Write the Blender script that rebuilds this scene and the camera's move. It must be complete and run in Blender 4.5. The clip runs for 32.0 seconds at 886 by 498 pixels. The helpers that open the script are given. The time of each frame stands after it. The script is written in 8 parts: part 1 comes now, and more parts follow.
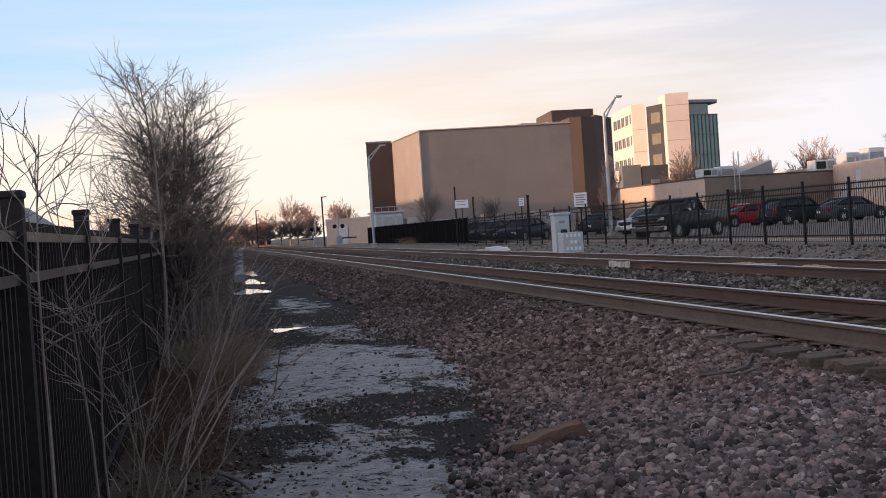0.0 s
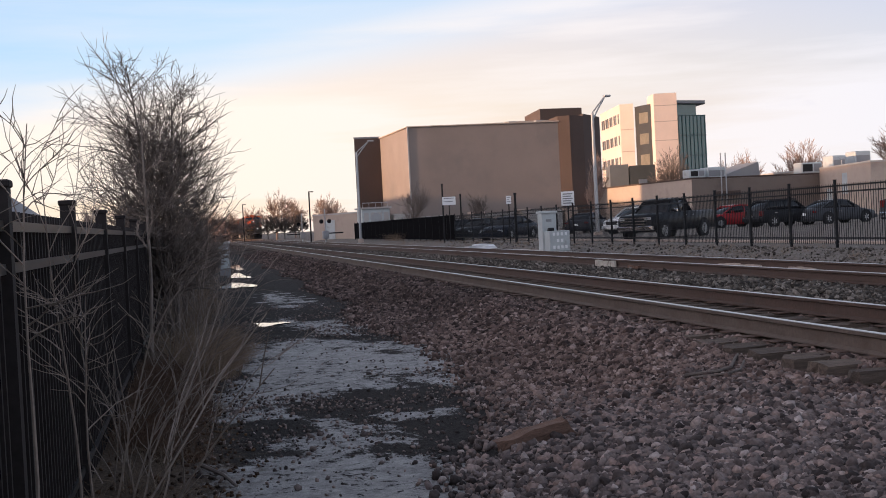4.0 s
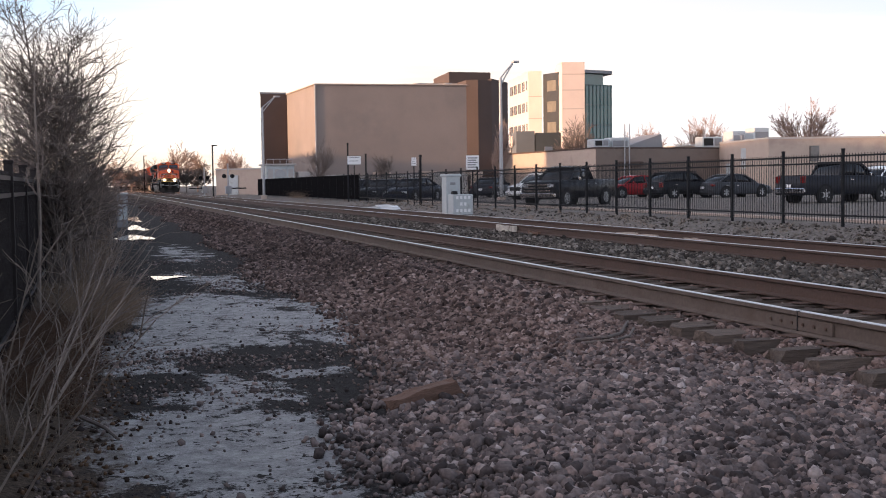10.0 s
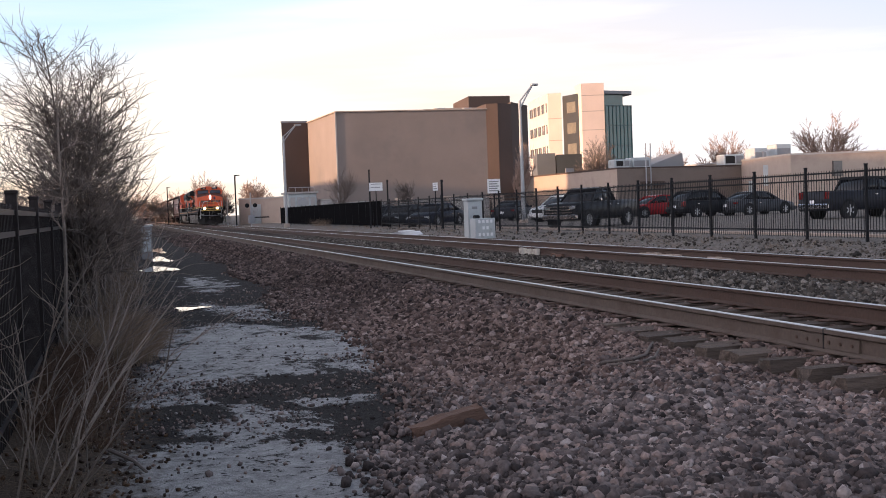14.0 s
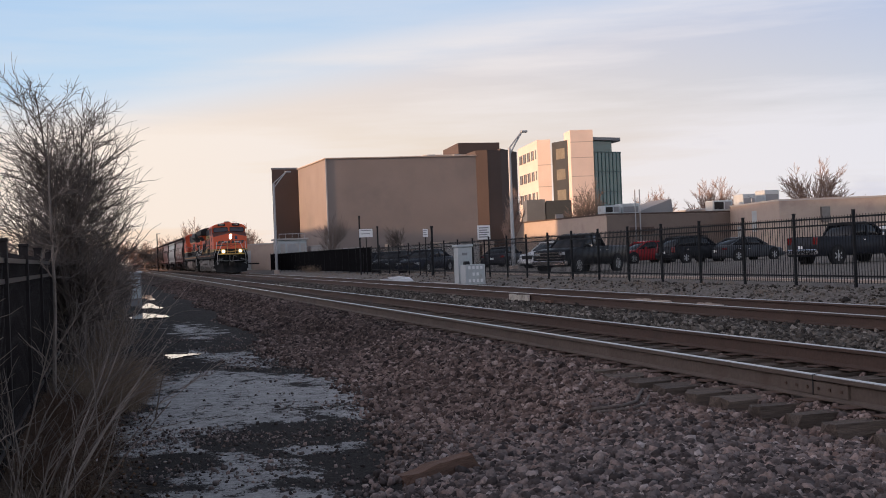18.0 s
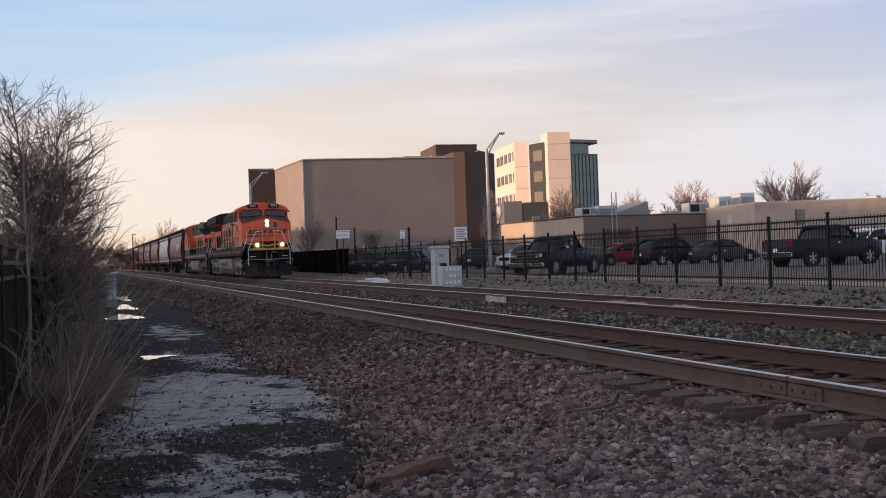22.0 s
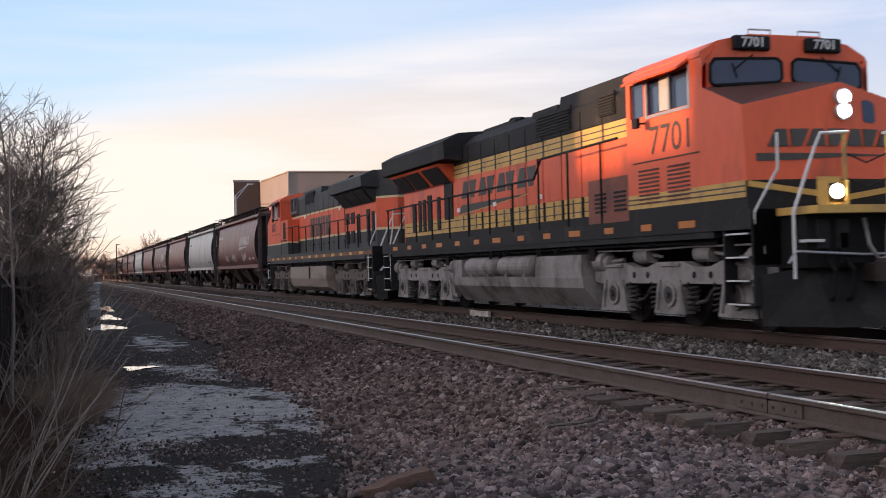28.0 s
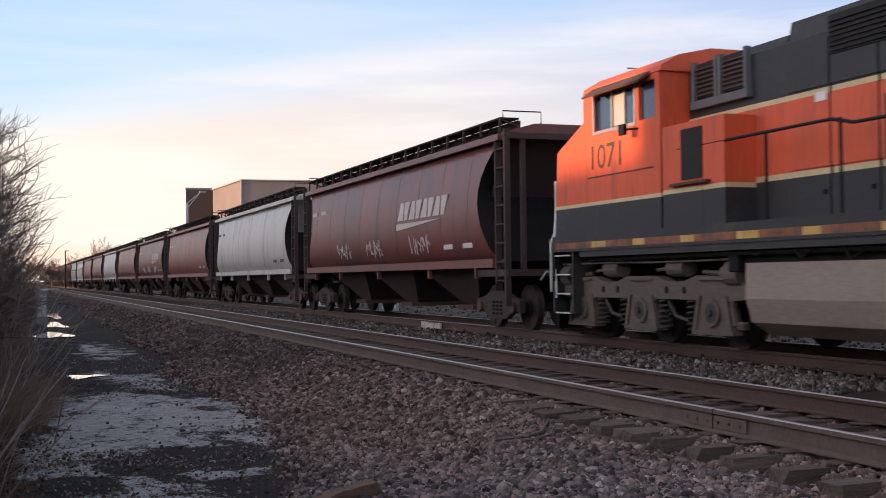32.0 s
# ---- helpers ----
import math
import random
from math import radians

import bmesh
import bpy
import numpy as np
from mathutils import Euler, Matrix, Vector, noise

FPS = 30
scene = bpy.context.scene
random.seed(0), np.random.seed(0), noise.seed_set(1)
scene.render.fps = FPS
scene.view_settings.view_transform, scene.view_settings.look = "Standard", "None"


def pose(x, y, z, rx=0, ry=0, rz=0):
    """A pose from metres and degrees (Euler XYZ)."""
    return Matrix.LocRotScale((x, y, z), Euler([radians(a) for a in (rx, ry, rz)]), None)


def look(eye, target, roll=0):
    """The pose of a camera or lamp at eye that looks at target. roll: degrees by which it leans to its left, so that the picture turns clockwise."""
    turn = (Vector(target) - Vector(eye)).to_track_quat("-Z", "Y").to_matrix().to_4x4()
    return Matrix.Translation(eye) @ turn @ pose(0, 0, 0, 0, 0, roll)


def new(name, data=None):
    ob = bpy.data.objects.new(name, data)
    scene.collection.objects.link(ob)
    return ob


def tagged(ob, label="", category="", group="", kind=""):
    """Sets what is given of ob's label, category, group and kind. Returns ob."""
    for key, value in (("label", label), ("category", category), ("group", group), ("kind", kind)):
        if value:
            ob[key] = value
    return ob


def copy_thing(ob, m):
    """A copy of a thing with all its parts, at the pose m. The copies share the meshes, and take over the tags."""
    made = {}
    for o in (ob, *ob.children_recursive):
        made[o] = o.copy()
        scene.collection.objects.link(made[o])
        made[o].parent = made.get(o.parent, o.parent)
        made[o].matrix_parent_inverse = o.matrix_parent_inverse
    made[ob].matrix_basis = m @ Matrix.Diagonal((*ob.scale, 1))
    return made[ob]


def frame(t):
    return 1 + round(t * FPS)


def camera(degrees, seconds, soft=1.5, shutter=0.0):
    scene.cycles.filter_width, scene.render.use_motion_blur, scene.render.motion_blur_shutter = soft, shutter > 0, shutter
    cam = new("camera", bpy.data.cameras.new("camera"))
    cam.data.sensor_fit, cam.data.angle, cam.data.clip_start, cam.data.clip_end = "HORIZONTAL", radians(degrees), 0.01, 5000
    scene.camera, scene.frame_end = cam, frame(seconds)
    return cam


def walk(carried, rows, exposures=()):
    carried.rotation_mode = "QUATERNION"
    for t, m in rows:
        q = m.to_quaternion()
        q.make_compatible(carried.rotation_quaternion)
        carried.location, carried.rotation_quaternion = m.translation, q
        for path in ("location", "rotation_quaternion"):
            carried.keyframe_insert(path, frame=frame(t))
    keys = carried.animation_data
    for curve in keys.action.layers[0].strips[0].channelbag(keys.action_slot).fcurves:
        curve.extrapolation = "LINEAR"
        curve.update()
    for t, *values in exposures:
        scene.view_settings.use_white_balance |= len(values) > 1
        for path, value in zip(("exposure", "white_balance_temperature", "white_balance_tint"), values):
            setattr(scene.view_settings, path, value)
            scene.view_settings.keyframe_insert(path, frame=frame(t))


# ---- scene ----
cam = camera(41.26, 32.0, soft=0.95, shutter=0.25)
# seconds, x, y, z, yaw, pitch, roll: a camera held in the hand beside the line
PATH = [
    (0, -0.046, 0.033, 1.076, -11.296, -1.010, 3.806),
    (0.5, -0.049, 0.040, 1.072, -11.164, -0.986, 3.769),
    (1, -0.054, 0.033, 1.074, -10.923, -1.120, 3.720),
    (1.5, -0.061, 0.010, 1.078, -10.819, -1.242, 3.803),
    (2, -0.061, 0.026, 1.073, -10.839, -1.433, 3.252),
    (2.5, -0.057, 0.031, 1.072, -10.983, -1.626, 3.539),
    (3, -0.065, 0.023, 1.076, -11.169, -1.554, 3.336),
    (3.5, -0.056, 0.034, 1.072, -11.584, -1.327, 2.793),
    (4, -0.050, 0.035, 1.073, -11.938, -1.203, 2.939),
    (4.5, -0.040, 0.037, 1.071, -12.157, -1.136, 2.795),
    (6.5, -0.028, 0.059, 1.070, -12.720, -1.268, 2.459),
    (7, -0.030, 0.042, 1.074, -12.731, -1.223, 2.391),
    (7.5, -0.031, 0.051, 1.069, -12.762, -1.317, 2.466),
    (8, -0.056, 0.012, 1.069, -12.680, -1.592, 2.530),
    (8.5, -0.085, -0.011, 1.063, -12.551, -2.071, 2.575),
    (9, -0.033, 0.015, 1.071, -12.379, -2.514, 2.683),
    (9.5, 0.046, 0.048, 1.052, -14.007, -2.639, 1.298),
    (10, 0.018, 0.054, 1.055, -16.527, -3.227, 0.738),
    (10.5, -0.002, 0.020, 1.072, -17.601, -3.718, 1.131),
    (11, 0.009, -0.001, 1.071, -17.433, -3.230, 1.799),
    (11.5, 0.024, 0.009, 1.069, -17.682, -3.169, 3.025),
    (12, 0.032, 0.013, 1.072, -17.882, -2.993, 3.250),
    (12.5, 0.021, -0.003, 1.072, -17.324, -2.739, 2.250),
    (13, 0.022, 0.024, 1.071, -16.472, -2.537, 2.367),
    (13.5, 0.015, 0.024, 1.069, -15.784, -2.272, 1.983),
    (14, 0.020, 0.030, 1.069, -15.456, -2.022, 2.112),
    (14.5, 0.024, 0.030, 1.072, -15.472, -1.665, 2.385),
    (16.5, 0.034, 0.035, 1.067, -15.971, -0.090, 2.606),
    (17, 0.028, 0.026, 1.071, -15.921, 0.145, 2.403),
    (17.5, 0.023, 0.006, 1.071, -15.935, 0.283, 2.295),
    (18, 0.015, 0.005, 1.076, -15.938, 0.203, 2.212),
    (18.5, 0.022, 0.018, 1.070, -15.977, 0.185, 2.375),
    (19, 0.026, 0.018, 1.070, -16.161, 0.155, 2.354),
    (19.5, 0.033, 0.018, 1.069, -16.455, 0.184, 2.341),
    (20, 0.028, 0.012, 1.070, -16.812, 0.200, 2.433),
    (20.5, 0.023, -0.005, 1.075, -17.108, 0.294, 2.146),
    (21, 0.015, -0.011, 1.078, -17.231, 0.406, 2.088),
    (21.5, 0.012, -0.014, 1.078, -17.196, 0.326, 2.083),
    (22, 0.012, -0.013, 1.080, -17.054, 0.233, 2.053),
    (22.5, 0.013, -0.014, 1.079, -16.924, 0.298, 2.226),
    (23, 0.018, -0.009, 1.076, -17.078, 0.475, 2.300),
    (23.5, 0.023, -0.009, 1.073, -17.193, 0.839, 2.413),
    (24, 0.020, -0.024, 1.079, -17.252, 1.096, 2.333),
    (24.5, 0.024, -0.016, 1.077, -17.206, 1.274, 2.182),
    (26.5, 0.004, -0.041, 1.078, -17.459, 0.998, 1.721),
    (27, -0.002, -0.075, 1.091, -17.557, 0.691, 1.718),
    (27.5, 0.007, -0.057, 1.088, -17.616, 0.696, 1.674),
    (28, -0.009, -0.066, 1.086, -17.810, 0.874, 1.417),
    (28.5, 0.002, -0.060, 1.089, -17.885, 0.970, 1.377),
    (29, 0.004, -0.059, 1.091, -18.079, 1.036, 1.387),
    (29.5, 0.002, -0.063, 1.091, -18.162, 1.199, 1.349),
    (30, 0.001, -0.063, 1.088, -18.240, 1.341, 1.371),
    (30.5, 0.008, -0.062, 1.092, -18.316, 1.380, 1.485),
    (31, 0.013, -0.070, 1.085, -18.800, 1.224, 1.108),
    (31.5, 0.022, -0.050, 1.096, -19.633, 1.232, 0.741),
    (32, 0.022, -0.064, 1.093, -20.096, 1.381, 0.654),
]
EXPOSURES = [(0, 0.28), (4.5, 0.28), (8.7, 0.34), (10, 0.66), (11, 0.80), (12.3, 0.76), (14.5, 0.46), (16.5, 0.12), (19, 0.06), (24.5, 0.06), (28, 0.30), (32, 0.33)]
walk(cam, [(t, pose(x, y, z, 90 + pitch, roll, yaw)) for t, x, y, z, yaw, pitch, roll in PATH], EXPOSURES)


# ---- light ----
SUN_AZIMUTH, SUN_HEIGHT = 267.0, 5.0   # degrees clockwise from the line's far end, and above the horizon


def make_world():
    world = bpy.data.worlds.new("world")
    scene.world = world
    world.use_nodes = True
    nt = world.node_tree
    nt.nodes.clear()
    N, L = nt.nodes.new, nt.links.new
    out, bg = N("ShaderNodeOutputWorld"), N("ShaderNodeBackground")
    bg.inputs["Strength"].default_value = 0.9
    L(bg.outputs[0], out.inputs[0])
    sky = N("ShaderNodeTexSky")
    sky.sky_type = "NISHITA"
    sky.sun_disc = False
    sky.sun_elevation, sky.sun_rotation = radians(SUN_HEIGHT), radians(SUN_AZIMUTH)
    dim = N("ShaderNodeVectorMath")
    dim.operation = "SCALE"
    dim.inputs["Scale"].default_value = 0.13
    L(sky.outputs[0], dim.inputs[0])
    co = N("ShaderNodeTexCoord")
    sep = N("ShaderNodeSeparateXYZ")
    L(co.outputs["Generated"], sep.inputs[0])
    # haze and thin high cloud: warm low down, pale rose higher, deepening to blue overhead
    def ramp_of(stops, src):
        r = N("ShaderNodeValToRGB")
        e = r.color_ramp.elements
        e[0].position, e[0].color = stops[0][0], (*stops[0][1], 1)
        e[1].position, e[1].color = stops[-1][0], (*stops[-1][1], 1)
        for pos, c in stops[1:-1]:
            e.new(pos).color = (*c, 1)
        L(src, r.inputs[0])
        return r.outputs[0]

    def blend(fac, a, b):
        m = N("ShaderNodeMix")
        m.data_type = "RGBA"
        for i, s in ((0, fac), (6, a), (7, b)):
            if isinstance(s, float):
                m.inputs[i].default_value = s
            elif isinstance(s, tuple):
                m.inputs[i].default_value = (*s, 1)
            else:
                L(s, m.inputs[i])
        return m.outputs[2]

    def ranged(src, a, b, lo=0.0, hi=1.0):
        r = N("ShaderNodeMapRange")
        r.inputs["From Min"].default_value, r.inputs["From Max"].default_value = a, b
        r.inputs["To Min"].default_value, r.inputs["To Max"].default_value = lo, hi
        L(src, r.inputs["Value"])
        return r.outputs[0]

    tilt = N("ShaderNodeMath")
    tilt.operation = "MULTIPLY_ADD"
    L(sep.outputs["X"], tilt.inputs[0])
    tilt.inputs[1].default_value = -0.167
    L(sep.outputs["Z"], tilt.inputs[2])
    warm = ramp_of([(0.0, (1.08, 0.74, 0.50)), (0.05, (1.06, 0.84, 0.63)), (0.10, (1.02, 0.87, 0.77)), (0.125, (0.86, 0.89, 0.96)), (0.155, (0.54, 0.77, 1.03)), (0.22, (0.53, 0.73, 1.0)), (0.4, (0.42, 0.52, 0.70)), (0.8, (0.28, 0.33, 0.44))], tilt.outputs[0])
    cool = ramp_of([(0.0, (0.87, 0.785, 0.735)), (0.05, (0.84, 0.805, 0.800)), (0.11, (0.735, 0.755, 0.845)), (0.17, (0.60, 0.670, 0.865)), (0.23, (0.47, 0.605, 0.90)), (0.4, (0.395, 0.470, 0.639)), (0.8, (0.263, 0.310, 0.414))], sep.outputs["Z"])
    clear = blend(ranged(sep.outputs["X"], 0.05, 0.6), warm, cool)
    clear = blend(0.10, clear, dim.outputs[0])
    # long soft streaks of cloud lying aslant across the sky
    mp = N("ShaderNodeMapping")
    mp.inputs["Rotation"].default_value = (0, radians(-12), 0)
    mp.inputs["Scale"].default_value = (0.8, 0.8, 8.5)
    L(co.outputs["Generated"], mp.inputs[0])
    no = N("ShaderNodeTexNoise")
    no.inputs["Scale"].default_value, no.inputs["Detail"].default_value, no.inputs["Roughness"].default_value = 1.9, 7, 0.55
    L(mp.outputs[0], no.inputs["Vector"])
    lump = N("ShaderNodeTexNoise")
    lump.inputs["Scale"].default_value, lump.inputs["Detail"].default_value = 9, 6
    mp2 = N("ShaderNodeMapping")
    mp2.inputs["Scale"].default_value = (1, 1, 3.2)
    L(co.outputs["Generated"], mp2.inputs[0])
    L(mp2.outputs[0], lump.inputs["Vector"])
    streak = ranged(no.outputs["Fac"], 0.46, 0.60)
    pale = blend(ranged(sep.outputs["X"], 0.0, 0.6), (1.03, 0.91, 0.81), (0.87, 0.86, 0.93))
    high = N("ShaderNodeMath")
    high.operation = "MULTIPLY"
    L(streak, high.inputs[0])
    thin = N("ShaderNodeMath")
    thin.operation = "MULTIPLY"
    L(ranged(sep.outputs["Z"], 0.55, 0.12, 0.0, 0.85), thin.inputs[0])
    L(ranged(tilt.outputs[0], 0.12, 0.15, 1.0, 0.3), thin.inputs[1])
    L(thin.outputs[0], high.inputs[1])
    sky_col = blend(high.outputs[0], clear, pale)
    # a few small grey-lilac clouds low down
    grey = N("ShaderNodeMath")
    grey.operation = "MULTIPLY"
    L(ranged(lump.outputs["Fac"], 0.62, 0.72, 0.0, 0.5), grey.inputs[0])
    L(ranged(sep.outputs["X"], 0.35, 0.6), grey.inputs[1])
    sky_col = blend(grey.outputs[0], sky_col, (0.62, 0.62, 0.76))
    # the sunset's glow round the low sun
    aim = N("ShaderNodeVectorMath")
    aim.operation = "DOT_PRODUCT"
    L(co.outputs["Generated"], aim.inputs[0])
    aim.inputs[1].default_value = (math.sin(radians(SUN_AZIMUTH)), math.cos(radians(SUN_AZIMUTH)), 0.12)
    glow = blend(ranged(aim.outputs["Value"], 0.22, 0.85), (1.0, 1.0, 1.0), (3.6, 2.85, 2.45))
    lit = N("ShaderNodeVectorMath")
    lit.operation = "MULTIPLY"
    L(sky_col, lit.inputs[0])
    L(glow, lit.inputs[1])
    L(lit.outputs[0], bg.inputs[0])


make_world()
sun = new("sun", bpy.data.lights.new("sun", "SUN"))
sun.data.energy, sun.data.angle, sun.data.color = 5.0, radians(0.9), (1.0, 0.61, 0.36)
_a, _h = radians(SUN_AZIMUTH), radians(SUN_HEIGHT)
SUN_FROM = Vector((math.sin(_a) * math.cos(_h), math.cos(_a) * math.cos(_h), math.sin(_h)))
sun.matrix_basis = look(SUN_FROM * 200, (0, 0, 0))


# ---- materials ----
def material(name, base, rough=0.8, metal=0.0, vary=0.25, grain=18.0, coarse=1.3, bump=0.15, dirt=None, dirt_amount=0.5, dirt_scale=2.0,
             emit=None, power=0.0, random_tint=0.0, spec=0.5, streak=None, coat=0.0):
    """A surface with fine grain, coarse variation, optional stains of another colour and relief."""
    m = bpy.data.materials.new(name)
    m.use_nodes = True
    nt = m.node_tree
    N, L = nt.nodes.new, nt.links.new
    bs = nt.nodes["Principled BSDF"]
    co = N("ShaderNodeTexCoord")
    bs.inputs["Roughness"].default_value, bs.inputs["Metallic"].default_value = rough, metal
    bs.inputs["Specular IOR Level"].default_value = spec
    bs.inputs["Coat Weight"].default_value = coat
    vec = co.outputs["Object"]
    if streak:
        mp = N("ShaderNodeMapping")
        mp.inputs["Scale"].default_value = streak
        L(vec, mp.inputs[0])
        vec = mp.outputs[0]
    fine, big = N("ShaderNodeTexNoise"), N("ShaderNodeTexNoise")
    fine.inputs["Scale"].default_value, fine.inputs["Detail"].default_value = grain, 5
    big.inputs["Scale"].default_value, big.inputs["Detail"].default_value = coarse, 4
    L(vec, fine.inputs["Vector"])
    L(vec, big.inputs["Vector"])
    add = N("ShaderNodeMath")
    add.operation = "ADD"
    L(fine.outputs["Fac"], add.inputs[0])
    L(big.outputs["Fac"], add.inputs[1])
    rng = N("ShaderNodeMapRange")
    rng.inputs["From Min"].default_value, rng.inputs["From Max"].default_value = 0.6, 1.4
    rng.inputs["To Min"].default_value, rng.inputs["To Max"].default_value = 1 - vary, 1 + vary
    L(add.outputs[0], rng.inputs["Value"])
    val = rng.outputs[0]
    if random_tint:
        info = N("ShaderNodeObjectInfo")
        geo = N("ShaderNodeNewGeometry")
        both = N("ShaderNodeMath")
        both.operation = "ADD"
        L(info.outputs["Random"], both.inputs[0])
        L(geo.outputs["Random Per Island"], both.inputs[1])
        r2 = N("ShaderNodeMapRange")
        r2.inputs["From Max"].default_value = 2.0
        r2.inputs["To Min"].default_value, r2.inputs["To Max"].default_value = 1 - random_tint, 1 + random_tint
        L(both.outputs[0], r2.inputs["Value"])
        mu = N("ShaderNodeMath")
        mu.operation = "MULTIPLY"
        L(val, mu.inputs[0])
        L(r2.outputs[0], mu.inputs[1])
        val = mu.outputs[0]
    col = N("ShaderNodeVectorMath")
    col.operation = "SCALE"
    col.inputs[0].default_value = base
    L(val, col.inputs["Scale"])
    result = col.outputs[0]
    if dirt:
        dn = N("ShaderNodeTexNoise")
        dn.inputs["Scale"].default_value, dn.inputs["Detail"].default_value, dn.inputs["Roughness"].default_value = dirt_scale, 8, 0.65
        L(vec, dn.inputs["Vector"])
        dr = N("ShaderNodeMapRange")
        dr.inputs["From Min"].default_value, dr.inputs["From Max"].default_value = 0.65 - 0.35 * dirt_amount, 0.85 - 0.35 * dirt_amount
        L(dn.outputs["Fac"], dr.inputs["Value"])
        mix = N("ShaderNodeMix")
        mix.data_type = "RGBA"
        L(dr.outputs[0], mix.inputs[0])
        L(result, mix.inputs[6])
        mix.inputs[7].default_value = (*dirt, 1)
        result = mix.outputs[2]
    L(result, bs.inputs["Base Color"])
    if bump:
        bp = N("ShaderNodeBump")
        bp.inputs["Strength"].default_value, bp.inputs["Distance"].default_value = bump, 0.02
        L(fine.outputs["Fac"], bp.inputs["Height"])
        L(bp.outputs[0], bs.inputs["Normal"])
    if emit:
        bs.inputs["Emission Color"].default_value, bs.inputs["Emission Strength"].default_value = (*emit, 1), power
    return m


# ---- building blocks ----
def box(bm, lo, hi, bevel=0.0, m=None):
    """An upright block from corner lo to corner hi."""
    x0, y0, z0 = lo
    x1, y1, z1 = hi
    vs = [bm.verts.new(p) for p in ((x0, y0, z0), (x1, y0, z0), (x1, y1, z0), (x0, y1, z0), (x0, y0, z1), (x1, y0, z1), (x1, y1, z1), (x0, y1, z1))]
    fs = [bm.faces.new([vs[i] for i in q]) for q in ((0, 3, 2, 1), (4, 5, 6, 7), (0, 1, 5, 4), (1, 2, 6, 5), (2, 3, 7, 6), (3, 0, 4, 7))]
    if bevel:
        es = {e for f in fs for e in f.edges}
        made = bmesh.ops.bevel(bm, geom=list(es), offset=bevel, segments=1, affect="EDGES")
        vs = list({v for f in made["faces"] for v in f.verts} | {v for v in vs if v.is_valid})
    if m is not None:
        bmesh.ops.transform(bm, matrix=m, verts=vs)
    return vs


def prism(bm, outline, axis, a, b):
    """A closed outline swept along an axis from a to b. The outline holds the two other coordinates in order."""
    def put(u, v, w):
        return {"x": (w, u, v), "y": (u, w, v), "z": (u, v, w)}[axis]
    r0 = [bm.verts.new(put(u, v, a)) for u, v in outline]
    r1 = [bm.verts.new(put(u, v, b)) for u, v in outline]
    n = len(outline)
    fs = [bm.faces.new(r0), bm.faces.new(list(reversed(r1)))]
    for i in range(n):
        fs.append(bm.faces.new((r0[i], r1[i], r1[(i + 1) % n], r0[(i + 1) % n])))
    bmesh.ops.recalc_face_normals(bm, faces=fs)
    return r0 + r1


def tube(bm, points, r, sides=6, taper=None):
    """A round bar along a line of points; taper: the radius at its end."""
    pts = [Vector(p) for p in points]
    n = len(pts)
    rings = []
    prev = None
    for i, p in enumerate(pts):
        d = (pts[min(i + 1, n - 1)] - pts[max(i - 1, 0)]).normalized()
        side = d.orthogonal().normalized() if prev is None else (prev - d * prev.dot(d)).normalized()
        prev = side
        up = d.cross(side)
        rr = r if taper is None else r + (taper - r) * i / (n - 1)
        rings.append([bm.verts.new(p + rr * (math.cos(2 * math.pi * k / sides) * side + math.sin(2 * math.pi * k / sides) * up)) for k in range(sides)])
    for a, b in zip(rings, rings[1:]):
        for k in range(sides):
            bm.faces.new((a[k], a[(k + 1) % sides], b[(k + 1) % sides], b[k]))
    if sides > 2:
        bm.faces.new(list(reversed(rings[0])))
        bm.faces.new(rings[-1])


def disc(bm, c, r, axis, a, b, sides=20, r2=None):
    """A round block about c along an axis from a to b (offsets from c)."""
    i = "xyz".index(axis)
    e = Vector([1.0 if k == i else 0.0 for k in range(3)])
    c = Vector(c)
    u = Vector([1.0 if k == (i + 1) % 3 else 0.0 for k in range(3)])
    v = Vector([1.0 if k == (i + 2) % 3 else 0.0 for k in range(3)])
    r2 = r if r2 is None else r2
    ra = [bm.verts.new(c + e * a + r * (math.cos(2 * math.pi * k / sides) * u + math.sin(2 * math.pi * k / sides) * v)) for k in range(sides)]
    rb = [bm.verts.new(c + e * b + r2 * (math.cos(2 * math.pi * k / sides) * u + math.sin(2 * math.pi * k / sides) * v)) for k in range(sides)]
    bm.faces.new(list(reversed(ra)))
    bm.faces.new(rb)
    for k in range(sides):
        bm.faces.new((ra[k], ra[(k + 1) % sides], rb[(k + 1) % sides], rb[k]))


def mesh_of(bm, name, mat, smooth=False):
    me = bpy.data.meshes.new(name)
    bm.to_mesh(me)
    bm.free()
    if smooth:
        me.polygons.foreach_set("use_smooth", [True] * len(me.polygons))
    if mat is not None:
        me.materials.append(mat)
    return me


def part(name, bm, mat, parent=None, label="", smooth=False, at=None):
    """Links a bmesh (or a mesh) as one object, under a thing or a part."""
    me = mesh_of(bm, name, mat, smooth) if isinstance(bm, bmesh.types.BMesh) else bm
    ob = new(name, me)
    if parent is not None:
        ob.parent = parent
    if at is not None:
        ob.matrix_basis = at
    if label:
        tagged(ob, label)
    return ob


def thing(name, label, category, m=None, group="", kind=""):
    ob = new(name)
    ob.empty_display_size = 0.2
    if m is not None:
        ob.matrix_basis = m
    return tagged(ob, label, category, group, kind)


def B():
    return bmesh.new()


def boxed(*boxes, bevel=0.0):
    bm = B()
    for lo, hi in boxes:
        box(bm, lo, hi, bevel)
    return bm


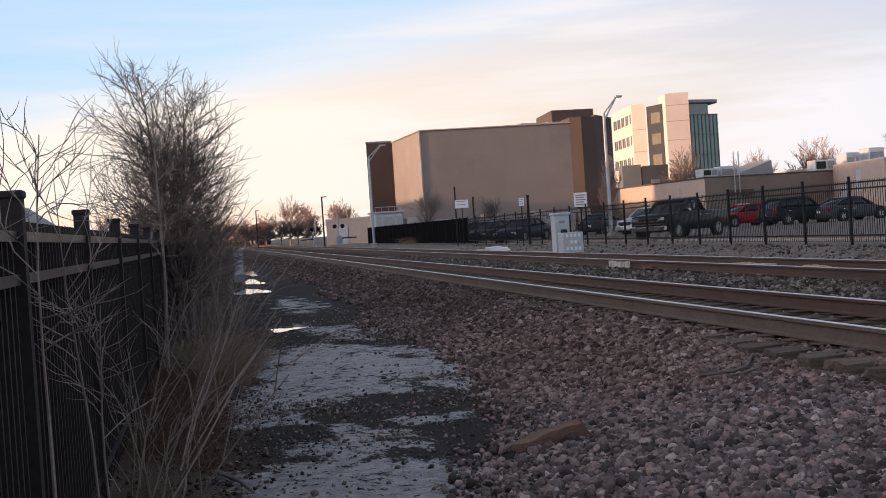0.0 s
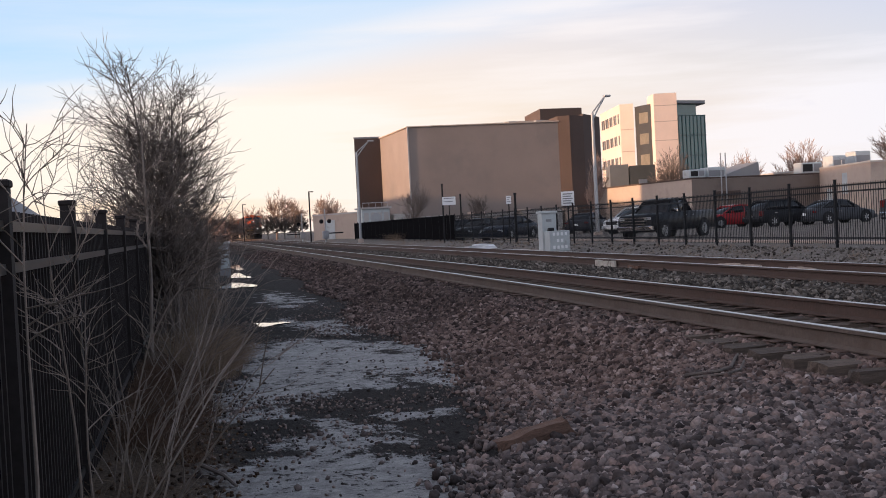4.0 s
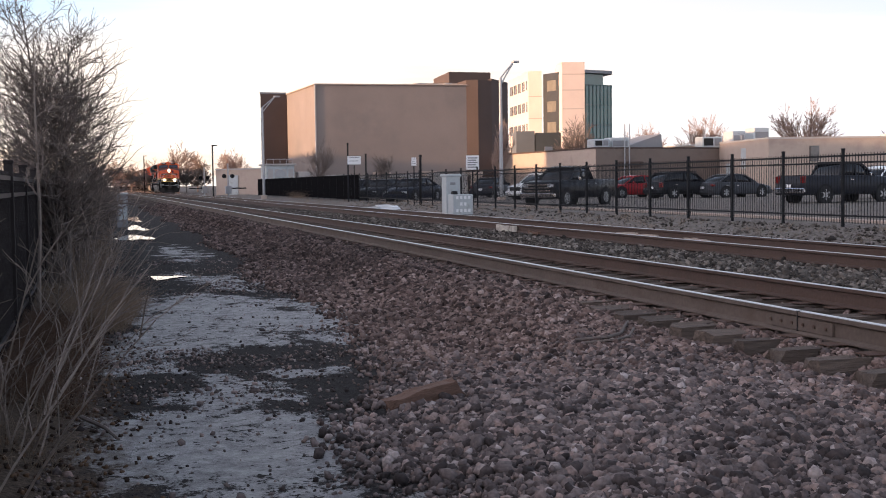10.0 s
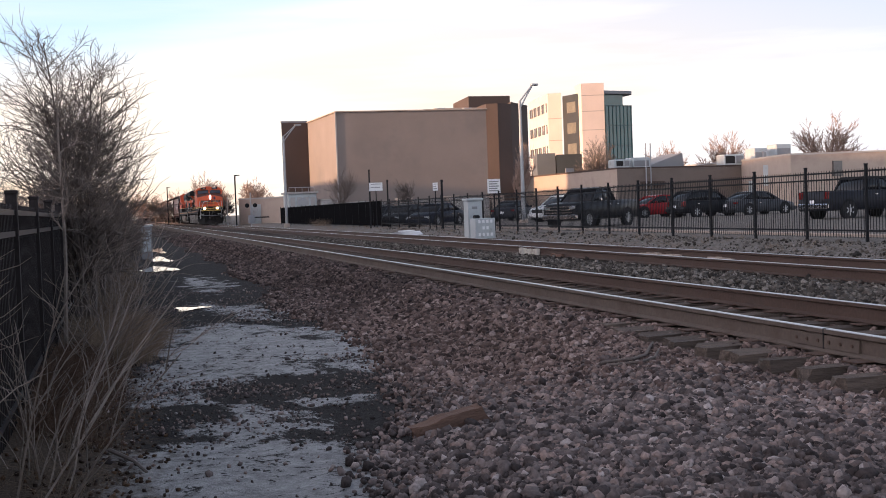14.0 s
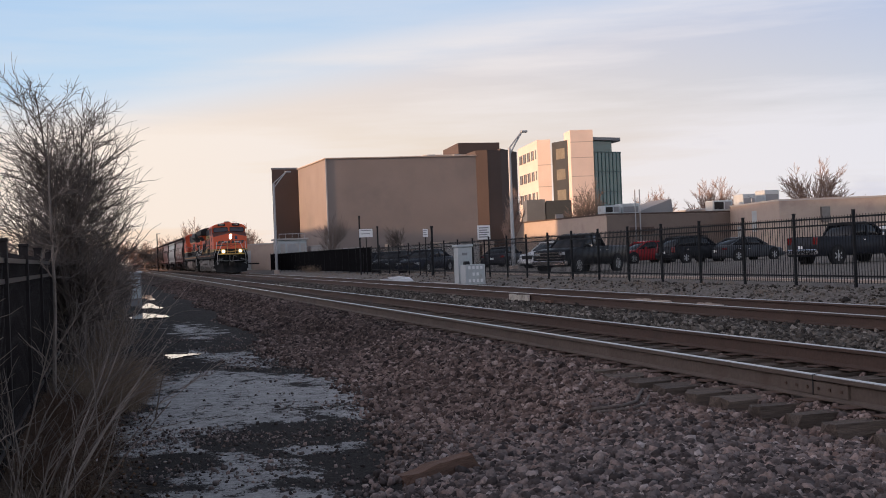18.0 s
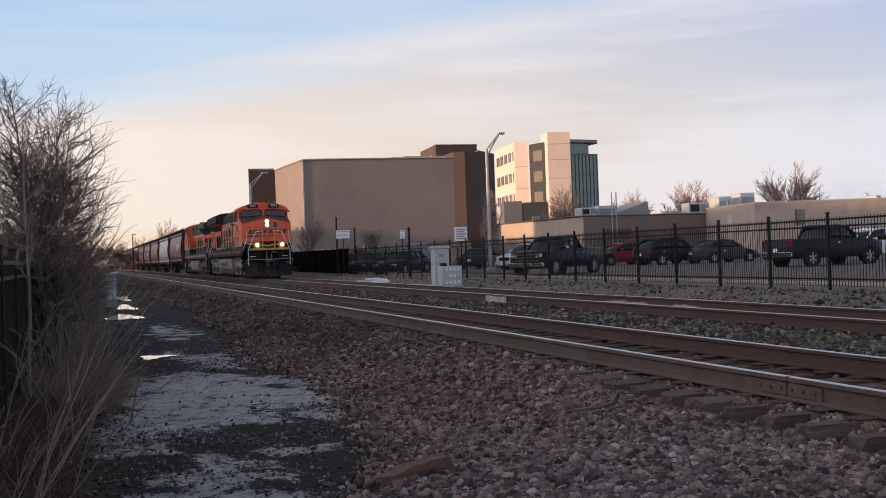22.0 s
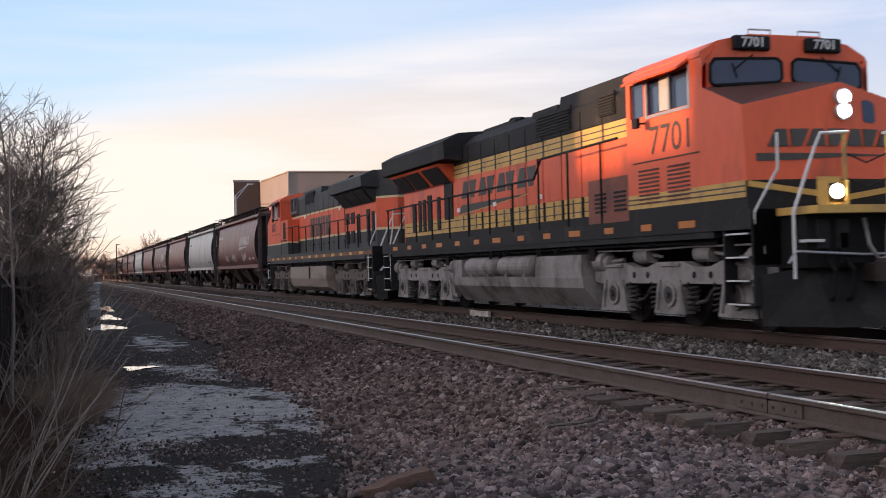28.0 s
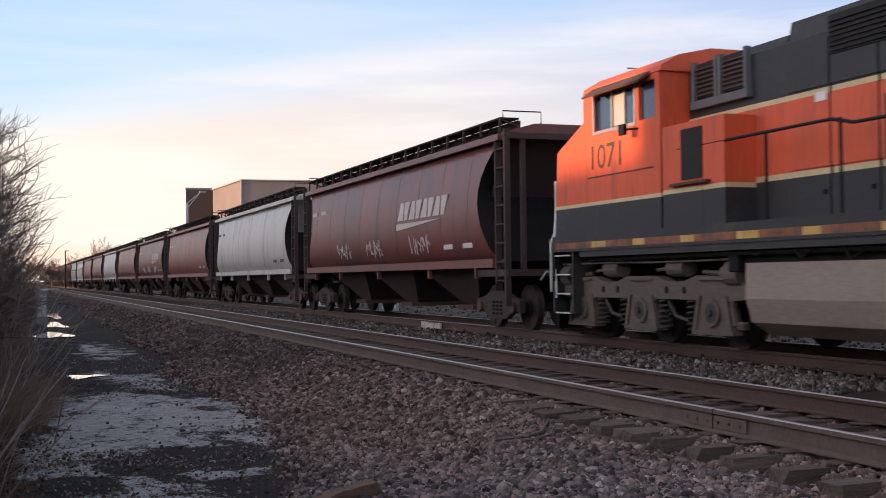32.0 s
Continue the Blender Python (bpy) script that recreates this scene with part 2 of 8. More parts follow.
# ---- the surfaces of the place ----
M_RAIL = material("rusty_rail", (0.088, 0.053, 0.04), 0.75, 0.2, 0.3, 30, 2, 0.2, dirt=(0.07, 0.045, 0.035), dirt_amount=0.5)
M_RAILDUST = material("dusty_tan_rail", (0.112, 0.083, 0.067), 0.85, 0, 0.25, 26, 1.5, 0.2, dirt=(0.085, 0.057, 0.043), dirt_amount=0.45, dirt_scale=2.2)
M_RAILTOP = material("polished_railhead", (0.50, 0.48, 0.47), 0.30, 1.0, 0.1, 30, 2, 0.03)
M_TIE = material("weathered_tie", (0.105, 0.078, 0.062), 0.95, 0, 0.45, 12, 2, 0.7, dirt=(0.05, 0.036, 0.03), dirt_amount=0.45, dirt_scale=3, streak=(1, 14, 14), random_tint=0.5)
M_IRON = material("rusty_iron", (0.10, 0.06, 0.045), 0.8, 0.3, 0.35, 40, 4, 0.3)
M_BLACK = material("black_paint", (0.010, 0.010, 0.012), 0.6, 0, 0.3, 30, 2, 0.05, spec=0.2)
M_BRICK = material("tan_brick", (0.238, 0.195, 0.175), 0.9, 0, 0.14, 20, 0.25, 0.1, dirt=(0.195, 0.165, 0.152), dirt_amount=0.35, dirt_scale=0.16)
M_BROWN = material("dark_brick", (0.088, 0.060, 0.050), 0.9, 0, 0.18, 15, 0.3, 0.1)
M_CREAM = material("cream_panel", (0.70, 0.55, 0.465), 0.85, 0, 0.1, 12, 0.3, 0.05)
M_BEIGE = material("beige_block", (0.45, 0.36, 0.30), 0.9, 0, 0.15, 14, 0.5, 0.1, dirt=(0.36, 0.28, 0.24), dirt_amount=0.4, dirt_scale=0.5)
# the beige block again, with the front wall's shade put into the colour
M_SHADEBEIGE = material("shaded_beige_block", (0.20, 0.155, 0.130), 0.9, 0, 0.16, 14, 0.5, 0.1, dirt=(0.14, 0.11, 0.095), dirt_amount=0.4, dirt_scale=0.5)
M_GREYPANEL = material("grey_panel", (0.24, 0.24, 0.25), 0.85, 0, 0.12, 10, 0.4, 0.05)
M_SHADEGLAZE = material("shaded_olive_glazing", (0.040, 0.034, 0.026), 0.35, 0, 0.3, 6, 0.4, 0.0, spec=0.3)
M_DIMPANE = material("dim_pane", (0.15, 0.125, 0.085), 0.5, 0, 0.4, 3, 0.6, 0.0)
M_SLATE = material("slate_panel", (0.125, 0.128, 0.13), 0.85, 0, 0.15, 10, 0.4, 0.05)
M_DARKPANEL = material("dark_panel", (0.050, 0.053, 0.052), 0.8, 0, 0.2, 10, 0.4, 0.05)
M_GLASSBAR = material("teal_mullion", (0.055, 0.10, 0.10), 0.5, 0, 0.15, 10, 0.5, 0.02)
M_GLASS = material("blue_green_glazing", (0.035, 0.105, 0.105), 0.08, 0, 0.2, 3, 0.4, 0, spec=1.0, coat=0.5)
M_WINDOW = material("dark_window", (0.095, 0.085, 0.085), 0.1, 0, 0.2, 3, 0.5, 0, spec=0.9)
M_ROOF = material("pale_roof_edge", (0.42, 0.39, 0.37), 0.8, 0, 0.15, 10, 0.5, 0.05)
M_ASPHALT = material("lot_asphalt", (0.44, 0.425, 0.425), 0.85, 0, 0.2, 60, 0.6, 0.2)
M_GREYSTEEL = material("galvanised_steel", (0.38, 0.38, 0.39), 0.5, 0.6, 0.15, 20, 1, 0.05)
M_SILVERBOX = material("pale_cabinet", (0.44, 0.47, 0.48), 0.5, 0.1, 0.12, 14, 1.5, 0.05, dirt=(0.25, 0.24, 0.22), dirt_amount=0.25)
M_SIGN = material("white_sign", (0.75, 0.75, 0.76), 0.5, 0, 0.06, 10, 1, 0.02)
M_BARK = material("bark", (0.155, 0.125, 0.110), 0.95, 0, 0.35, 40, 4, 0.4, random_tint=0.35)
M_TWIG = material("pale_twig", (0.25, 0.20, 0.17), 0.9, 0, 0.3, 40, 4, 0.2, random_tint=0.4)
M_GRASS = material("dry_grass", (0.20, 0.143, 0.10), 0.9, 0, 0.3, 20, 3, 0.1, random_tint=0.45)
# twigs paler and warmer than the bark: late sunlight mixed into the colour
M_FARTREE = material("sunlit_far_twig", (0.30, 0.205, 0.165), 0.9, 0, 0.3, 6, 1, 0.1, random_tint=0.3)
M_WATER = material("puddle_water", (0.02, 0.02, 0.02), 0.02, 0, 0.05, 4, 1, 0.0, spec=1.0, coat=1.0)
M_WOOD = material("old_timber", (0.15, 0.085, 0.06), 0.95, 0, 0.4, 16, 3, 0.5, streak=(1, 8, 8))
M_GRILLE = material("dark_grille", (0.012, 0.011, 0.011), 0.8, 0, 0.3, 60, 3, 0.3)
M_SCREEN = material("black_screen_cloth", (0.010, 0.010, 0.011), 1.0, 0, 0.3, 30, 2, 0.05, spec=0.0)
M_SHEET = material("black_backing_sheet", (0.028, 0.023, 0.023), 0.55, 0, 0.3, 6, 1, 0.02, spec=0.2)
M_FENCEBLACK = material("dull_black_fence", (0.032, 0.027, 0.027), 0.7, 0, 0.3, 30, 2, 0.05, spec=0.12)
M_FENCERAIL = material("gloss_black_rail", (0.014, 0.014, 0.016), 0.35, 0, 0.3, 30, 2, 0.03, spec=0.6)


# ---- ground ----
X_NEAR, X_FAR = 6.14, 10.77            # the two tracks' centre lines
PATH_Z = -0.50


def smooth(a, b, x):
    t = min(1.0, max(0.0, (x - a) / (b - a)))
    return t * t * (3 - 2 * t)


def ground_z(x, y):
    """Height of the ground: cinder path, ballast shoulder, track bed, ditch, verge and car park."""
    foot = 3.25 + 0.9 * smooth(10, 50, y) + 0.25 * math.sin(y * 0.35)
    z = PATH_Z + 0.278 * smooth(foot, 4.7, x) + 0.022 * smooth(7.45, 7.95, x)
    z -= 0.10 * smooth(4.0, 4.5, x) * (1 - smooth(4.95, 5.15, x)) * (1 - smooth(9.0, 12.0, y))
    z -= 0.14 * smooth(12.4, 13.3, x) * (1 - smooth(13.8, 15.6, x))
    z += 0.12 * smooth(13.9, 16.0, x) + 0.03 * smooth(16, 19, x)
    z += 0.05 * math.exp(-((x - 8.45) / 0.6) ** 2)
    # a heap of fresh stone beside the path, and the sunken cribs between the rails
    z += 0.05 * smooth(1.5, 3.0, x) * (1 - smooth(7.0, 10.5, y)) * (1 - smooth(3.4, 4.2, x))
    z += 0.15 * smooth(1.35, 2.35, x - 0.22 * (y - 6.5)) * (1 - smooth(6.9, 8.3, y + 0.25 * math.sin(x * 3))) * (1 - smooth(3.5, 4.5, x))
    z -= 0.06 * smooth(5.42, 5.62, x) * (1 - smooth(6.66, 6.86, x))
    z += 0.14 * (1 - smooth(-0.9, 0.15, x))
    z += 0.022 * noise.noise(Vector((x * 1.1, y * 1.1, 3.0))) * (1 - smooth(15, 18, x)) * (1 - smooth(4.6, 5.0, x) * (1 - smooth(12.2, 12.6, x)))
    return z


def make_ground_material():
    m = bpy.data.materials.new("cinder_ground")
    m.use_nodes = True
    nt = m.node_tree
    N, L = nt.nodes.new, nt.links.new
    bs = nt.nodes["Principled BSDF"]
    co = N("ShaderNodeTexCoord")
    sep = N("ShaderNodeSeparateXYZ")
    L(co.outputs["Object"], sep.inputs[0])

    def noise_at(scale, detail=6, rough=0.6, stretch=None):
        n = N("ShaderNodeTexNoise")
        n.inputs["Scale"].default_value, n.inputs["Detail"].default_value, n.inputs["Roughness"].default_value = scale, detail, rough
        if stretch:
            mp = N("ShaderNodeMapping")
            mp.inputs["Scale"].default_value = stretch
            L(co.outputs["Object"], mp.inputs[0])
            L(mp.outputs[0], n.inputs["Vector"])
        else:
            L(co.outputs["Object"], n.inputs["Vector"])
        return n.outputs["Fac"]

    def ranged(src, a, b, lo=0.0, hi=1.0):
        r = N("ShaderNodeMapRange")
        r.inputs["From Min"].default_value, r.inputs["From Max"].default_value = a, b
        r.inputs["To Min"].default_value, r.inputs["To Max"].default_value = lo, hi
        L(src, r.inputs["Value"])
        return r.outputs[0]

    def op(kind, a, b):
        o = N("ShaderNodeMath")
        o.operation = kind
        for i, s in enumerate((a, b)):
            if isinstance(s, (int, float)):
                o.inputs[i].default_value = s
            else:
                L(s, o.inputs[i])
        return o.outputs[0]

    def mix(fac, a, b):
        o = N("ShaderNodeMix")
        o.data_type = "RGBA"
        L(fac, o.inputs[0])
        for i, s in ((6, a), (7, b)):
            if isinstance(s, tuple):
                o.inputs[i].default_value = (*s, 1)
            else:
                L(s, o.inputs[i])
        return o.outputs[2]

    fine = noise_at(45, 6, 0.7)
    mid = noise_at(9, 5)
    cinder = mix(ranged(fine, 0.3, 0.75), (0.014, 0.0125, 0.012), (0.075, 0.068, 0.065))
    lime = mix(ranged(op("ADD", mid, op("MULTIPLY", op("SUBTRACT", fine, 0.5), 0.8)), 0.3, 0.7), (0.15, 0.142, 0.140), (0.38, 0.362, 0.355))
    # caked pale fines lie in ragged sheets along the path
    warp = noise_at(1.9, 12, 0.74, (1.0, 0.7, 1.0))
    ragged = op("MULTIPLY", op("SUBTRACT", warp, 0.52), 6.2)
    speck = noise_at(13, 4, 0.65)

    def blob(cx, cy, rx, ry):
        dx = op("DIVIDE", op("SUBTRACT", sep.outputs["X"], cx), rx)
        dy = op("DIVIDE", op("SUBTRACT", sep.outputs["Y"], cy), ry)
        r2 = op("ADD", op("MULTIPLY", dx, dx), op("MULTIPLY", dy, dy))
        return op("SUBTRACT", 1.0, r2)

    sheets = None
    for cx, cy, rx, ry, less in ((1.35, 14.3, 1.2, 3.4, 0.0), (0.55, 11.6, 0.6, 1.8, 0.0), (2.3, 13.6, 0.8, 2.6, 0.1), (0.85, 9.1, 0.6, 1.0, 0.15), (1.72, 9.75, 0.5, 0.42, 0.2),
                                 (0.75, 7.0, 0.95, 1.15, -0.1), (0.4, 7.9, 0.6, 0.7, 0.2), (0.9, 5.2, 1.0, 1.2, 0.1), (2.1, 19.0, 0.75, 2.2, 0.45), (1.5, 20.6, 0.5, 2.0, 0.5), (1.9, 28.0, 0.9, 5.0, 0.6)):
        b = op("SUBTRACT", blob(cx, cy, rx, ry), less)
        sheets = b if sheets is None else op("MAXIMUM", sheets, b)
    for cx, cy, rx, ry in ((1.75, 10.7, 0.8, 0.75), (1.15, 10.3, 0.45, 0.5), (0.4, 9.6, 0.4, 0.5), (2.5, 10.3, 0.5, 1.0)):
        sheets = op("MINIMUM", sheets, op("MULTIPLY", blob(cx, cy, rx, ry), -1.3))
    pits = op("MULTIPLY", ranged(speck, 0.56, 0.68), -1.1)
    pale = ranged(op("ADD", sheets, op("ADD", ragged, op("ADD", pits, op("MULTIPLY", op("SUBTRACT", fine, 0.5), 1.2)))), 0.0, 0.28)
    col = mix(pale, cinder, lime)
    # stony bed, darkened so its colour gives the shade between loose stones
    shaded_bed = mix(ranged(fine, 0.3, 0.72), (0.022, 0.016, 0.014), (0.085, 0.062, 0.052))
    col = mix(ranged(op("ADD", sep.outputs["X"], op("MULTIPLY", mid, 1.4)), 3.6, 4.4), col, shaded_bed)
    verge = mix(ranged(mid, 0.35, 0.7), (0.11, 0.095, 0.083), (0.28, 0.25, 0.225))
    col = mix(ranged(op("ADD", sep.outputs["X"], mid), 13.6, 14.6), col, verge)
    leaf = mix(ranged(fine, 0.35, 0.7), (0.045, 0.034, 0.028), (0.18, 0.132, 0.098))
    col = mix(ranged(op("ADD", sep.outputs["X"], op("MULTIPLY", mid, 1.2)), 0.9, 0.4), col, leaf)
    L(col, bs.inputs["Base Color"])
    L(ranged(pale, 0, 1, 0.06, 0.35), bs.inputs["Specular IOR Level"])
    L(ranged(pale, 0, 1, 0.95, 0.62), bs.inputs["Roughness"])
    bp = N("ShaderNodeBump")
    bp.inputs["Strength"].default_value, bp.inputs["Distance"].default_value = 0.8, 0.03
    L(op("ADD", fine, op("MULTIPLY", mid, 1.2)), bp.inputs["Height"])
    L(bp.outputs[0], bs.inputs["Normal"])
    return m


M_GROUND = make_ground_material()


def make_ground():
    xs = [-3000, -900, -300, -90, -40, -20, -12, -8, -5] + [-4 + 0.25 * i for i in range(85)] + [17.5, 18, 19, 20, 22, 26, 40, 90, 200, 600, 3000]
    ys = [-300, -80, -30, -12, -5] + [-2 + 0.25 * i for i in range(88)] + [20 + 0.5 * i for i in range(60)] + [50 + 2 * i for i in range(26)] + [110, 130, 160, 200, 260, 400, 800, 1600, 4200]
    verts = [(x, y, ground_z(x, y)) for y in ys for x in xs]
    w = len(xs)
    faces = [(j * w + i, j * w + i + 1, (j + 1) * w + i + 1, (j + 1) * w + i) for j in range(len(ys) - 1) for i in range(w - 1)]
    me = bpy.data.meshes.new("ground")
    me.from_pydata(verts, [], faces)
    me.polygons.foreach_set("use_smooth", [True] * len(faces))
    me.materials.append(M_GROUND)
    tagged(new("ground", me), "dark cinder and gravel ground with pale caked fines", "ground", kind="structure")


make_ground()


# ---- track ----
RAIL_OUTLINE = [(-0.070, -0.180), (0.070, -0.180), (0.070, -0.168), (0.012, -0.150), (0.010, -0.045), (0.036, -0.035), (0.036, -0.004), (-0.036, -0.004), (-0.036, -0.035), (-0.010, -0.045), (-0.012, -0.150), (-0.070, -0.168)]
TIE_STEP = 0.53


def make_track(xc, label, y0=-14.0, y1=420.0):
    track = thing("railway_track", label, "track", pose(xc, 0, 0), "parallel tracks", "structure")
    for side in (-1, 1):
        bm = B()
        prism(bm, [(u + side * 0.7525, v) for u, v in RAIL_OUTLINE], "y", y0, y1)
        dusty = side < 0 and xc < 8
        rail = part("rail", bm, M_RAILDUST if dusty else M_RAIL, track, "dusty tan-brown steel rail" if dusty else "rust-brown steel rail")
        bm = B()
        prism(bm, [(side * 0.7525 + u, v) for u, v in ((-0.016, -0.004), (0.030, -0.004), (0.026, 0.002), (-0.012, 0.002))], "y", y0, y1)
        part("railhead", bm, M_RAILTOP, rail, "bright worn railhead")
    return track


track_near = make_track(X_NEAR, "near railway track of rusty rails on dark timber ties")
track_far = make_track(X_FAR, "far railway track carrying the freight train")


# ---- ties, plates, joint bars ----
def make_ties():
    plain = mesh_of(boxed(((-1.3, -0.115, -0.37), (1.3, 0.115, -0.186))), "tie", M_TIE)
    rnd = random.Random(4)
    worn = []
    for k in range(7):
        bm = B()
        box(bm, (-1.36, -0.115, -0.46), (1.36, 0.115, -0.186))
        bmesh.ops.subdivide_edges(bm, edges=bm.edges[:], cuts=2)
        for v in bm.verts:
            end = abs(v.co.x) > 1.2
            v.co += Vector((rnd.uniform(-0.05, 0.03) * math.copysign(1, v.co.x) if end else 0, rnd.uniform(-0.018, 0.018), rnd.uniform(-0.035 if end else -0.014, 0.0)))
        worn.append(mesh_of(bm, "tie", M_TIE))
    plate = mesh_of(boxed(((-0.19, -0.095, -0.186), (0.19, 0.095, -0.178))), "tie_plate", M_IRON)
    for track in (track_near, track_far):
        for i in range(120):
            y = -3.0 + i * TIE_STEP
            me = worn[(i * 3 + i // 5) % 7] if i < 60 else plain
            tie = part("tie", me, None, track, at=pose(rnd.uniform(-0.05, 0.05), y + rnd.uniform(-0.03, 0.03), rnd.uniform(-0.008, 0), 0, 0, rnd.uniform(-0.9, 0.9)))
            if 8 < i < 56 and track is track_near:
                for sx in (-0.7525, 0.7525):
                    part("tie_plate", plate, None, tie, at=pose(sx, 0, 0))
        bm = B()
        for i in range(120, 560):
            y = -3.0 + i * TIE_STEP
            box(bm, (-1.3, y - 0.115, -0.37), (1.3, y + 0.115, -0.188))
        tagged(part("distant_tie", bm, M_TIE, track), kind="stuff")
    # bolted joint in the near rail
    for side in (-1, 1):
        x = -0.7525 + side * 0.022
        bm = B()
        prism(bm, [(x - 0.012, -0.150), (x + 0.012, -0.150), (x + 0.010, -0.050), (x - 0.010, -0.050)], "y", 7.72, 8.64)
        joint = part("joint_bar", bm, M_RAILDUST, track_near, "bolted rail joint bar")
        for k in range(6):
            bm = B()
            disc(bm, (x, 7.80 + k * 0.152, -0.10), 0.014, "x", -0.02, 0.02, 6)
            part("bolt", bm, M_IRON, joint)
    bm = boxed(((-0.7525 - 0.0375, 8.174, -0.176), (-0.7525 + 0.0375, 8.186, 0.0028)))
    part("rail_gap", bm, M_GRILLE, track_near)


make_ties()


def painted_blocks():
    """Whitewashed and rusty pads clamped to the far track's rails."""
    rnd = random.Random(11)
    pale = material("flaking_white_pad", (0.50, 0.46, 0.40), 0.8, 0, 0.3, 20, 4, 0.2, dirt=(0.16, 0.12, 0.10), dirt_amount=0.4, dirt_scale=6)
    for y0, y1, mat, lab in ((27.2, 28.6, pale, "white-painted pads against the rail web"), (25.6, 26.3, M_WOOD, "rust-stained pads against the rail web"), (22.6, 24.6, M_BEIGE, "pale weathered planks beside the rail"), (20.4, 21.4, M_BEIGE, "pale weathered planks beside the rail")):
        pad = thing("rail_pad", lab, "pad", pose(X_FAR if mat is not M_BEIGE else X_FAR + 1.5, 0, 0), "pads along the rail")
        n = 6
        for i in range(n):
            a, b = y0 + (y1 - y0) * i / n, y0 + (y1 - y0) * (i + 0.94) / n
            z = -0.20 + rnd.uniform(0, 0.05) if mat is pale else -0.18
            bm = boxed(((-0.88, a, z), (-0.82 + rnd.uniform(-0.01, 0.01), b, (-0.03 if mat is pale else -0.10) + rnd.uniform(-0.03, 0.0))))
            part("block", bm, mat, pad)


painted_blocks()


# ---- loose ballast ----
def make_stone_material(name, stops, dark):
    m = bpy.data.materials.new(name)
    m.use_nodes = True
    nt = m.node_tree
    N, L = nt.nodes.new, nt.links.new
    bs = nt.nodes["Principled BSDF"]
    bs.inputs["Roughness"].default_value = 0.9
    bs.inputs["Specular IOR Level"].default_value = 0.2
    geo, co = N("ShaderNodeNewGeometry"), N("ShaderNodeTexCoord")
    ramp = N("ShaderNodeValToRGB")
    ramp.color_ramp.interpolation = "LINEAR"
    e = ramp.color_ramp.elements
    e[0].position, e[0].color = stops[0][0], (*stops[0][1], 1)
    e[1].position, e[1].color = stops[-1][0], (*stops[-1][1], 1)
    for pos, c in stops[1:-1]:
        e.new(pos).color = (*c, 1)
    L(geo.outputs["Random Per Island"], ramp.inputs[0])
    no = N("ShaderNodeTexNoise")
    no.inputs["Scale"].default_value, no.inputs["Detail"].default_value = 42, 5
    L(co.outputs["Object"], no.inputs["Vector"])
    r = N("ShaderNodeMapRange")
    r.inputs["From Min"].default_value, r.inputs["From Max"].default_value = 0.3, 0.7
    r.inputs["To Min"].default_value, r.inputs["To Max"].default_value = 0.65, 1.25
    L(no.outputs["Fac"], r.inputs["Value"])
    patch = N("ShaderNodeTexNoise")
    patch.inputs["Scale"].default_value, patch.inputs["Detail"].default_value = 0.7, 3
    L(co.outputs["Object"], patch.inputs["Vector"])
    r3 = N("ShaderNodeMapRange")
    r3.inputs["From Min"].default_value, r3.inputs["From Max"].default_value = 0.35, 0.65
    r3.inputs["To Min"].default_value, r3.inputs["To Max"].default_value = dark, 1.0
    L(patch.outputs["Fac"], r3.inputs["Value"])
    mu = N("ShaderNodeMath")
    mu.operation = "MULTIPLY"
    L(r.outputs[0], mu.inputs[0])
    L(r3.outputs[0], mu.inputs[1])
    sc = N("ShaderNodeVectorMath")
    sc.operation = "SCALE"
    L(ramp.outputs[0], sc.inputs[0])
    L(mu.outputs[0], sc.inputs["Scale"])
    L(sc.outputs[0], bs.inputs["Base Color"])
    bp = N("ShaderNodeBump")
    bp.inputs["Strength"].default_value, bp.inputs["Distance"].default_value = 0.4, 0.01
    L(no.outputs["Fac"], bp.inputs["Height"])
    L(bp.outputs[0], bs.inputs["Normal"])
    return m


M_BALLAST = make_stone_material("reddish_ballast", [(0.0, (0.041, 0.029, 0.026)), (0.3, (0.132, 0.089, 0.077)), (0.6, (0.212, 0.148, 0.128)), (0.88, (0.31, 0.222, 0.193)), (1.0, (0.45, 0.35, 0.315))], 0.7)
M_DARKBALLAST = make_stone_material("dark_brown_ballast", [(0.0, (0.024, 0.017, 0.015)), (0.4, (0.078, 0.055, 0.049)), (0.8, (0.148, 0.106, 0.094)), (1.0, (0.26, 0.195, 0.175))], 0.7)
M_GREYSTONE = make_stone_material("grey_ballast", [(0.0, (0.037, 0.029, 0.028)), (0.35, (0.132, 0.104, 0.098)), (0.72, (0.225, 0.180, 0.169)), (0.90, (0.32, 0.228, 0.198)), (1.0, (0.47, 0.40, 0.375))], 0.75)
M_BEDSTONE = make_stone_material("dusty_bed_stone", [(0.0, (0.032, 0.027, 0.023)), (0.4, (0.096, 0.081, 0.069)), (0.8, (0.180, 0.154, 0.132)), (1.0, (0.33, 0.29, 0.255))], 0.65)


PHI = (1 + 5 ** 0.5) / 2
COBBLE = [(-1, PHI, 0), (1, PHI, 0), (-1, -PHI, 0), (1, -PHI, 0), (0, -1, PHI), (0, 1, PHI), (0, -1, -PHI), (0, 1, -PHI), (PHI, 0, -1), (PHI, 0, 1), (-PHI, 0, -1), (-PHI, 0, 1)]
COBBLE_FACES = [(0, 11, 5), (0, 5, 1), (0, 1, 7), (0, 7, 10), (0, 10, 11), (1, 5, 9), (5, 11, 4), (11, 10, 2), (10, 7, 6), (7, 1, 8), (3, 9, 4), (3, 4, 2), (3, 2, 6), (3, 6, 8), (3, 8, 9), (4, 9, 5), (2, 4, 11), (6, 2, 10), (8, 6, 7), (9, 8, 1)]


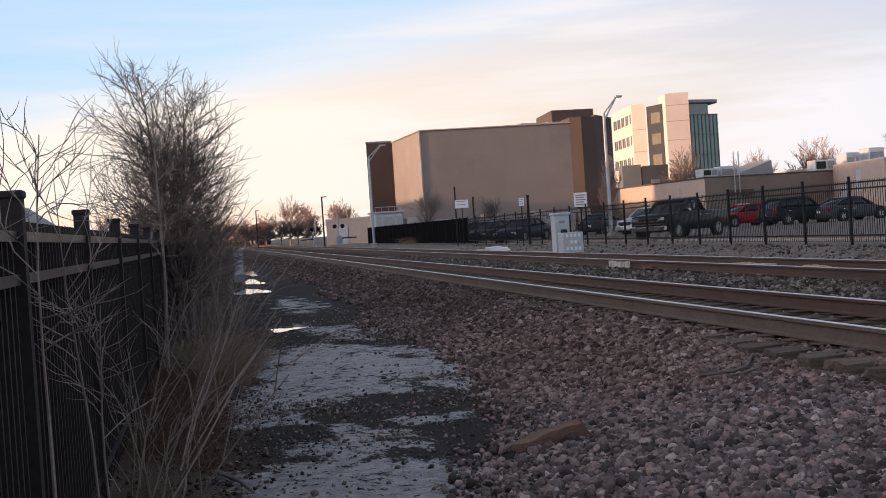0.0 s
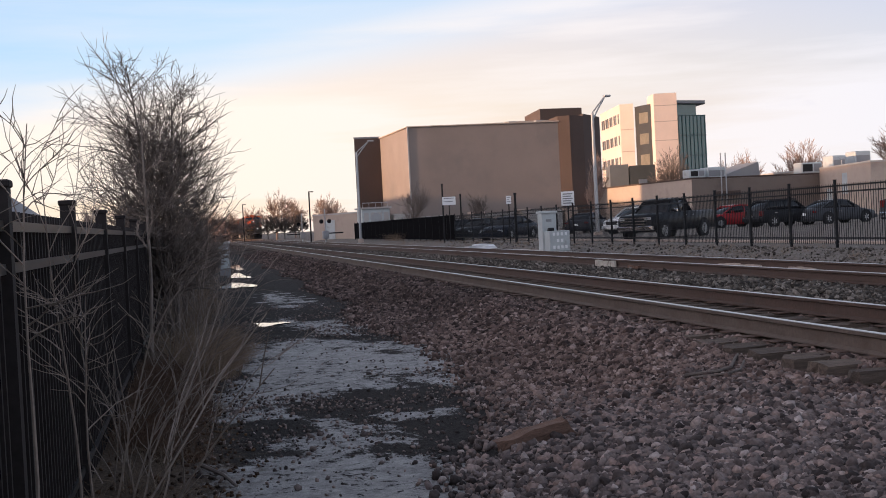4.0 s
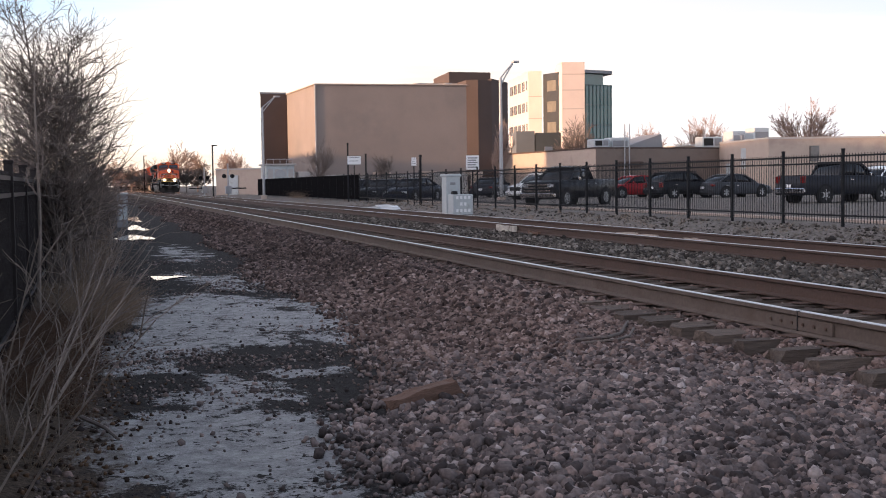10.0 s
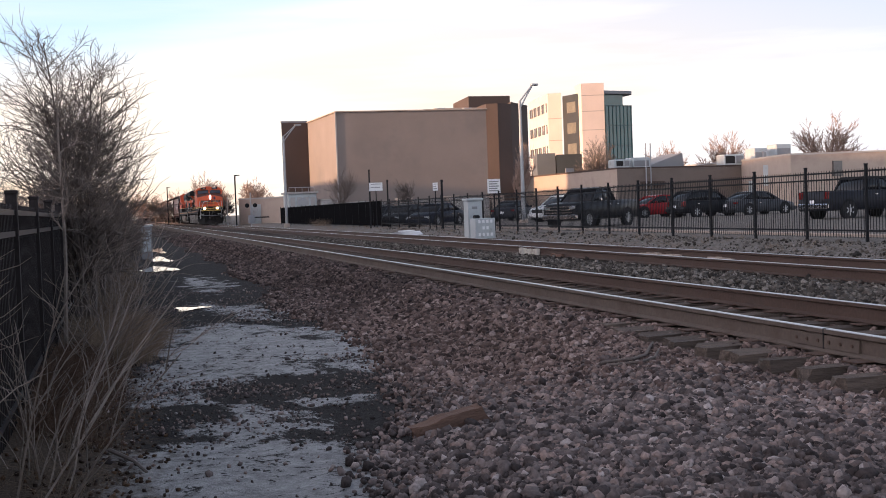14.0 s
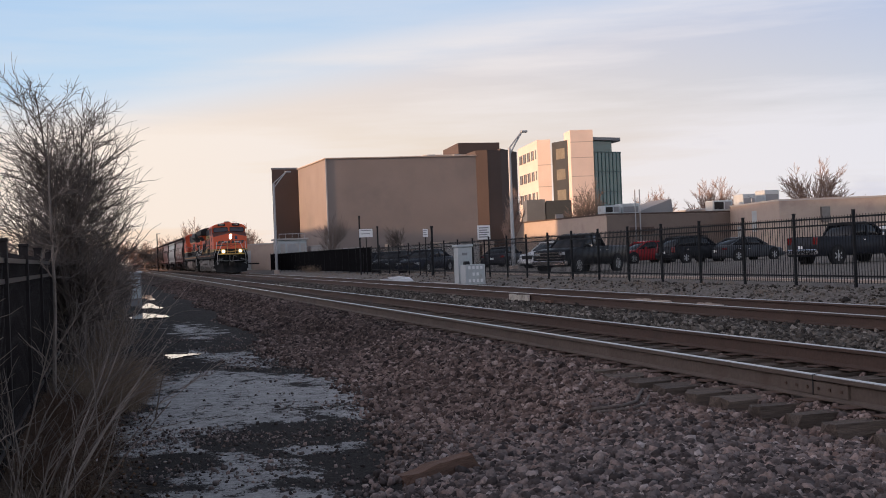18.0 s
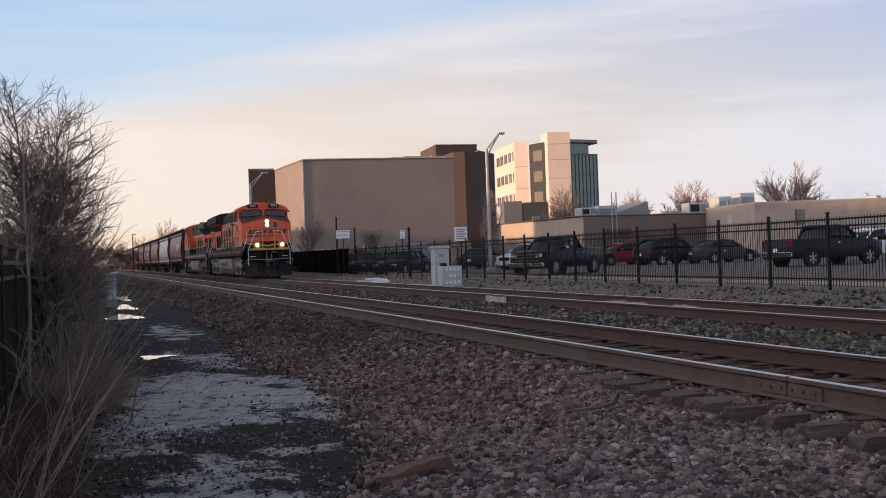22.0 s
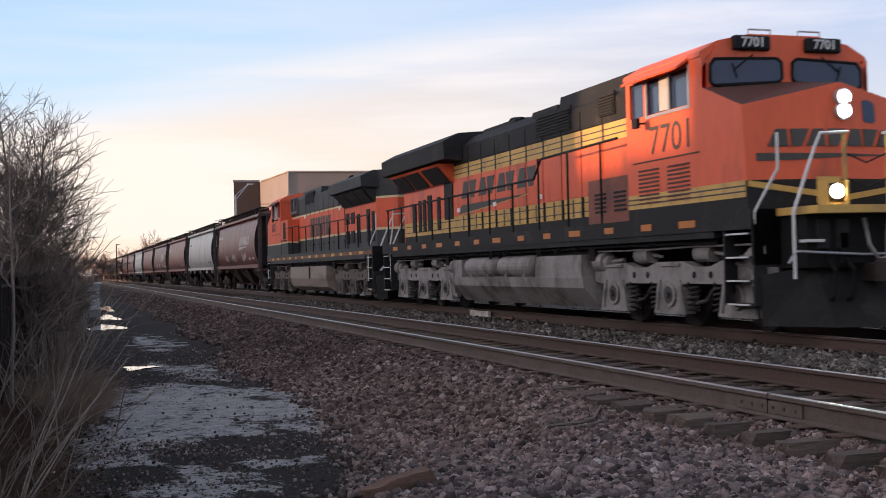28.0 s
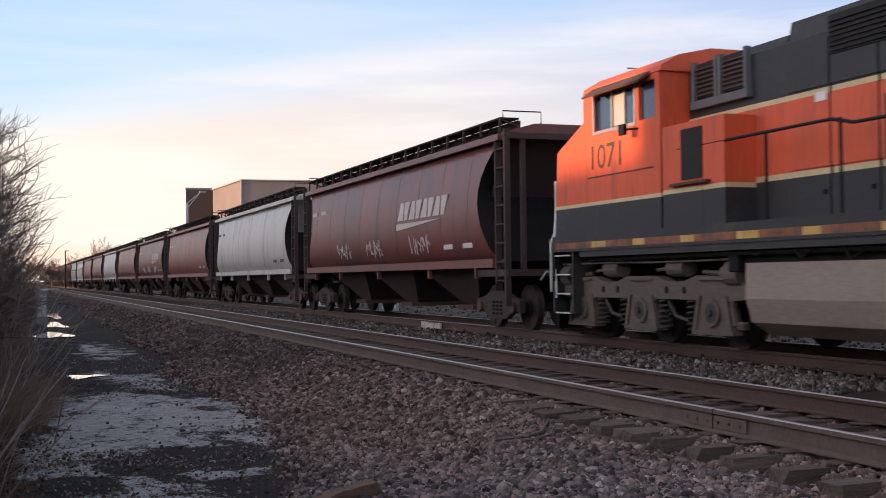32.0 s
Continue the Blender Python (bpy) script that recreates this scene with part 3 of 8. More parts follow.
def scatter_stones(name, label, mat, xy, sizes, seed, sink=0.25, worn=False):
    """Broken stones lying half sunk on the ground: angular blocks of twelve triangles, or worn ones of twenty."""
    rng = np.random.default_rng(seed)
    n = len(xy)
    cube = np.array([(-1, -1, -1), (1, -1, -1), (1, 1, -1), (-1, 1, -1), (-1, -1, 1), (1, -1, 1), (1, 1, 1), (-1, 1, 1)], float)
    tri = np.array([(0, 2, 1), (0, 3, 2), (4, 5, 6), (4, 6, 7), (0, 1, 5), (0, 5, 4), (1, 2, 6), (1, 6, 5), (2, 3, 7), (2, 7, 6), (3, 0, 4), (3, 4, 7)])
    if worn:
        cube, tri = np.array(COBBLE) * 0.29, np.array(COBBLE_FACES)
        v = cube[None] * 1.12 + rng.uniform(-0.135, 0.135, (n, 12, 3))
    else:
        v = cube[None] * 0.5 + rng.uniform(-0.20, 0.20, (n, 8, 3))
    corners, sides = len(cube), len(tri)
    v *= np.stack([rng.uniform(0.8, 1.25, n), rng.uniform(0.6, 1.0, n), rng.uniform(0.45, 0.85, n)], -1)[:, None, :]
    q = rng.normal(size=(n, 4))
    q[:, 1:3] *= 0.6
    q /= np.linalg.norm(q, axis=1)[:, None]
    w, x, y, z = q.T
    rot = np.stack([1 - 2 * (y * y + z * z), 2 * (x * y - z * w), 2 * (x * z + y * w), 2 * (x * y + z * w), 1 - 2 * (x * x + z * z), 2 * (y * z - x * w), 2 * (x * z - y * w), 2 * (y * z + x * w), 1 - 2 * (x * x + y * y)], -1).reshape(n, 3, 3)
    v = np.einsum("nij,nkj->nki", rot, v) * sizes[:, None, None]
    zz = np.array([ground_z(a, b) for a, b in xy])
    v += np.stack([xy[:, 0], xy[:, 1], zz + sizes * sink], -1)[:, None, :]
    me = bpy.data.meshes.new(name)
    verts = v.reshape(-1, 3)
    faces = (tri[None] + corners * np.arange(n)[:, None, None]).reshape(-1)
    me.vertices.add(len(verts))
    me.vertices.foreach_set("co", verts.ravel())
    me.loops.add(len(faces))
    me.loops.foreach_set("vertex_index", faces.astype(np.int32))
    me.polygons.add(n * sides)
    me.polygons.foreach_set("loop_start", np.arange(0, n * sides * 3, 3, dtype=np.int32))
    me.update(calc_edges=True)
    me.validate()
    me.materials.append(mat)
    tagged(new(name, me), label, "gravel", kind="stuff")


def strewn(seed, count, x0, x1, y0, y1, keep):
    """Random places, thinner with distance and where keep(x, y) is low."""
    rng = np.random.default_rng(seed)
    pts = []
    while len(pts) < count:
        x, y, u = rng.uniform(x0, x1), rng.uniform(y0, y1), rng.uniform()
        d = math.hypot(x, y)
        if u < min(1.0, (8.0 / d) ** 1.5) * keep(x, y):
            pts.append((x, y))
    return np.array(pts)


def on_shoulder(x, y):
    foot = 2.95 + 0.75 * smooth(9, 40, y) + 0.25 * math.sin(y * 0.55) - 1.0 * (1 - smooth(6.5, 9.5, y))
    k = smooth(foot - 0.75, foot + 0.45, x)
    if abs(x - 2.14) < 0.40 and abs(y - 7.68) < 0.26:
        k *= 0.15
    for c in (X_NEAR,):
        for r in (c - 0.7525, c + 0.7525):
            if abs(x - r) < 0.09:
                k *= 0.0
        if abs(x - c) < 1.32:
            phase = ((y + 3.0) / TIE_STEP + 0.5) % 1.0
            inner = abs(x - c) < 0.9
            if abs(phase - 0.5) < 0.26:
                k *= 0.04 if inner else 0.22
            k *= 0.45 if inner else 0.8
    if 4.8 < x < 5.35 and y > 9.6:
        k *= 0.6
    return k


def on_far_bed(x, y):
    k = 1.0
    if abs(x - X_FAR) < 0.92 and abs(abs(x - X_FAR) - 0.7525) < 0.1:
        return 0.0
    if abs(x - X_FAR) < 1.32:
        phase = ((y + 3.0) / TIE_STEP + 0.5) % 1.0
        k = 0.12 if abs(phase - 0.5) < 0.26 else 0.7
    return k


_rng = np.random.default_rng(5)
_xy = strewn(1, 120000, 1.0, 7.5, 3.6, 32.0, on_shoulder)
_n = len(_xy)
_red = (_xy[:, 1] > 8.8 + _rng.normal(0, 0.9, _n)) | (_xy[:, 0] > 4.5 + _rng.normal(0, 0.45, _n))
# farther along the shoulder the stones take a darker brown
_far_dark = _red & (_xy[:, 1] > 19.0 + _rng.normal(0, 3.5, _n) - 2.0 * (_xy[:, 0] - 3.5))
_near = _xy[:, 1] < 11.5
_size = np.clip(_rng.lognormal(math.log(0.034), 0.34, _n), 0.02, 0.09)
_pick = _red & ~_far_dark & _near
scatter_stones("ballast", "loose reddish-brown crushed stone ballast on the shoulder", M_BALLAST, _xy[_pick], _size[_pick] * 0.98, 21, 0.25, True)
_pick = _red & ~_far_dark & ~_near
scatter_stones("ballast", "loose reddish-brown crushed stone ballast up the bank", M_BALLAST, _xy[_pick], _size[_pick] * 0.95, 26)
scatter_stones("ballast", "loose dark brown ballast on the far shoulder", M_DARKBALLAST, _xy[_far_dark], _size[_far_dark], 28)
_pick = ~_red
scatter_stones("ballast", "heaped loose grey-brown crushed stone beside the path", M_GREYSTONE, _xy[_pick], _size[_pick] * 1.03, 22, 0.30, True)
_xy = strewn(2, 24000, 7.5, 13.0, 10.0, 60.0, on_far_bed)
scatter_stones("ballast", "dusty grey crushed stone ballast between and beside the tracks", M_BEDSTONE, _xy, np.clip(_rng.lognormal(math.log(0.038), 0.33, len(_xy)), 0.025, 0.10), 23)
_xv = strewn(8, 7000, 12.9, 16.4, 12.0, 70.0, lambda x, y: 0.4 + 0.6 * noise.noise(Vector((x, y, 2.0))))
scatter_stones("verge_gravel", "pale grey gravel on the verge below the fence", M_BEDSTONE, _xv, np.clip(_rng.lognormal(math.log(0.030), 0.45, len(_xv)), 0.015, 0.11), 27)
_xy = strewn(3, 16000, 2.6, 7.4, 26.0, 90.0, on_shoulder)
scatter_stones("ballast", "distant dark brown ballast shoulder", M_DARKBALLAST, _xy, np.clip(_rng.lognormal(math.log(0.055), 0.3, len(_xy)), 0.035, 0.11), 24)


def on_path(x, y):
    n = noise.noise(Vector((x * 0.8, y * 0.8, 9.0))) * 0.5 + 0.5
    k = 0.15 + 0.85 * smooth(0.45, 0.75, n)
    # the caked sheets lie mostly clear of stones
    for cx, cy, rx, ry in ((1.35, 14.3, 1.3, 3.6), (0.75, 7.0, 1.0, 1.2), (0.9, 5.2, 0.9, 1.0)):
        k *= 1 - 0.85 * max(0.0, min(1.0, 2.0 - 2.0 * (((x - cx) / rx) ** 2 + ((y - cy) / ry) ** 2)))
    return k


_xy = strewn(6, 12000, -0.3, 3.6, 3.6, 26.0, on_path)
scatter_stones("path_gravel", "small loose stones scattered on the cinder path", M_GREYSTONE, _xy, np.clip(_rng.lognormal(math.log(0.014), 0.45, len(_xy)), 0.006, 0.04), 25)


# ---- puddles ----
def puddle(cx, cy, rx, ry, seed):
    rnd = random.Random(seed)
    bm = B()
    n = 26
    ring = []
    for k in range(n):
        a = 2 * math.pi * k / n
        r = 1 + 0.30 * math.sin(3 * a + seed) + rnd.uniform(-0.16, 0.16)
        ring.append((cx + rx * r * math.cos(a), cy + ry * r * math.sin(a)))
    z = max(ground_z(x, y) for x, y in ring) + 0.012
    top = [bm.verts.new((x, y, z)) for x, y in ring]
    low = [bm.verts.new((x, y, z - 0.06)) for x, y in ring]
    bm.faces.new(top)
    for k in range(n):
        bm.faces.new((low[k], low[(k + 1) % n], top[(k + 1) % n], top[k]))
    bmesh.ops.recalc_face_normals(bm, faces=bm.faces)
    tagged(part("puddle", bm, M_WATER), "shallow rain puddle reflecting the pale sky", "puddle", "puddles on the path", "structure")


for args in ((1.08, 20.4, 0.20, 0.42, 1), (1.36, 20.5, 0.10, 0.20, 2), (1.16, 36.6, 0.52, 1.7, 3), (1.48, 45.2, 0.36, 2.6, 4), (1.76, 57.6, 0.34, 4.0, 5), (1.0, 35.9, 0.2, 0.8, 6)):
    puddle(*args)


# ---- broken timber, stick and wire on the ground ----
def broken_timber():
    rnd = random.Random(3)
    bm = B()
    rows = []
    n = 10
    for i in range(n):
        x = -0.30 + 0.58 * i / (n - 1)
        h = 0.095 - 0.015 * (i < 3) + rnd.uniform(-0.006, 0.006)
        w = 0.062 + rnd.uniform(-0.005, 0.005)
        torn = 0.05 if i in (0, n - 1) else 0.006
        rows.append([bm.verts.new((x + rnd.uniform(-torn, torn), y * w, z * h)) for y, z in ((-1, -0.3), (1, -0.3), (1.0, 0.8), (0.75, 1.0), (0.1, 0.97), (-0.85, 1.0), (-1.0, 0.45))])
    for a, b in zip(rows, rows[1:]):
        for k in range(7):
            bm.faces.new((a[k], a[(k + 1) % 7], b[(k + 1) % 7], b[k]))
    bm.faces.new(list(reversed(rows[0])))
    bm.faces.new(rows[-1])
    bmesh.ops.recalc_face_normals(bm, faces=bm.faces)
    x, y = 2.16, 7.78
    tagged(part("broken_timber", bm, M_WOOD, at=pose(x, y, ground_z(x, y) + 0.02, 3, -5, 24)), "rotten reddish-brown broken timber lying on the ballast", "timber")
    bm = B()
    tube(bm, [(-0.1, 8.05, ground_z(-0.1, 8.05) + 0.03), (0.05, 7.7, ground_z(0, 7.7) + 0.03), (0.12, 7.35, ground_z(0.1, 7.35) + 0.03)], 0.016, 6, 0.01)
    tagged(part("stick", bm, M_BARK), "dark fallen stick lying on the path", "stick")
    bm = B()
    pts = [(4.72, 9.95), (4.58, 9.72), (4.40, 9.42), (4.20, 9.25), (3.95, 9.36)]
    tube(bm, [(x, y, ground_z(x, y) + 0.05) for x, y in pts], 0.014, 6)
    tube(bm, [(x + 0.03, y - 0.12, ground_z(x, y) + 0.04) for x, y in pts[1:]], 0.012, 6)
    tagged(part("loose_cable", bm, M_BARK), "frayed dark cable lying over the ballast", "cable")


broken_timber()


# ---- fences ----
PANEL = 2.44


def fence(x, first, count, base, label, single, group, screen_from=None, thin=0.009, sheet=False):
    """Steel picket fence along the line: posts with caps, three rails a panel, pickets that rise past the top rails."""
    f = thing("picket_fence", label, "fence", pose(x, 0, base), group)
    post = B()
    w = 0.04 if sheet else 0.030
    box(post, (-w, -w, -0.25), (w, w, 1.78))
    box(post, (-w - 0.008, -w - 0.008, 1.78), (w + 0.008, w + 0.008, 1.81), 0.006)
    plain = M_FENCEBLACK if sheet else M_BLACK
    post = mesh_of(post, "post", plain)
    rail = mesh_of(boxed(((-0.02, 0.04, -0.02), (0.02, PANEL - 0.04, 0.02))), "rail", M_FENCERAIL if sheet else M_BLACK)
    one = B()
    box(one, (-thin, -thin, 0.10), (thin, thin, 1.70))
    one = mesh_of(one, "picket", plain)
    for i in range(count):
        y = first + PANEL * i
        part("post", post, None, f, at=pose(0, y, 0))
        for z in (0.27, 1.48, 1.64):
            part("rail", rail, None, f, at=pose(0, y, z - 0.0))
        if sheet:
            part("backing_sheet", boxed(((-0.030, y + 0.042, 0.06), (-0.022, y + PANEL - 0.042, 1.63))), M_SHEET, f, "smooth black backing sheet")
        ys = [y + 0.11 * (k + 1) for k in range(21)]
        if i in single:
            for v in ys:
                part("picket", one, None, f, at=pose(0, v, 0))
        elif screen_from is None or y < screen_from:
            bm = B()
            for v in ys:
                box(bm, (-thin, v - thin, 0.10), (thin, v + thin, 1.70))
            tagged(part("far_picket", bm, plain, f), kind="stuff")
        else:
            bm = boxed(((-0.035, y + 0.03, 0.12), (-0.025, y + PANEL - 0.03, 1.74)))
            part("screen", bm, M_SCREEN, f, "black privacy screen cloth")
    part("post", post, None, f, at=pose(0, first + PANEL * count, 0))
    return f


fence(-0.75, -2.70, 20, -0.49, "black steel picket fence along the cinder path", range(2, 9), "picket fences", None, 0.012, True)
fence(16.5, 1.4, 50, -0.09, "black steel picket fence before the car park", range(7, 20), "picket fences", 74.0, 0.0065)


# ---- bare shrubs and trees ----
class Twigs:
    """Collects thin tapering bars as one mesh."""

    def __init__(self):
        self.verts, self.faces = [], []

    def bar(self, pts, r0, r1, sides=3):
        n = len(pts)
        base = len(self.verts)
        for i, p in enumerate(pts):
            d = pts[min(i + 1, n - 1)] - pts[max(i - 1, 0)]
            if d.length < 1e-6:
                d = Vector((0, 0, 1))
            d.normalize()
            u = d.orthogonal().normalized()
            v = d.cross(u)
            r = r0 + (r1 - r0) * i / (n - 1)
            for k in range(sides):
                a = 2 * math.pi * k / sides
                self.verts.append(p + r * (math.cos(a) * u + math.sin(a) * v))
        for i in range(n - 1):
            for k in range(sides):
                a, b = base + i * sides + k, base + i * sides + (k + 1) % sides
                self.faces.append((a, b, b + sides, a + sides))

    def mesh(self, name, mat):
        me = bpy.data.meshes.new(name)
        me.from_pydata([tuple(v) for v in self.verts], [], self.faces)
        me.materials.append(mat)
        return me


def grow(rnd, tw, wood, p, d, length, r, depth, spread, up, kids, min_r, crook=0.16, reach=0.72):
    """One limb and all that springs from it."""
    n = 4 if depth else 3
    pts = [p.copy()]
    q = p.copy()
    dd = d.copy()
    for _ in range(n):
        dd = (dd + Vector((rnd.uniform(-crook, crook), rnd.uniform(-crook, crook), rnd.uniform(-crook, crook) + up * 0.12))).normalized()
        q = q + dd * (length / n)
        pts.append(q.copy())
    (wood if r > min_r * 3.2 else tw).bar(pts, r, r * (0.62 if depth else 0.35), 5 if r > min_r * 3.2 else 3)
    if depth == 0:
        return
    k = kids + (1 if rnd.random() < 0.4 else 0)
    for i in range(k):
        f = 0.30 + 0.70 * (i + rnd.random() * 0.8) / k
        at = min(n - 1e-3, f * n)
        a = int(at)
        pos = pts[a].lerp(pts[a + 1], at - a)
        axis = Vector((rnd.gauss(0, 1), rnd.gauss(0, 1), rnd.gauss(0, 0.35))).normalized()
        nd = (dd + axis * spread * rnd.uniform(0.7, 1.3)).normalized()
        grow(rnd, tw, wood, pos, nd, length * reach * rnd.uniform(0.7, 1.15), max(min_r, r * 0.55), depth - 1, spread, up, kids, min_r, crook, reach)
    grow(rnd, tw, wood, pts[-1], dd, length * reach, max(min_r, r * 0.6), depth - 1, spread, up, kids, min_r, crook, reach)


def bare_tree(name, label, category, x, y, z, stems, height, r, depth, spread, up, kids, min_r, seed, bark, twig, group="", lean=(0, 0), base=0.25, fan=0.22, crook=0.16, reach=0.72, first=0.42):
    rnd = random.Random(seed)
    t = thing(name, label, category, pose(x, y, z), group)
    tw, wood = Twigs(), Twigs()
    for s in range(stems):
        o = Vector((rnd.uniform(-base, base), rnd.uniform(-base, base), -0.15)) if stems > 1 else Vector((0, 0, -0.15))
        d = Vector((rnd.uniform(-fan, fan) + lean[0], rnd.uniform(-fan, fan) + lean[1], 1)).normalized() if stems > 1 else Vector((lean[0], lean[1], 1)).normalized()
        grow(rnd, tw, wood, o, d, height * first * (rnd.uniform(0.75, 1.1) if stems > 1 else 1), r * (rnd.uniform(0.6, 1.0) if stems > 1 else 1), depth, spread, up, kids, min_r, crook, reach)
    part("trunk", wood.mesh("trunk", bark), None, t)
    crown = part("crown", tw.mesh("crown", twig), None, t, "fine leafless twigs")
    tagged(crown, kind="stuff")
    return t


def bushy(name, label, category, x, y, z, stems, height, width, r, seed, bark, twig, group, start=0.22, sides=15, min_r=0.0034, depth=2, lean=0.0, kids=4, reach=0.60):
    """A shrub with a few upright leaders; side limbs spring all along them and end in short twigs that turn up."""
    rnd = random.Random(seed)
    t = thing(name, label, category, pose(x, y, z), group)
    tw, wood = Twigs(), Twigs()
    for k in range(stems):
        hh = height * (1.0 if k == 0 else rnd.uniform(0.62, 0.92))
        q = Vector((rnd.uniform(-0.16, 0.16), rnd.uniform(-0.2, 0.2), -0.15)) if k else Vector((0, 0, -0.15))
        d = Vector((rnd.uniform(-0.12, 0.12) + lean, rnd.uniform(-0.12, 0.12), 1)) if k else Vector((lean, 0, 1))
        d.normalize()
        pts, n = [q.copy()], 9
        for _ in range(n):
            d = (d + Vector((rnd.uniform(-0.05, 0.05), rnd.uniform(-0.05, 0.05), 0.06))).normalized()
            q = q + d * (hh / n)
            pts.append(q.copy())
        wood.bar(pts, r, r * 0.18, 6)
        for j in range(sides):
            f = start + (0.97 - start) * (j + rnd.random()) / sides
            at = f * n
            i = min(n - 1, int(at))
            pos = pts[i].lerp(pts[i + 1], at - i)
            az = rnd.uniform(0, 6.28)
            u = (f - start) / (1 - start)
            length = width * (0.35 + 0.65 * math.sin(math.pi * min(1.0, 0.18 + 0.82 * u)) ) * rnd.uniform(0.55, 1.0)
            rise = rnd.uniform(0.35, 0.95) + 0.6 * u
            nd = Vector((math.cos(az), math.sin(az), rise)).normalized()
            grow(rnd, tw, wood, pos, nd, length * 0.62, max(min_r, r * 0.40 * (1 - 0.6 * u)), depth, 1.0, 0.35, kids, min_r, 0.30, reach)
    part("trunk", wood.mesh("trunk", bark), None, t)
    crown = part("crown", tw.mesh("crown", twig), None, t, "fine leafless twigs")
    tagged(crown, kind="stuff")
    return t


# the thicket along the fence
bushy("shrub", "tall leafless shrub with dark leaders in front of the fence", "shrub", -0.46, 18.0, -0.42, 6, 4.2, 1.75, 0.042, 31, M_BARK, M_BARK, "thicket", 0.20, 36, 0.0046, 2, -0.01, 4, 0.60)
bushy("shrub", "leafless shrub crowded with fine twigs", "shrub", -0.40, 21.8, -0.42, 4, 3.5, 1.5, 0.032, 32, M_BARK, M_BARK, "thicket", 0.2, 12, 0.0042)
bushy("shrub", "dense leafless shrub beside the path", "shrub", -0.20, 26.8, -0.42, 5, 2.7, 1.1, 0.03, 33, M_BARK, M_BARK, "thicket", 0.12, 13, 0.005)
bushy("shrub", "dense low leafless shrub beside the path", "shrub", 0.0, 32.0, -0.42, 5, 2.2, 1.0, 0.03, 34, M_BARK, M_BARK, "thicket", 0.1, 12, 0.006)
bushy("shrub", "dense low leafless shrub beside the path", "shrub", 0.20, 39.0, -0.42, 6, 1.9, 1.0, 0.03, 35, M_BARK, M_BARK, "thicket", 0.1, 11, 0.008)
bushy("shrub", "leafless shrub against the fence", "shrub", -0.58, 13.6, -0.40, 1, 3.3, 0.9, 0.028, 36, M_TWIG, M_TWIG, "thicket", 0.42, 12, 0.003, 2)
# long pale canes that cross each other low down
def cane_clump(label, x, y, count, length, reach, seed):
    """Straight bare shoots from one root, leaning every way, each with a few thin side twigs."""
    rnd = random.Random(seed)
    t = thing("shrub", label, "shrub", pose(x, y, ground_z(x, y)), "thicket")
    for _ in range(count):
        tw = Twigs()
        az, out = rnd.uniform(0, 6.28), rnd.uniform(0.3, 1.25 * reach)
        d = Vector((math.cos(az) * out, math.sin(az) * out, 1)).normalized()
        if x + d.x * length < -0.66:
            d.x = abs(d.x)
        ln, p = length * rnd.uniform(0.55, 1.1), Vector((rnd.uniform(-0.1, 0.1), rnd.uniform(-0.3, 0.3), -0.08))
        pts = [p + d * ln * f + Vector((rnd.uniform(-0.02, 0.02), rnd.uniform(-0.02, 0.02), -0.10 * ln * f * f)) for f in (0, 0.25, 0.5, 0.75, 1.0)]
        tw.bar(pts, 0.0085, 0.003, 4)
        for q in range(rnd.randint(2, 5)):
            a = pts[1 + q % 3].lerp(pts[2 + q % 3], rnd.random())
            side = (d + Vector((rnd.uniform(-0.8, 0.8), rnd.uniform(-0.8, 0.8), rnd.uniform(-0.1, 0.4)))).normalized()
            b = a + side * ln * rnd.uniform(0.15, 0.32)
            tw.bar([a, a.lerp(b, 0.5) + Vector((0, 0, 0.02)), b], 0.0042, 0.0018, 3)
        part("cane", tw.mesh("cane", M_TWIG), None, t)


for i, (x, y, n, ln, out) in enumerate(((-0.50, 5.6, 3, 1.5, 0.7), (-0.42, 6.9, 4, 1.3, 1.0), (-0.38, 8.3, 4, 1.4, 1.0), (-0.28, 9.8, 4, 1.4, 0.9), (-0.32, 12.0, 3, 1.8, 0.7), (-0.15, 14.4, 3, 1.5, 0.9))):
    cane_clump("straight pale bare canes leaning over the path", x, y, n, ln, out, 240 + i)
for i, (x, y, n, h, le) in enumerate(((-0.45, 7.6, 3, 1.3, 0.12), (-0.40, 9.4, 3, 1.4, 0.12), (-0.30, 11.0, 3, 1.6, 0.06), (-0.35, 12.6, 4, 1.8, 0.06), (-0.15, 14.6, 4, 1.5, 0.03), (-0.20, 16.2, 4, 2.2, 0.02), (0.0, 19.6, 5, 1.6, 0.0), (0.12, 23.5, 6, 1.5, 0.0))):
    bare_tree("shrub", "pale crossing bare canes beside the path", "shrub", x, y, -0.42, n, h, 0.0075, 2, 0.75, 0.12, 2, 0.0026, 140 + i, M_TWIG, M_TWIG, "thicket", (le, 0), 0.28, 0.75, 0.32, 0.62, 0.62)
bushy("sapling", "thin pale sapling with long bare shoots", "sapling", -0.60, 3.78, -0.38, 1, 1.98, 0.66, 0.010, 46, M_TWIG, M_TWIG, "thicket", 0.66, 12, 0.0021, 1, 0.02)
bushy("sapling", "thin pale sapling with long bare shoots", "sapling", -0.55, 4.9, -0.38, 2, 1.9, 0.75, 0.009, 47, M_TWIG, M_TWIG, "thicket", 0.60, 9, 0.0024, 1, 0.03)
bare_tree("sapling", "thin pale sapling leaning from the fence", "sapling", -0.52, 7.2, -0.38, 3, 1.1, 0.009, 2, 0.6, 0.3, 2, 0.0022, 42, M_TWIG, M_TWIG, "thicket", (0.15, 0.0), 0.12, 0.4, 0.18, 0.72, 0.55)


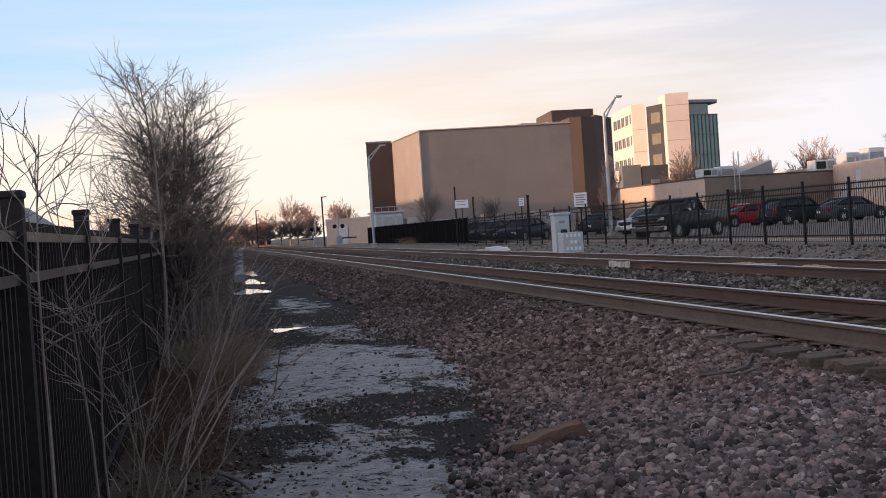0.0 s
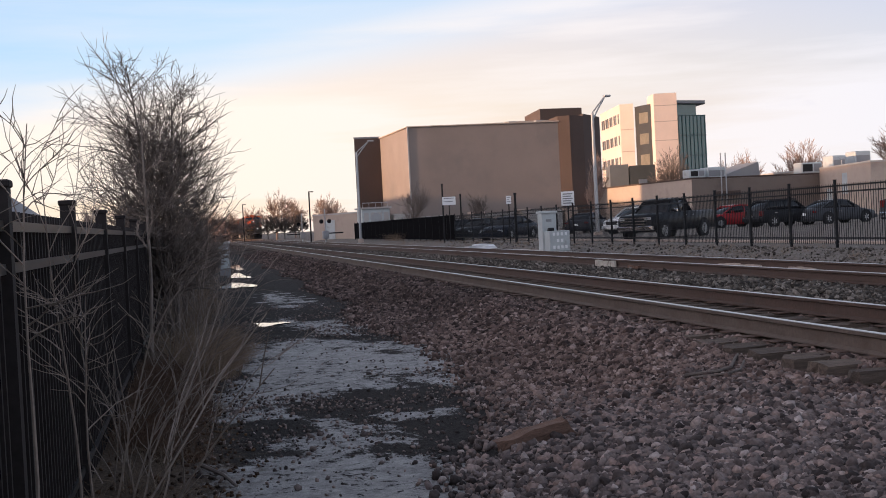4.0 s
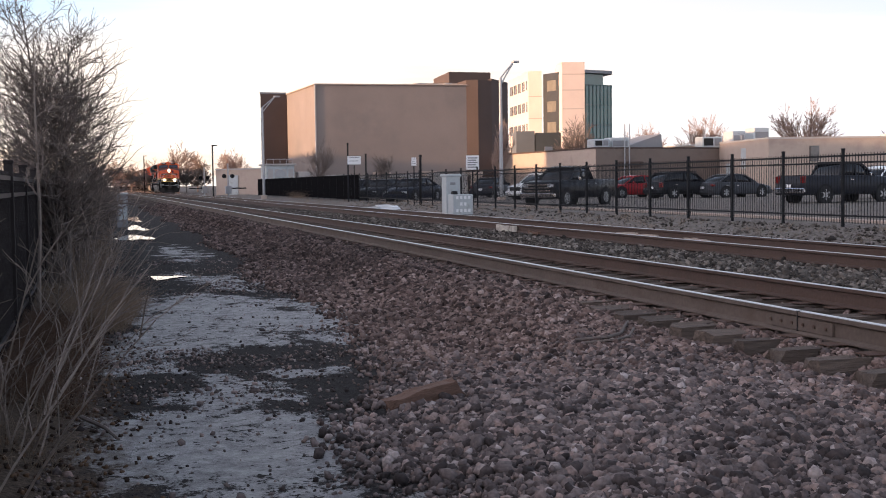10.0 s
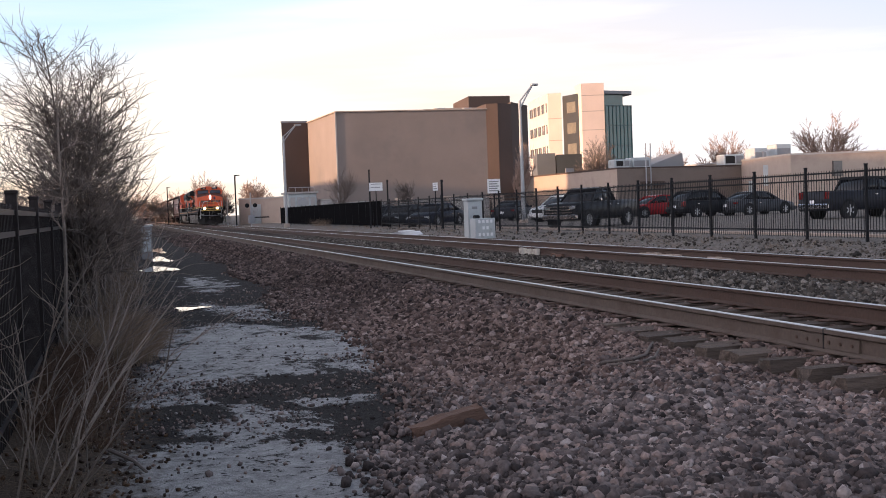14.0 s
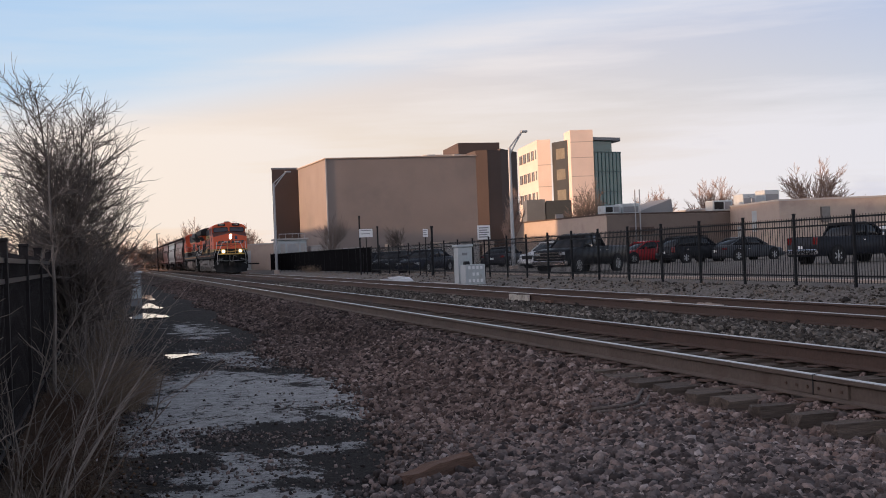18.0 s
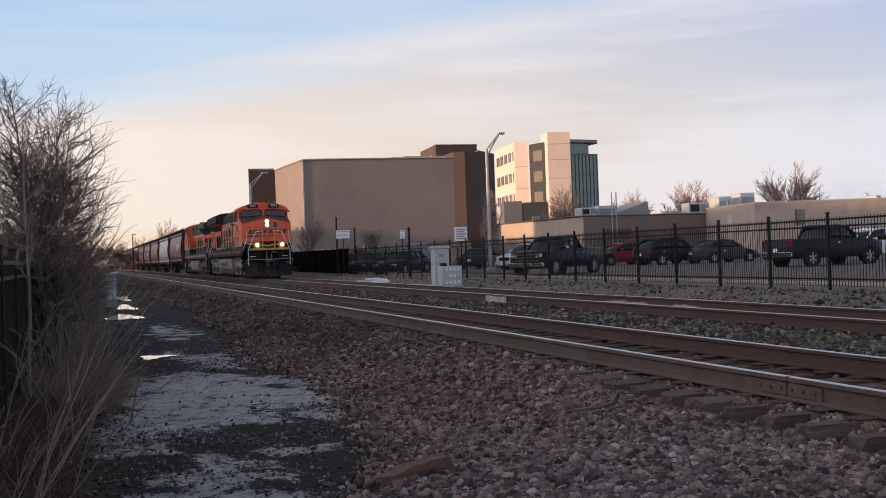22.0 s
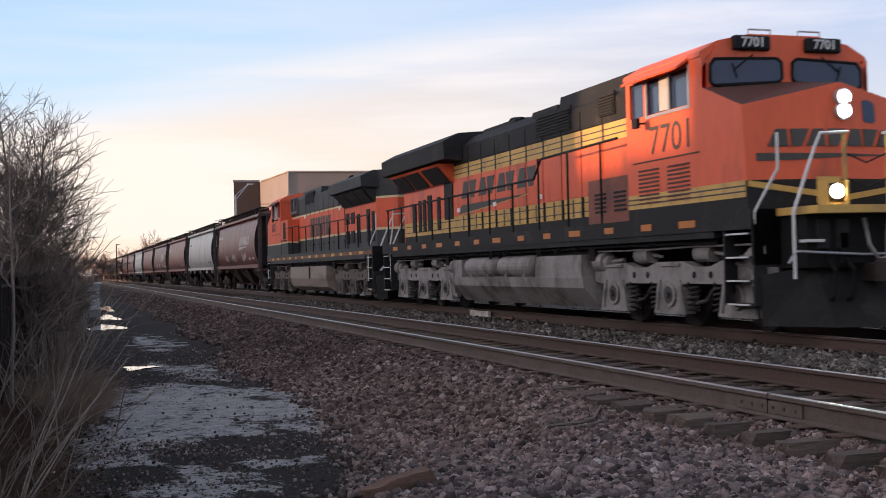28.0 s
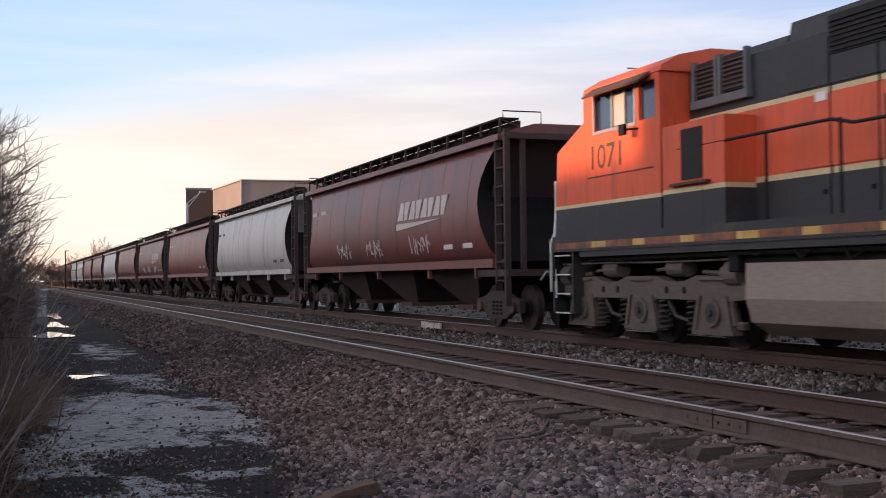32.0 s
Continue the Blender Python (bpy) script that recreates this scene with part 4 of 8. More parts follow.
def dry_grass(label, count, x0, x1, y0, y1, h, seed, mat, keep=None):
    """Bent dead blades in tufts, one loose mass."""
    rnd = random.Random(seed)
    tw = Twigs()
    done = 0
    while done < count:
        cx, cy = rnd.uniform(x0, x1), rnd.uniform(y0, y1)
        if keep and rnd.random() > keep(cx, cy):
            continue
        for _ in range(14):
            done += 1
            x, y = cx + rnd.gauss(0, 0.07), cy + rnd.gauss(0, 0.07)
            z = ground_z(x, y) - 0.02
            hh = h * rnd.uniform(0.4, 1.15)
            a = rnd.uniform(0, 6.28)
            lean = rnd.uniform(0.2, 1.6) * hh
            p = [Vector((x, y, z)), Vector((x + 0.35 * lean * math.cos(a), y + 0.35 * lean * math.sin(a), z + 0.6 * hh)), Vector((x + lean * math.cos(a), y + lean * math.sin(a), z + hh * rnd.uniform(0.75, 1.0)))]
            tw.bar(p, 0.0022, 0.0007, 3)
    tagged(part("dry_grass", tw.mesh("dry_grass", mat), None), label, "grass", kind="stuff")


dry_grass("dead tan grass and weeds along the fence foot", 1500, -0.72, 0.1, 6.5, 22.0, 0.16, 51, M_GRASS, lambda x, y: 1 - smooth(-0.35, 0.2, x - 0.25 * smooth(9, 16, y)))
M_WEED = material("rusty_dead_weed", (0.115, 0.066, 0.042), 0.9, 0, 0.3, 20, 3, 0.1, random_tint=0.45)
dry_grass("rust-brown dead weeds tangled at the fence foot", 3000, -0.66, -0.05, 8.2, 13.5, 0.22, 56, M_WEED, lambda x, y: 1 - smooth(-0.3, 0.1, x))
dry_grass("mound of bleached dead grass beside the path", 5600, -0.25, 0.5, 12.5, 17.5, 0.34, 55, M_GRASS, lambda x, y: max(0.0, 1 - ((x - 0.05) / 0.4) ** 2 - ((y - 15.0) / 2.4) ** 2))
dry_grass("matted dead grass under the shrubs", 3000, -0.5, 0.5, 16.0, 40.0, 0.32, 52, M_GRASS, lambda x, y: 1 - smooth(0.0, 0.6, x - 0.2 * smooth(14, 30, y)))
dry_grass("sparse dead grass on the far verge", 6000, 13.2, 16.6, 14.0, 90.0, 0.16, 53, M_GRASS)
dry_grass("clump of dead grass by the screened fence", 500, 15.6, 16.4, 92.0, 100.0, 0.7, 54, M_GRASS)

# dead leaves caught along the fence
_rng = np.random.default_rng(61)
_xy = np.stack([_rng.normal(-0.15, 0.22, 1100), _rng.uniform(4.5, 18, 1100)], -1)
M_LEAF = make_stone_material("dead_leaf", [(0.0, (0.03, 0.02, 0.015)), (0.5, (0.07, 0.043, 0.03)), (1.0, (0.17, 0.10, 0.06))], 0.8)
scatter_stones("leaf_litter", "brown dead leaves scattered along the fence foot", M_LEAF, _xy, np.full(len(_xy), 0.024), 62, 0.3)

# trees beyond the car park and down the line
FAR = "bare street trees"
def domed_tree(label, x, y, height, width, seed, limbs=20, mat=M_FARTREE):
    """A street tree: short trunk, limbs fanned evenly into a dome, each ending in many short twigs."""
    rnd = random.Random(seed)
    t = thing("tree", label, "tree", pose(x, y, -0.3), FAR)
    tw, wood = Twigs(), Twigs()
    fork = Vector((0, 0, height * 0.30))
    wood.bar([Vector((0, 0, -0.2)), Vector((0.05, 0, height * 0.15)), fork], height * 0.022, height * 0.016, 7)
    for k in range(limbs):
        az = 2.4 * k + rnd.uniform(-0.3, 0.3)
        el = math.asin(0.12 + 0.88 * (k + 0.5) / limbs)
        rise, out = math.sin(el), math.cos(el)
        tip = Vector((math.cos(az) * out * width * 0.5, math.sin(az) * out * width * 0.5, height * 0.70 * rise * 0.97 + 0.05 * height))
        d = tip.normalized()
        grow(rnd, tw, wood, fork - Vector((0, 0, rnd.uniform(0, 0.08) * height)), d, tip.length * 0.47, height * 0.010, 4, 0.62, 0.06, 3, 0.026, 0.14, 0.62)
    part("trunk", wood.mesh("trunk", mat), None, t)
    tagged(part("crown", tw.mesh("crown", mat), None, t, "fine leafless twigs"), kind="stuff")


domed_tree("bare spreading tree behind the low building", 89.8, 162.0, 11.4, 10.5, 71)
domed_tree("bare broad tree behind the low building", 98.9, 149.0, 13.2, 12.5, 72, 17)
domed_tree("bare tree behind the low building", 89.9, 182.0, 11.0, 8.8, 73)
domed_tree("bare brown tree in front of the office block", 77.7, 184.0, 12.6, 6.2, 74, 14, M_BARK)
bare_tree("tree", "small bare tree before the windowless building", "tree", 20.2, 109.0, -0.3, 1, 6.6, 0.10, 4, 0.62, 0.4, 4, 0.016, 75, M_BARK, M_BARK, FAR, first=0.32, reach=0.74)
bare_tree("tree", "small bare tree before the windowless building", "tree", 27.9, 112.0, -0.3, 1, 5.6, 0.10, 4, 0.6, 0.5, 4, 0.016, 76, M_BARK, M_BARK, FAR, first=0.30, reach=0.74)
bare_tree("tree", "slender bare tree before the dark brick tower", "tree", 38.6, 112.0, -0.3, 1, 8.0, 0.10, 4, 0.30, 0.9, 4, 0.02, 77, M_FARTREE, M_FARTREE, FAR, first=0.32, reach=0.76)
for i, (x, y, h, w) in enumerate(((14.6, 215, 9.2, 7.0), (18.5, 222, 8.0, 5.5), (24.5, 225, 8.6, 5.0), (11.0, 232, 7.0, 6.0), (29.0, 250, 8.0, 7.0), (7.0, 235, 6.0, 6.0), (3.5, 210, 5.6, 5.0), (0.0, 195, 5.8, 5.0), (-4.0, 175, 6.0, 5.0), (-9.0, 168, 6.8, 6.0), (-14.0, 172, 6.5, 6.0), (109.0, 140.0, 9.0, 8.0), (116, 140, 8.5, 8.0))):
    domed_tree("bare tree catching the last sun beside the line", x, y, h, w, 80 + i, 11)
# brown undergrowth below them
for i, (x, y) in enumerate(((9.5, 206), (12.2, 203), (15.2, 205), (18.0, 208), (6.4, 212))):
    domed_tree("low brown thicket of bare scrub beside the line", x, y, 4.6, 5.0, 300 + i, 11, M_BARK)


# ---- the freight train ----
M_ORANGE = material("orange_loco_paint", (0.68, 0.108, 0.036), 0.5, 0, 0.10, 9, 0.6, 0.03, dirt=(0.30, 0.075, 0.04), dirt_amount=0.32, dirt_scale=1.4, streak=(1, 1, 0.35))
M_ORANGEOLD = material("weathered_orange_paint", (0.68, 0.106, 0.038), 0.6, 0, 0.14, 9, 0.6, 0.03, dirt=(0.30, 0.075, 0.042), dirt_amount=0.34, dirt_scale=1.6, streak=(1.6, 1.6, 0.22))
M_YELLOW = material("ochre_band_paint", (0.58, 0.36, 0.09), 0.55, 0, 0.14, 9, 0.8, 0.03, dirt=(0.30, 0.20, 0.09), dirt_amount=0.4, dirt_scale=2)
M_CREAMLINE = material("cream_line_paint", (0.62, 0.50, 0.28), 0.6, 0, 0.15, 9, 0.8, 0.03)
M_SOOT = material("sooty_black_paint", (0.022, 0.021, 0.021), 0.7, 0, 0.3, 12, 0.8, 0.05, spec=0.22, dirt=(0.055, 0.046, 0.040), dirt_amount=0.32, dirt_scale=1.5)
M_GREEN = material("dark_green_black_paint", (0.026, 0.027, 0.027), 0.62, 0, 0.2, 12, 0.8, 0.04, dirt=(0.055, 0.05, 0.045), dirt_amount=0.25, dirt_scale=1.5)
M_TRUCK = material("dusty_grey_truck", (0.255, 0.236, 0.220), 0.75, 0.1, 0.3, 18, 2, 0.15, dirt=(0.085, 0.072, 0.062), dirt_amount=0.48, dirt_scale=1.5, streak=(1, 1, 0.6))
M_CABINET = material("grimy_brown_paint", (0.22, 0.070, 0.042), 0.65, 0, 0.25, 12, 0.8, 0.04, dirt=(0.085, 0.05, 0.04), dirt_amount=0.5, dirt_scale=1.6)
M_DECK = material("dull_maroon_deck", (0.105, 0.036, 0.026), 0.7, 0, 0.2, 12, 1, 0.04)
M_PLOUGH = material("dusty_black_plough", (0.020, 0.019, 0.019), 0.75, 0, 0.3, 14, 1.2, 0.06, spec=0.2, dirt=(0.045, 0.040, 0.036), dirt_amount=0.35, dirt_scale=1.4)
M_SPRING = material("grimy_spring_steel", (0.045, 0.040, 0.037), 0.7, 0.2, 0.3, 18, 2, 0.1)
M_TANKTAN = material("dusty_tan_tank", (0.27, 0.222, 0.185), 0.8, 0, 0.2, 18, 1.2, 0.1, dirt=(0.15, 0.12, 0.098), dirt_amount=0.38, dirt_scale=0.9, streak=(1, 0.3, 1.6))
M_TRUCKTAN = material("dusty_tan_truck", (0.115, 0.092, 0.076), 0.8, 0, 0.25, 18, 1.2, 0.1, dirt=(0.066, 0.052, 0.044), dirt_amount=0.45, dirt_scale=0.9, streak=(1, 0.3, 1.6))
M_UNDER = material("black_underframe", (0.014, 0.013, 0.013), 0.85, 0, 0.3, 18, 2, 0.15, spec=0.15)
M_WHEEL = material("dark_wheel_steel", (0.055, 0.045, 0.04), 0.65, 0.5, 0.3, 18, 2, 0.1)
M_WHITEBAR = material("white_grab_iron", (0.62, 0.62, 0.60), 0.5, 0, 0.08, 20, 2, 0.03)
M_CABGLASS = material("cab_glass", (0.022, 0.040, 0.085), 0.08, 0, 0.1, 3, 0.5, 0, spec=0.45)
M_CURTAIN = material("pale_cab_lining", (0.42, 0.42, 0.40), 0.8, 0, 0.1, 10, 1, 0.02)
M_LAMP = material("lit_headlamp", (1, 1, 1), 0.4, 0, 0, 1, 1, 0, emit=(1.0, 0.97, 0.92), power=90.0)
M_AMBER = material("amber_reflector", (0.50, 0.17, 0.03), 0.4, 0, 0.1, 20, 1, 0.02)
M_LOGO = material("dark_logo_paint", (0.055, 0.05, 0.045), 0.6, 0, 0.15, 12, 1, 0.02)
M_RUSTSTRIPE = material("rust_orange_stripe", (0.26, 0.105, 0.055), 0.8, 0, 0.35, 12, 2, 0.05, dirt=(0.09, 0.06, 0.05), dirt_amount=0.5, dirt_scale=2.5)
M_LOGOWHITE = material("faded_white_paint", (0.55, 0.50, 0.47), 0.7, 0, 0.2, 10, 1, 0.02)
M_HOPBROWN = material("oxide_brown_hopper_paint", (0.168, 0.053, 0.043), 0.42, 0, 0.14, 7, 0.5, 0.04, dirt=(0.085, 0.045, 0.04), dirt_amount=0.42, dirt_scale=0.9, streak=(1.2, 1.2, 0.22))
M_HOPRED = material("faded_red_hopper_paint", (0.23, 0.085, 0.068), 0.42, 0, 0.14, 7, 0.5, 0.04, dirt=(0.12, 0.06, 0.05), dirt_amount=0.42, dirt_scale=0.9, streak=(1.2, 1.2, 0.22))
M_HOPGREY = material("pale_grey_hopper_paint", (0.50, 0.49, 0.46), 0.42, 0, 0.12, 7, 0.5, 0.04, dirt=(0.22, 0.19, 0.165), dirt_amount=0.40, dirt_scale=1.0, streak=(2.2, 2.2, 0.16))
M_HOPDARK = material("dark_hopper_frame", (0.05, 0.032, 0.03), 0.8, 0, 0.25, 12, 1, 0.05)


def lettering(name, text, size, mat, parent, m, squeeze=1.0, bold=0.0):
    """Raised characters in the built-in font, made into a mesh."""
    cu = bpy.data.curves.new(name, "FONT")
    cu.body, cu.size, cu.extrude, cu.align_x, cu.align_y = text, size, 0.006, "CENTER", "CENTER"
    cu.resolution_u = 3
    cu.offset = bold
    tmp = bpy.data.objects.new(name, cu)
    me = bpy.data.meshes.new_from_object(tmp)
    bpy.data.objects.remove(tmp)
    me.transform(Matrix.Diagonal((squeeze, 1, 1, 1)))
    me.materials.clear()
    me.materials.append(mat)
    return part(name, me, None, parent, at=m)


def spin_rows(radius):
    rows, angle, t = [], 0.0, 0.0
    while t < 32.0001:
        rows.append((t, angle))
        t += 1 / 12.0
        angle += math.degrees(train_speed(min(t, 32.0)) / 12.0 / radius)
    return rows


TRAIN_Y = [(0, 237.0), (2, 228.6), (4.5, 217.6), (6.5, 204.6), (9, 186.0), (11, 167.6), (13, 150.4), (14.5, 137.6), (16.5, 119.3), (20, 88.2), (24.5, 46.3), (26.5, 27.3), (28, 13.1), (30, -5.4), (32, -23.9)]


def train_speed(t):
    for (a, ya), (b, yb) in zip(TRAIN_Y, TRAIN_Y[1:]):
        if t <= b:
            return (ya - yb) / (b - a)
    return 9.25


WHEELS = []          # wheelsets that turn: object, place on the truck, radius


def wheelset(parent, y, z, radius, name="wheelset"):
    bm = B()
    for s in (-1, 1):
        disc(bm, (s * 0.755, 0, 0), radius, "x", -0.065, 0.065, 28)
        disc(bm, (s * 0.70, 0, 0), radius + 0.025, "x", -0.015, 0.012, 28)
        disc(bm, (s * 0.83, 0, 0), radius * 0.42, "x", -0.05, 0.05, 14)
        for k in range(5):
            a = 2 * math.pi * k / 5
            box(bm, (-0.012, -0.05, radius * 0.45), (0.012, 0.05, radius * 0.86), m=Matrix.Translation((s * 0.822, 0, 0)) @ Matrix.Rotation(a, 4, "X"))
    disc(bm, (0, 0, 0), 0.09, "x", -0.9, 0.9, 12)
    ob = part(name, bm, M_WHEEL, parent, "dark steel wheel pair on its axle", at=pose(0, y, z))
    WHEELS.append((ob, y, z, radius))
    return ob


def loco_truck(parent, mat, yc):
    """Three-axle truck: cast side frames on splayed pedestals, springs in the open arches between them, bearings, brake gear."""
    t = new("truck")
    t.parent = parent
    t.matrix_basis = pose(0, yc, 0)
    axles = (-2.05, 0.0, 2.05)
    for s in (-1, 1):
        xo = s * 1.12
        lo, hi = min(xo, xo + s * 0.17), max(xo, xo + s * 0.17)

        def face(z_in, z_out):
            return sorted((xo + s * (0.17 + z_in), xo + s * (0.17 + z_out)))
        bm = B()
        outline = [(-2.88, 0.74), (-2.84, 0.96), (-2.55, 1.05), (-1.62, 1.08), (-1.25, 0.99), (-0.80, 0.99), (-0.45, 1.08), (0.45, 1.08), (0.80, 0.99), (1.25, 0.99), (1.62, 1.08), (2.55, 1.05), (2.84, 0.96), (2.88, 0.74), (2.42, 0.70), (2.56, 0.23), (1.54, 0.23), (1.68, 0.66), (1.60, 0.72), (0.45, 0.72), (0.37, 0.66), (0.51, 0.23), (-0.51, 0.23), (-0.37, 0.66), (-0.45, 0.72), (-1.60, 0.72), (-1.68, 0.66), (-1.54, 0.23), (-2.56, 0.23), (-2.42, 0.70)]
        prism(bm, outline, "x", lo, hi)
        frame_ob = part("side_frame", bm, mat, t, "dusty cast steel side frame")
        x0, x1 = face(0.0, 0.035)
        for a in axles:
            # flanges down both edges of the pedestal, its foot and the bearing in its middle
            bm = B()
            for d in (-1, 1):
                prism(bm, [(a + d * 0.30, 0.78), (a + d * 0.37, 0.78), (a + d * 0.51, 0.26), (a + d * 0.43, 0.26)], "x", x0, x1)
            box(bm, (x0, a - 0.52, 0.225), (x1 + 0.0, a + 0.52, 0.275))
            part("pedestal_flange", bm, mat, frame_ob)
            bm = B()
            disc(bm, (xo + s * 0.17, a, 0.535), 0.20, "x", *sorted((0.0, s * 0.045)), 18)
            part("bearing_ring", bm, mat, frame_ob)
            bm = B()
            disc(bm, (xo + s * 0.17, a, 0.535), 0.145, "x", *sorted((0.01, s * 0.052)), 16)
            disc(bm, (xo + s * 0.17, a, 0.535), 0.055, "x", *sorted((0.01, s * 0.09)), 8)
            part("bearing_cap", bm, M_SPRING, frame_ob, "grimy bearing cap")
        x2, x3 = face(0.0, 0.03)
        for y0, y1 in ((-2.5, -1.7), (-0.35, 0.35), (1.7, 2.5)):
            bm = B()
            box(bm, (x2, y0, 1.0), (x3, y1, 1.06), 0.008)
            part("beam_rib", bm, mat, frame_ob)
        # black discs on the beam's face stand for the shade inside its holes
        for y in (-1.28, -0.78, 0.78, 1.28):
            bm = B()
            disc(bm, (xo + s * 0.17, y, 0.86), 0.058, "x", *sorted((0.0, s * 0.006)), 12)
            part("beam_hole", bm, M_UNDER, frame_ob, "black disc for the shade in a lightening hole")
        for y in (-1.42, -0.62, 0.62, 1.42):
            bm = B()
            tube(bm, [(xo + s * 0.09 + 0.098 * math.cos(q * 0.785), y + 0.098 * math.sin(q * 0.785), 0.28 + 0.45 * q / 44) for q in range(45)], 0.020, 5)
            part("coil_spring", bm, M_SPRING, t)
        for y, d in ((-2.60, 1), (2.60, -1)):
            bm = B()
            disc(bm, (xo + s * 0.10, y, 1.10), 0.185, "y", -0.17, 0.17, 16)
            disc(bm, (xo + s * 0.10, y + d * 0.2, 1.10), 0.12, "y", -0.12, 0.12, 12)
            tube(bm, [(xo + s * 0.10, y + d * 0.3, 1.10), (xo + s * 0.12, y + d * 0.85, 1.13)], 0.035, 6)
            part("brake_cylinder", bm, mat, t)
            bm = B()
            tube(bm, [(xo + s * 0.12, y + d * 0.02, 0.95), (xo + s * 0.13, y + d * 0.12, 0.62), (xo + s * 0.12, y + d * 0.05, 0.36)], 0.045, 6)
            box(bm, (min(xo, xo + s * 0.12), y - 0.10, 0.30), (max(xo, xo + s * 0.12), y + 0.10, 0.42), 0.02)
            part("brake_lever", bm, mat, t)
        for y in (-1.02, 1.02):
            bm = B()
            disc(bm, (xo + s * 0.06, y, 1.20), 0.14, "y", -0.24, 0.24, 14)
            tube(bm, [(xo + s * 0.06, y - 0.24, 1.20), (xo + s * 0.10, y - 0.62, 1.17)], 0.03, 6)
            part("brake_cylinder", bm, mat, t)
            bm = B()
            tube(bm, [(xo + s * 0.10, y - 0.30, 0.70), (xo + s * 0.12, y - 0.05, 0.46), (xo + s * 0.10, y + 0.30, 0.40)], 0.03, 6)
            part("brake_rod", bm, M_SPRING, t)
        bm = B()
        tube(bm, [(xo + s * 0.2, -2.8, 1.30), (xo + s * 0.2, -0.9, 1.31), (xo + s * 0.2, 0.6, 1.29), (xo + s * 0.2, 2.7, 1.30)], 0.018, 6)
        tube(bm, [(xo + s * 0.2, -2.8, 1.30), (xo + s * 0.2, -2.82, 1.16)], 0.018, 6)
        part("brake_pipe", bm, mat, t)
    bm = boxed(((-1.02, -2.6, 0.62), (1.02, -0.5, 0.95)), ((-1.02, 0.5, 0.62), (1.02, 2.6, 0.95)), ((-0.5, -2.7, 0.75), (0.5, 2.7, 1.3)))
    part("bolster", bm, M_UNDER, t)
    for a in axles:
        wheelset(t, a, 0.535, 0.535)
    return t


# one plain block of an emblem, cut in two by a slanting slit: shares of its width and height
EMBLEM = [[(0.0, 0.0), (0.56, 0.0), (0.30, 1.0), (0.0, 1.0)], [(0.68, 0.0), (0.95, 0.0), (0.95, 1.0), (0.42, 1.0)]]


def band(bm, hw, y0, y1, z0, z1):
    box(bm, (-hw, y0, z0), (hw, y1, z1))


def steps(parent, y, sgn, x, dark):
    """A corner step well with white-edged treads."""
    s = 1 if x > 0 else -1
    bm = B()
    x0, x1 = sorted((s * 1.02, s * 1.50))
    box(bm, (x0, y - 0.05, 0.42), (x1, y - 0.01, 1.80))
    box(bm, (x0, y + 0.72, 0.42), (x1, y + 0.76, 1.80))
    box(bm, (min(s * 1.02, s * 1.06), y, 0.42), (max(s * 1.02, s * 1.06), y + 0.72, 1.80))
    well = part("step_well", bm, dark, parent)
    for k in range(4):
        z = 0.42 + 0.34 * k
        bm = boxed(((x0, y, z), (x1, y + 0.72, z + 0.03)))
        tread = part("step_tread", bm, dark, well)
        bm = boxed(((min(s * 1.50, s * 1.53), y + 0.08, z + 0.004), (max(s * 1.50, s * 1.515), y + 0.64, z + 0.028)))
        part("tread_nosing", bm, M_WHITEBAR, tread, "white step edge")


